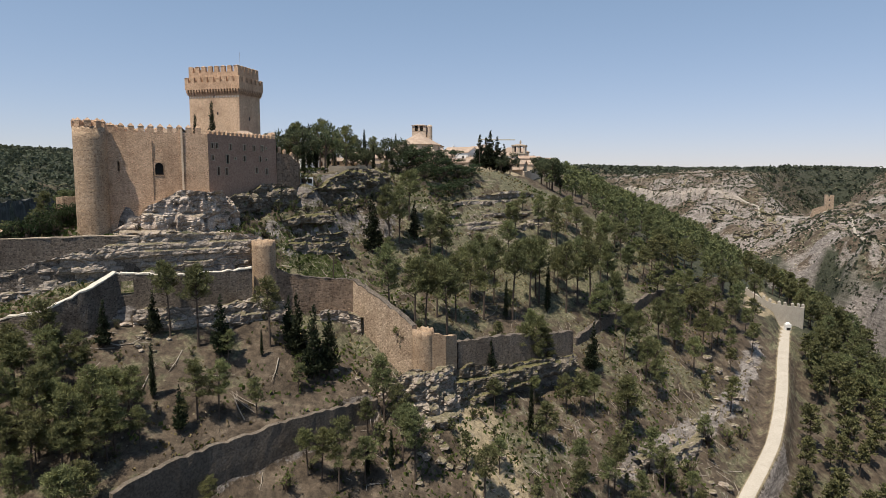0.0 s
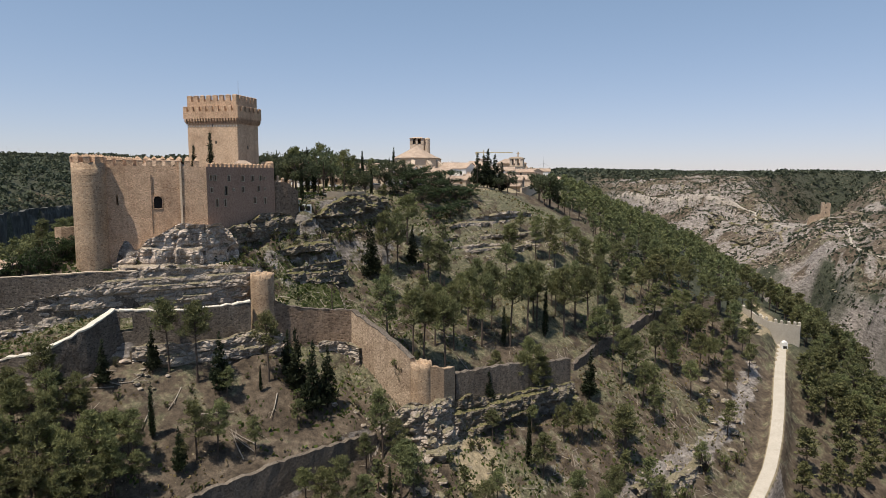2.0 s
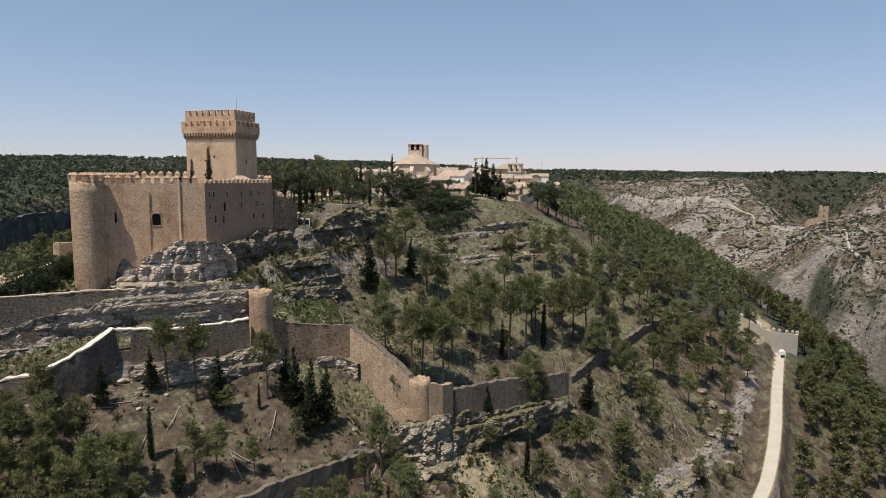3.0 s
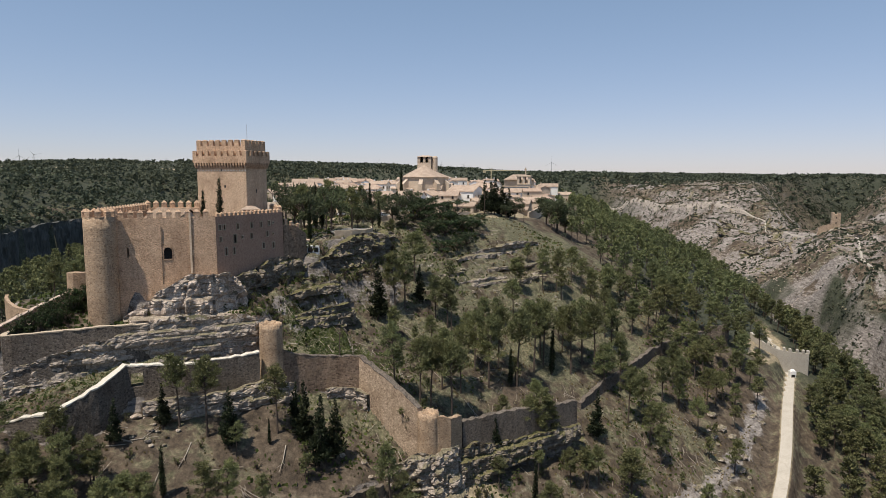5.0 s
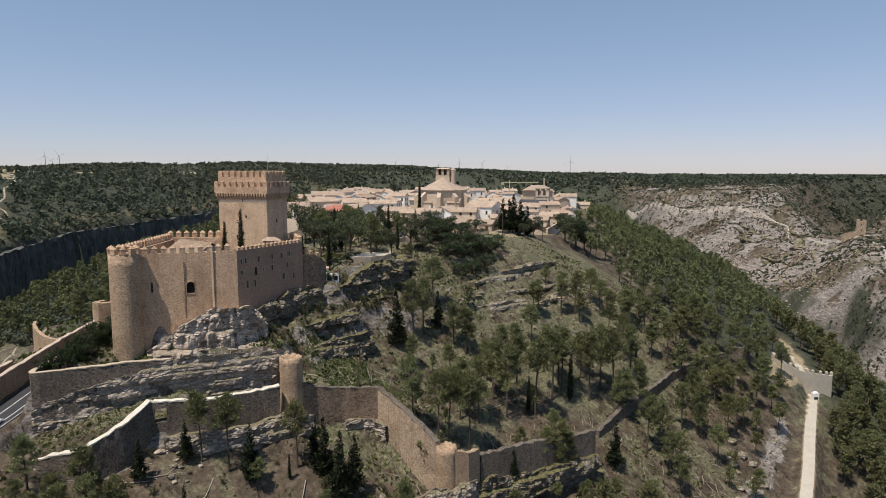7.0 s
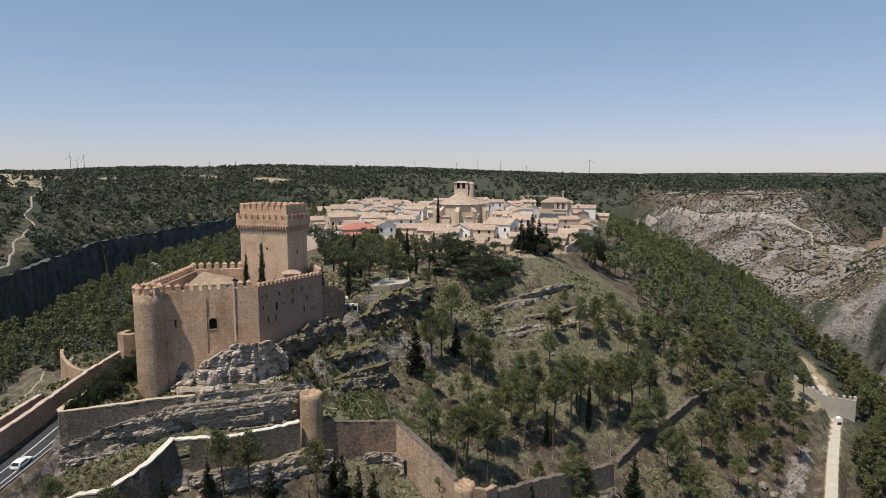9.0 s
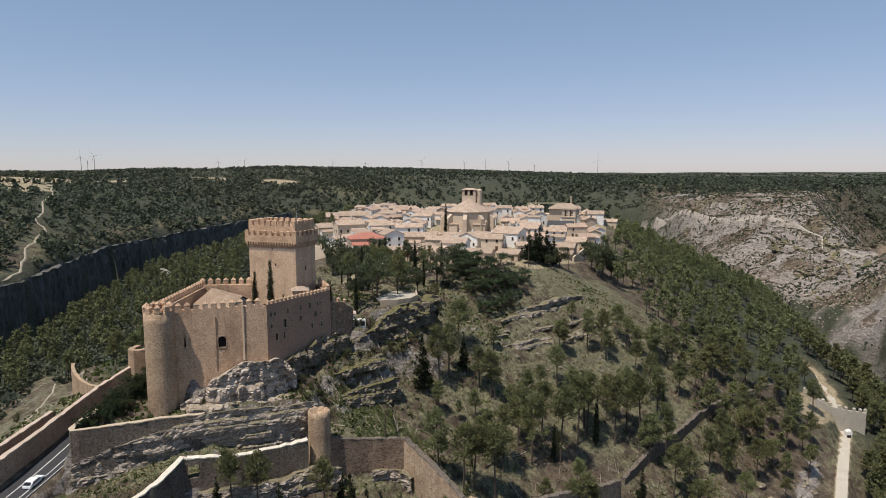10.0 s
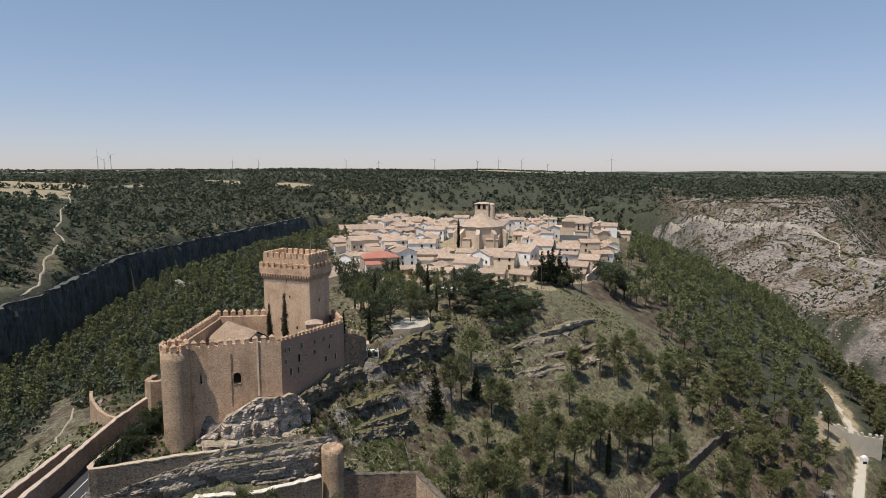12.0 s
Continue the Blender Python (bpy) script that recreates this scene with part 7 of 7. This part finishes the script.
pine_wood("pine_wood", "dense olive-green pine wood on the sunny flank", [(x, y, wood_rnd.uniform(6.5, 12.5)) for x, y in flank_spots if (x, y) not in taken_spots], 14, 420, 0.042)
pine_wood("pine_wood", "pine wood below the gravel track", [(x, y, wood_rnd.uniform(8.5, 13.5)) for x, y in below_track + gate_trees], 17, 900, 0.034)
pine_wood("pine_wood", "dense dark pine wood on the western flank", [(x, y, wood_rnd.uniform(6.0, 10.5)) for x, y in west_spots], 16, 300)
for x, y in spaced(260, 20, 90, 120, 215, lambda x, y: 0.3 * off_track(x, y) * (to_line(x, y, WALL_FAR)[0] > 8), 10.5, 44):
    plant("pine_tree", x, y, TREE_RND.uniform(6, 11), meshes=LIGHT_PINES)
young = spaced(420, -12, 100, 112, 222, lambda x, y: off_track(x, y) * (0.1 + 0.25 * sstep(150, 130, y)) * (in_ring(x, y, CASTLE_ROCK) < -3) * (1 - sstep(22, 14, np.hypot(x - 22, y - 210))) * (to_line(x, y, WALL_EAST)[0] > 4) * (to_line(x, y, WALL_FAR)[0] > 8), 5.5, 46)
pine_wood("young_pines", "scattered young pines on the open slope", [(x, y, wood_rnd.uniform(3.5, 8)) for x, y in young], 15)
for x, y in spaced(420, -62, 92, 84, 225, lambda x, y: off_track(x, y) * 0.6 * (in_ring(x, y, CASTLE_ROCK) < -2), 4.0, 45):
    plant("shrub", x, y, TREE_RND.uniform(0.8, 2.2))


# ---- ground litter: tufts, stones, twigs ----
def litter(name, label, cat, n, x0, x1, y0, y1, keep, seed, size, blades, mat, flat=False):
    rng = np.random.default_rng(seed)
    x, y = rng.uniform(x0, x1, n), rng.uniform(y0, y1, n)
    ok = rng.random(n) < keep(x, y)
    x, y = np.repeat(x[ok], blades), np.repeat(y[ok], blades)
    m = len(x)
    s = rng.uniform(size[0], size[1], m)
    x, y = x + rng.normal(0, 1, m) * s * 0.6, y + rng.normal(0, 1, m) * s * 0.6
    z = ground(x, y)
    a = rng.uniform(0, 6.3, m)
    t = np.stack([np.cos(a), np.sin(a), np.zeros(m)], 1)
    c = np.stack([x, y, z], 1)
    up = np.stack([rng.normal(0, 0.35, m), rng.normal(0, 0.35, m), np.ones(m)], 1)
    if flat:
        b = np.stack([-np.sin(a), np.cos(a), np.zeros(m)], 1)
        s = s[:, None]
        v = np.stack([c + t * s - [0, 0, 0.1], c + b * s * 0.8 - [0, 0, 0.1], c - t * s - [0, 0, 0.1], c - b * s * 0.7 - [0, 0, 0.1], c + up * s * 0.55], 1).reshape(-1, 3)
        tri = np.array([(0, 1, 4), (1, 2, 4), (2, 3, 4), (3, 0, 4)])
        faces = (np.arange(m)[:, None, None] * 5 + tri).reshape(-1, 3)
    else:
        s = s[:, None]
        v = np.stack([c - t * s * 0.6, c + t * s * 0.6, c + up * s + t * s * 0.45, c + up * s - t * s * 0.45], 1).reshape(-1, 3)
        faces = np.arange(m * 4).reshape(-1, 4)
    me = bpy.data.meshes.new(name)
    me.vertices.add(len(v))
    me.vertices.foreach_set("co", v.astype(np.float32).ravel())
    k = faces.shape[1]
    me.loops.add(faces.size)
    me.loops.foreach_set("vertex_index", faces.ravel().astype(np.int32))
    me.polygons.add(len(faces))
    me.polygons.foreach_set("loop_start", np.arange(0, faces.size, k, dtype=np.int32))
    me.update()
    me.materials.append(mat)
    return tagged(new(name, me), label, cat, kind="stuff")


def twigs(n, x0, x1, y0, y1, keep, seed):
    """Thin bleached sticks lying on the slope, each a three-sided bar."""
    rng = np.random.default_rng(seed)
    x, y = rng.uniform(x0, x1, n), rng.uniform(y0, y1, n)
    ok = rng.random(n) < keep(x, y)
    x, y = x[ok], y[ok]
    m = len(x)
    a, half, r = rng.uniform(0, 6.3, m), rng.uniform(0.4, 1.7, m), rng.uniform(0.03, 0.07, m)
    dx, dy = np.cos(a) * half, np.sin(a) * half
    ends = [np.stack([x + k * dx, y + k * dy, ground(x + k * dx, y + k * dy) + 0.06 + 0.25 * rng.random(m)], 1) for k in (-1, 1)]
    side = np.stack([-np.sin(a) * r, np.cos(a) * r, 0 * a], 1)
    up = np.stack([0 * a, 0 * a, r * 1.6], 1)
    v = np.stack([e + q for e in ends for q in (side, -side, up)], 1).reshape(-1, 3)
    quads_ = np.array([(0, 1, 4, 3), (1, 2, 5, 4), (2, 0, 3, 5)])
    faces = (np.arange(m)[:, None, None] * 6 + quads_).reshape(-1, 4)
    return tagged(new("dead_branches", mesh_of("dead_branches", v.tolist(), faces.tolist(), [BLEACHED])), "bleached dead branches strewn over the slope", "branches", kind="stuff")


DRY = foliage("dry grass", (0.13, 0.105, 0.05), (0.27, 0.22, 0.115), 0.1)
near = lambda x, y: off_track(x, y) * (to_line(x, y, APPROACH)[0] > 6)
litter("dry_grass", "tufts of dry yellow grass on the slope", "grass", 16000, -95, 95, 82, 240, lambda x, y: near(x, y) * np.clip(0.5 + 0.8 * fbm(x, y, 14, 2, 91), 0, 1), 51, (0.18, 0.5), 2, DRY)
litter("green_tufts", "low green weeds and grass tufts", "grass", 26000, -110, 90, 95, 240, lambda x, y: near(x, y) * np.clip(0.35 + 0.9 * fbm(x, y, 18, 2, 92), 0, 1), 52, (0.2, 0.65), 2, SHRUB)
litter("loose_stones", "loose pale stones strewn over the slope", "stones", 9000, -95, 95, 82, 225, lambda x, y: near(x, y) * np.clip(0.35 + 1.1 * fbm(x, y, 16, 2, 93), 0, 1), 53, (0.12, 0.38), 1, ROCK, True)
twigs(5200, -70, 90, 84, 222, lambda x, y: near(x, y) * np.clip(0.2 + 1.2 * fbm(x, y, 13, 2, 96), 0, 1), 56)
litter("upland_scrub", "low dark scrub dotted over the rocky far slope", "scrub", 48000, 205, 700, 240, 1100, lambda x, y: (river(x, y) < -6) * np.clip(0.6 + 0.8 * fbm(x, y, 60, 2, 94), 0, 1), 54, (0.5, 1.3), 5, WOODS)
litter("gorge_blocks", "broken pinkish limestone blocks on the gorge side", "stones", 7000, 215, 320, 400, 640, lambda x, y: (river(x, y) < -8) * (to_line(x, y, FAR_ROAD)[0] > 3) * np.clip(0.35 + 0.9 * fbm(x, y, 22, 2, 97), 0, 1), 57, (0.4, 1.2), 1, surface("broken pinkish limestone", (0.12, 0.096, 0.082), (0.37, 0.31, 0.265), 5, 0.6, 0.95, 1.0, 0.2), True)
LAWN = foliage("fresh green grass", (0.105, 0.125, 0.044), (0.17, 0.19, 0.078), 0.1)
litter("lawn_grass", "fresh green grass behind the lower walls", "grass", 9000, -40, -12, 137, 154, lambda x, y: sstep(7.5, 4, np.hypot((x + 26) * 0.5, y - 144)) * (to_line(x, y, WALL_MID)[0] > 1.2), 58, (0.1, 0.24), 3, LAWN)
litter("lawn_grass", "green grass in the walled yard", "grass", 9000, -86, -54, 102, 124, lambda x, y: 0.45 * (in_ring(x, y, YARD) > 0.8), 59, (0.08, 0.2), 3, LAWN)
litter("upland_stones", "pale rock ledges dotted over the far slope", "stones", 18000, 215, 700, 300, 1100, lambda x, y: (river(x, y) < -26) * np.clip(0.4 + 0.9 * fbm(x, y, 40, 2, 95), 0, 1), 55, (0.6, 1.7), 1, ROCK, True)


# ---- the approach road, its walls, a car and small fittings ----
def ribbon(name, pts, w0, w1, lift, mat, parent=None, label="", step=2.0, cat="", kind=""):
    P = []
    for a, b in zip(pts, pts[1:]):
        n = max(1, round(math.hypot(b[0] - a[0], b[1] - a[1]) / step))
        P += [[a[k] + (b[k] - a[k]) * i / n for k in range(3)] for i in range(n)]
    P = np.array(P + [list(pts[-1])])
    for _ in range(4):
        P[1:-1] = (P[:-2] + P[1:-1] * 2 + P[2:]) / 4
    d = np.gradient(P[:, :2], axis=0)
    d /= np.linalg.norm(d, axis=1)[:, None]
    nrm = np.stack([-d[:, 1], d[:, 0]], 1)
    verts, faces = [], []
    for p, q in zip(P, nrm):
        verts += [(p[0] + q[0] * w, p[1] + q[1] * w, p[2] + dz) for w, dz in ((w0, lift), (w1, lift), (w1, lift - 0.35), (w0, lift - 0.35))]
    for i in range(len(P) - 1):
        a, b = i * 4, i * 4 + 4
        faces += [(a, b, b + 1, a + 1), (a + 1, b + 1, b + 2, a + 2), (a + 3, b + 3, b, a)]
    ob = new(name, mesh_of(name, verts, faces, [mat]))
    if parent is not None:
        ob.parent = parent
    return tagged(ob, label, cat, kind=kind)


road = ribbon("road", APPROACH, 3.3, -3.3, 0.16, ASPHALT, None, "dark asphalt road climbing to the castle", cat="road", kind="structure")
ribbon("lane_line", APPROACH, 0.75, 0.60, 0.18, LINE, road, "white road line")
ribbon("lane_line", APPROACH, -1.75, -1.90, 0.18, LINE, road, "white road line")
ribbon("lane_line", APPROACH, -2.95, -3.05, 0.18, LINE, road, "white road line")
track = ribbon("track", TRACK, 1.55, -1.55, 0.10, DUST, None, "pale dusty gravel track", cat="track", kind="structure")
parapet = thing("road_parapet", "stepped ochre stone parapet along the road", "wall", group="road walls")
_, crest = rubble_wall("wall", [(-99, 60, 40.0), (-94, 90, 42.8), (-92.6, 106, 44.6), (-92.8, 118, 45.6), (-93.2, 128, 46.6), (-92.6, 138, 48.2), (-89.2, 146, 50.6)], 0.9, STONE_ROAD, parapet, 0.05, 61)
capping(crest, 1.0, COPING, parapet, 0.22, "pale worn coping")
outer = thing("road_parapet", "lower outer stone wall on the slope side of the road", "wall", group="road walls")
_, crest = rubble_wall("wall", [(-102.7, 70, 40.6), (-98.4, 92, 42.8), (-97.0, 106, 44.3), (-97.2, 118, 45.1), (-97, 128, 46.1)], 0.8, STONE_ROAD, outer, 0.05, 62)
capping(crest, 0.9, COPING, outer, 0.18, "pale worn coping")
apron = thing("curved_wall", "curved ochre wall round a small terrace", "wall")
_, crest = rubble_wall("wall", [(-94.0, 140.6, 47.4), (-98, 142.8, 47.1), (-102, 145.8, 47.0), (-107, 150.6, 47.2), (-110, 154.0, 47.5), (-111.6, 156.5, 47.8)], 0.8, STONE_WARM, apron, 0.04, 63, foot=5)
# white hatchback on the road
car_at = Matrix.Translation((-86.7, 108.5, 39.55)) @ Matrix.Rotation(radians(92), 4, "Z") @ Matrix.Rotation(radians(-6), 4, "Y")
car = thing("car", "white compact car driving up the road", "car", car_at)
bm = bmesh.new()
prof = [(-2.05, 0.35), (2.0, 0.35), (2.1, 0.6), (1.95, 0.85), (1.0, 0.98), (0.35, 1.42), (-1.3, 1.46), (-1.95, 1.0), (-2.1, 0.7)]
L, R = [bm.verts.new((x, -0.86, z)) for x, z in prof], [bm.verts.new((x, 0.86, z)) for x, z in prof]
bm.faces.new(L)
bm.faces.new(R[::-1])
for i in range(len(prof)):
    j = (i + 1) % len(prof)
    bm.faces.new((L[j], L[i], R[i], R[j]))
bmesh.ops.recalc_face_normals(bm, faces=bm.faces)
bmesh.ops.bevel(bm, geom=bm.edges[:], offset=0.09, segments=2, affect="EDGES")
body = part("body", bm, WHITE_PAINT, car)
for name, quad in (("windscreen", [(0.95, -0.72, 1.03), (0.95, 0.72, 1.03), (0.42, 0.64, 1.41), (0.42, -0.64, 1.41)]), ("rear_window", [(-1.92, 0.7, 1.06), (-1.92, -0.7, 1.06), (-1.42, -0.62, 1.43), (-1.42, 0.62, 1.43)]),
                   ("side_window", [(0.75, -0.88, 1.0), (-1.6, -0.88, 1.02), (-1.25, -0.8, 1.38), (0.3, -0.8, 1.36)]), ("side_window", [(-1.6, 0.88, 1.02), (0.75, 0.88, 1.0), (0.3, 0.8, 1.36), (-1.25, 0.8, 1.38)])):
    bm = bmesh.new()
    mid = Vector((0, 0, 1.1))
    vs = [Vector(p) for p in quad]
    n = (vs[1] - vs[0]).cross(vs[2] - vs[0]).normalized()
    if n.dot(sum(vs, Vector()) / 4 - mid) < 0:
        n = -n
    a, b = [bm.verts.new(v + n * 0.03) for v in vs], [bm.verts.new(v - n * 0.03) for v in vs]
    bm.faces.new(a)
    bm.faces.new(b[::-1])
    for i in range(4):
        bm.faces.new((a[i], b[i], b[(i + 1) % 4], a[(i + 1) % 4]))
    bmesh.ops.recalc_face_normals(bm, faces=bm.faces)
    part(name, bm, GLASS_DARK, body, "dark glass")
for x, y in ((1.3, -0.8), (1.3, 0.8), (-1.3, -0.8), (-1.3, 0.8)):
    bm = bmesh.new()
    bmesh.ops.create_cone(bm, segments=16, radius1=0.32, radius2=0.32, depth=0.22, cap_ends=True, matrix=Matrix.Translation((x, y, 0.32)) @ Matrix.Rotation(radians(90), 4, "X"))
    part("wheel", bm, RUBBER, car)
# service shed and white plant beside the castle
shed = thing("service_shed", "small pale service shed beside the castle", "shed", Matrix.Translation((-38.0, 163.4, gz(-38.0, 163.4))) @ Matrix.Rotation(radians(15), 4, "Z"))
bm = bmesh.new()
box(bm, -1.6, 1.6, -1.5, 1.5, -1.5, 3.0)
part("wall", bm, WHITEWASH, shed)
bm = bmesh.new()
box(bm, -1.9, 1.9, -1.8, 1.8, 3.0, 3.25)
part("roof", bm, ROOF, shed)
unit = thing("cooling_unit", "white boxed cooling unit with dark grilles", "machine", Matrix.Translation((-34.9, 161.9, gz(-34.9, 161.9) + 0.3)) @ Matrix.Rotation(radians(15), 4, "Z"))
bm = bmesh.new()
box(bm, -1.6, 1.6, -0.9, 0.9, -0.6, 1.9)
part("casing", bm, WHITE_PAINT, unit)
for x in (-0.8, 0.8):
    bm = bmesh.new()
    box(bm, x - 0.55, x + 0.55, -0.94, -0.85, 0.3, 1.5)
    part("grille", bm, DARK, unit)
# wooden poles
for x, y, h in ((-24.6, 140.5, 5.5), (30, 250, 8), (13.5, 236, 9), (-79, 140.5, 4)):
    pole = thing("pole", "plain wooden pole standing in the grass", "pole", Matrix.Translation((x, y, gz(x, y))))
    bm = bmesh.new()
    limb(bm, (0, 0, -0.5), (0, 0, h), 0.13, 0.09)
    part("shaft", bm, BARK, pole)
    bm = bmesh.new()
    box(bm, -0.5, 0.5, -0.06, 0.06, h - 0.5, h - 0.38)
    part("crossarm", bm, BARK, pole)
# parked cars and bins by the village square
for i, (x, y, r) in enumerate(((-22.5, 226, 20), (-19, 228, 24), (-40, 236, 70))):
    c = copy_thing(car, Matrix.Translation((x, y, gz(x, y) + 0.05)) @ Matrix.Rotation(radians(r), 4, "Z"))
    c["label"] = "white parked car at the village square"
for x, y, mat, lab in ((-12.5, 236, surface("yellow plastic", (0.5, 0.36, 0.04), (0.58, 0.42, 0.06), 1, 0.2, 0.5), "yellow recycling bin"), (-9.5, 236.5, surface("blue plastic", (0.05, 0.13, 0.35), (0.07, 0.17, 0.42), 1, 0.2, 0.5), "blue recycling bin"), (-7.4, 236.8, surface("blue plastic bin", (0.05, 0.13, 0.35), (0.07, 0.17, 0.42), 1, 0.2, 0.5), "blue recycling bin")):
    b = thing("recycling_bin", lab + " by the village square", "bin", Matrix.Translation((x, y, gz(x, y))))
    bm = bmesh.new()
    box(bm, -0.9, 0.9, -0.8, 0.8, -0.3, 1.6)
    bmesh.ops.bevel(bm, geom=[e for e in bm.edges], offset=0.12, segments=1, affect="EDGES")
    part("body", bm, mat, b)
# fallen bleached trunks
log_rnd = random.Random(77)
LOG_BM = bmesh.new()
limb(LOG_BM, (-3, 0, 0), (0, 0.15, 0.05), 0.11, 0.085)
limb(LOG_BM, (0, 0.15, 0.05), (3, 0, 0.25), 0.085, 0.035)
limb(LOG_BM, (0.6, 0.1, 0.1), (1.7, 0.8, 0.5), 0.05, 0.02, 4)
limb(LOG_BM, (1.2, 0.1, 0.1), (2.3, -0.6, 0.6), 0.05, 0.02, 4)
LOG = bpy.data.meshes.new("fallen_log")
LOG_BM.to_mesh(LOG)
LOG_BM.free()
LOG.materials.append(BLEACHED)
for cx, cy, rx, ry, n in ((-55, 108, 7, 6, 9), (-36, 112, 6, 5, 7), (14, 122, 6, 6, 8), (-8, 106, 6, 6, 6), (-26, 152, 4, 5, 6), (60, 145, 14, 10, 8), (2, 150, 8, 6, 7), (-30, 100, 9, 6, 5)):
    for _ in range(n):
        x, y, a = cx + log_rnd.uniform(-rx, rx), cy + log_rnd.uniform(-ry, ry), log_rnd.uniform(0, 6.3)
        dx, dy = math.cos(a) * 2, math.sin(a) * 2
        pitch = math.atan2(gz(x + dx, y + dy) - gz(x - dx, y - dy), 4)
        ob = tagged(new("fallen_log", LOG), "bleached fallen trunk lying on the dry slope", "log", "fallen trunks")
        ob.matrix_basis = Matrix.Translation((x, y, gz(x, y) + 0.2)) @ Matrix.Rotation(a, 4, "Z") @ Matrix.Rotation(-pitch, 4, "Y") @ Matrix.Diagonal((log_rnd.uniform(0.5, 1.1),) * 3 + (1,))
# wind turbines on the horizon
for i, (px, dist, h) in enumerate(((180, 3600, 75), (191, 4200, 62), (203, 3500, 78), (416, 4000, 55), (461, 4000, 58), (615, 4400, 55), (672, 4400, 50), (770, 4200, 70), (845, 4500, 50), (882, 4500, 62), (922, 4400, 62), (968, 4500, 50), (1080, 4000, 85))):
    ang = radians(5.7) - math.atan((px - 784) / 1113)
    x, y = -math.sin(ang) * dist, math.cos(ang) * dist
    z = gz(x, y)
    t = thing("wind_turbine", "slim white wind turbine on the horizon", "turbine", Matrix.Translation((x, y, z)), "wind turbines")
    bm = bmesh.new()
    limb(bm, (0, 0, -5), (0, 0, h), 1.7, 1.1, 8)
    part("tower", bm, STEEL, t)
    for k in range(3):
        a = k * 2.094 + i * 0.7
        bm = bmesh.new()
        limb(bm, (0, -2.5, h), (math.sin(a) * h * 0.5, -2.5, h + math.cos(a) * h * 0.5), 0.8, 0.25, 4)
        part("blade", bm, STEEL, t)


# tower crane over the village roofs
crane = thing("tower_crane", "slim yellowish tower crane among the village roofs", "crane", Matrix.Translation((23.7, 352.3, 0)))
crane_top, crane_foot = 82.1, gz(23.7, 352.3)
CRANE_PAINT = surface("faded yellow paint", (0.42, 0.36, 0.22), (0.55, 0.48, 0.32), 2, 0.3, 0.6)
for name, span in (("mast", (-0.25, 0.25, -0.25, 0.25, crane_foot - 1, crane_top)), ("jib", (-4, 16, -0.2, 0.2, crane_top - 1.6, crane_top - 1.15)), ("counterweight", (-4.6, -3, -0.5, 0.5, crane_top - 2.6, crane_top - 1.2))):
    bm = bmesh.new()
    box(bm, *span)
    part(name, bm, CRANE_PAINT, crane)

# paved lookout on the rock spur
lookout = thing("lookout", "pale paved lookout with a low curved parapet", "terrace")
LOOK_EDGE = [(-31.0, 171.8), (-26.5, 173.4), (-23.2, 176.0), (-21.8, 180.5), (-23.0, 187.0)]
bm = bmesh.new()
prism(bm, LOOK_EDGE + [(-30.0, 188.0), (-33.5, 178.0)], 62.0, 62.35)
part("paving", bm, DUST, lookout, "pale dusty paving")
bm = bmesh.new()
prism(bm, [(x * 0.97 - 0.8, y * 0.999 + 0.2) for x, y in LOOK_EDGE] + [(-30.0, 187.6), (-33.0, 178.0)], 55.0, 62.0)
part("rock_base", bm, ROCK_DARK, lookout, "dark natural rock")
_, crest = rubble_wall("parapet", [(x, y, 62.95) for x, y in LOOK_EDGE], 0.45, TRIM, lookout, 0.05, 71, foot=2)
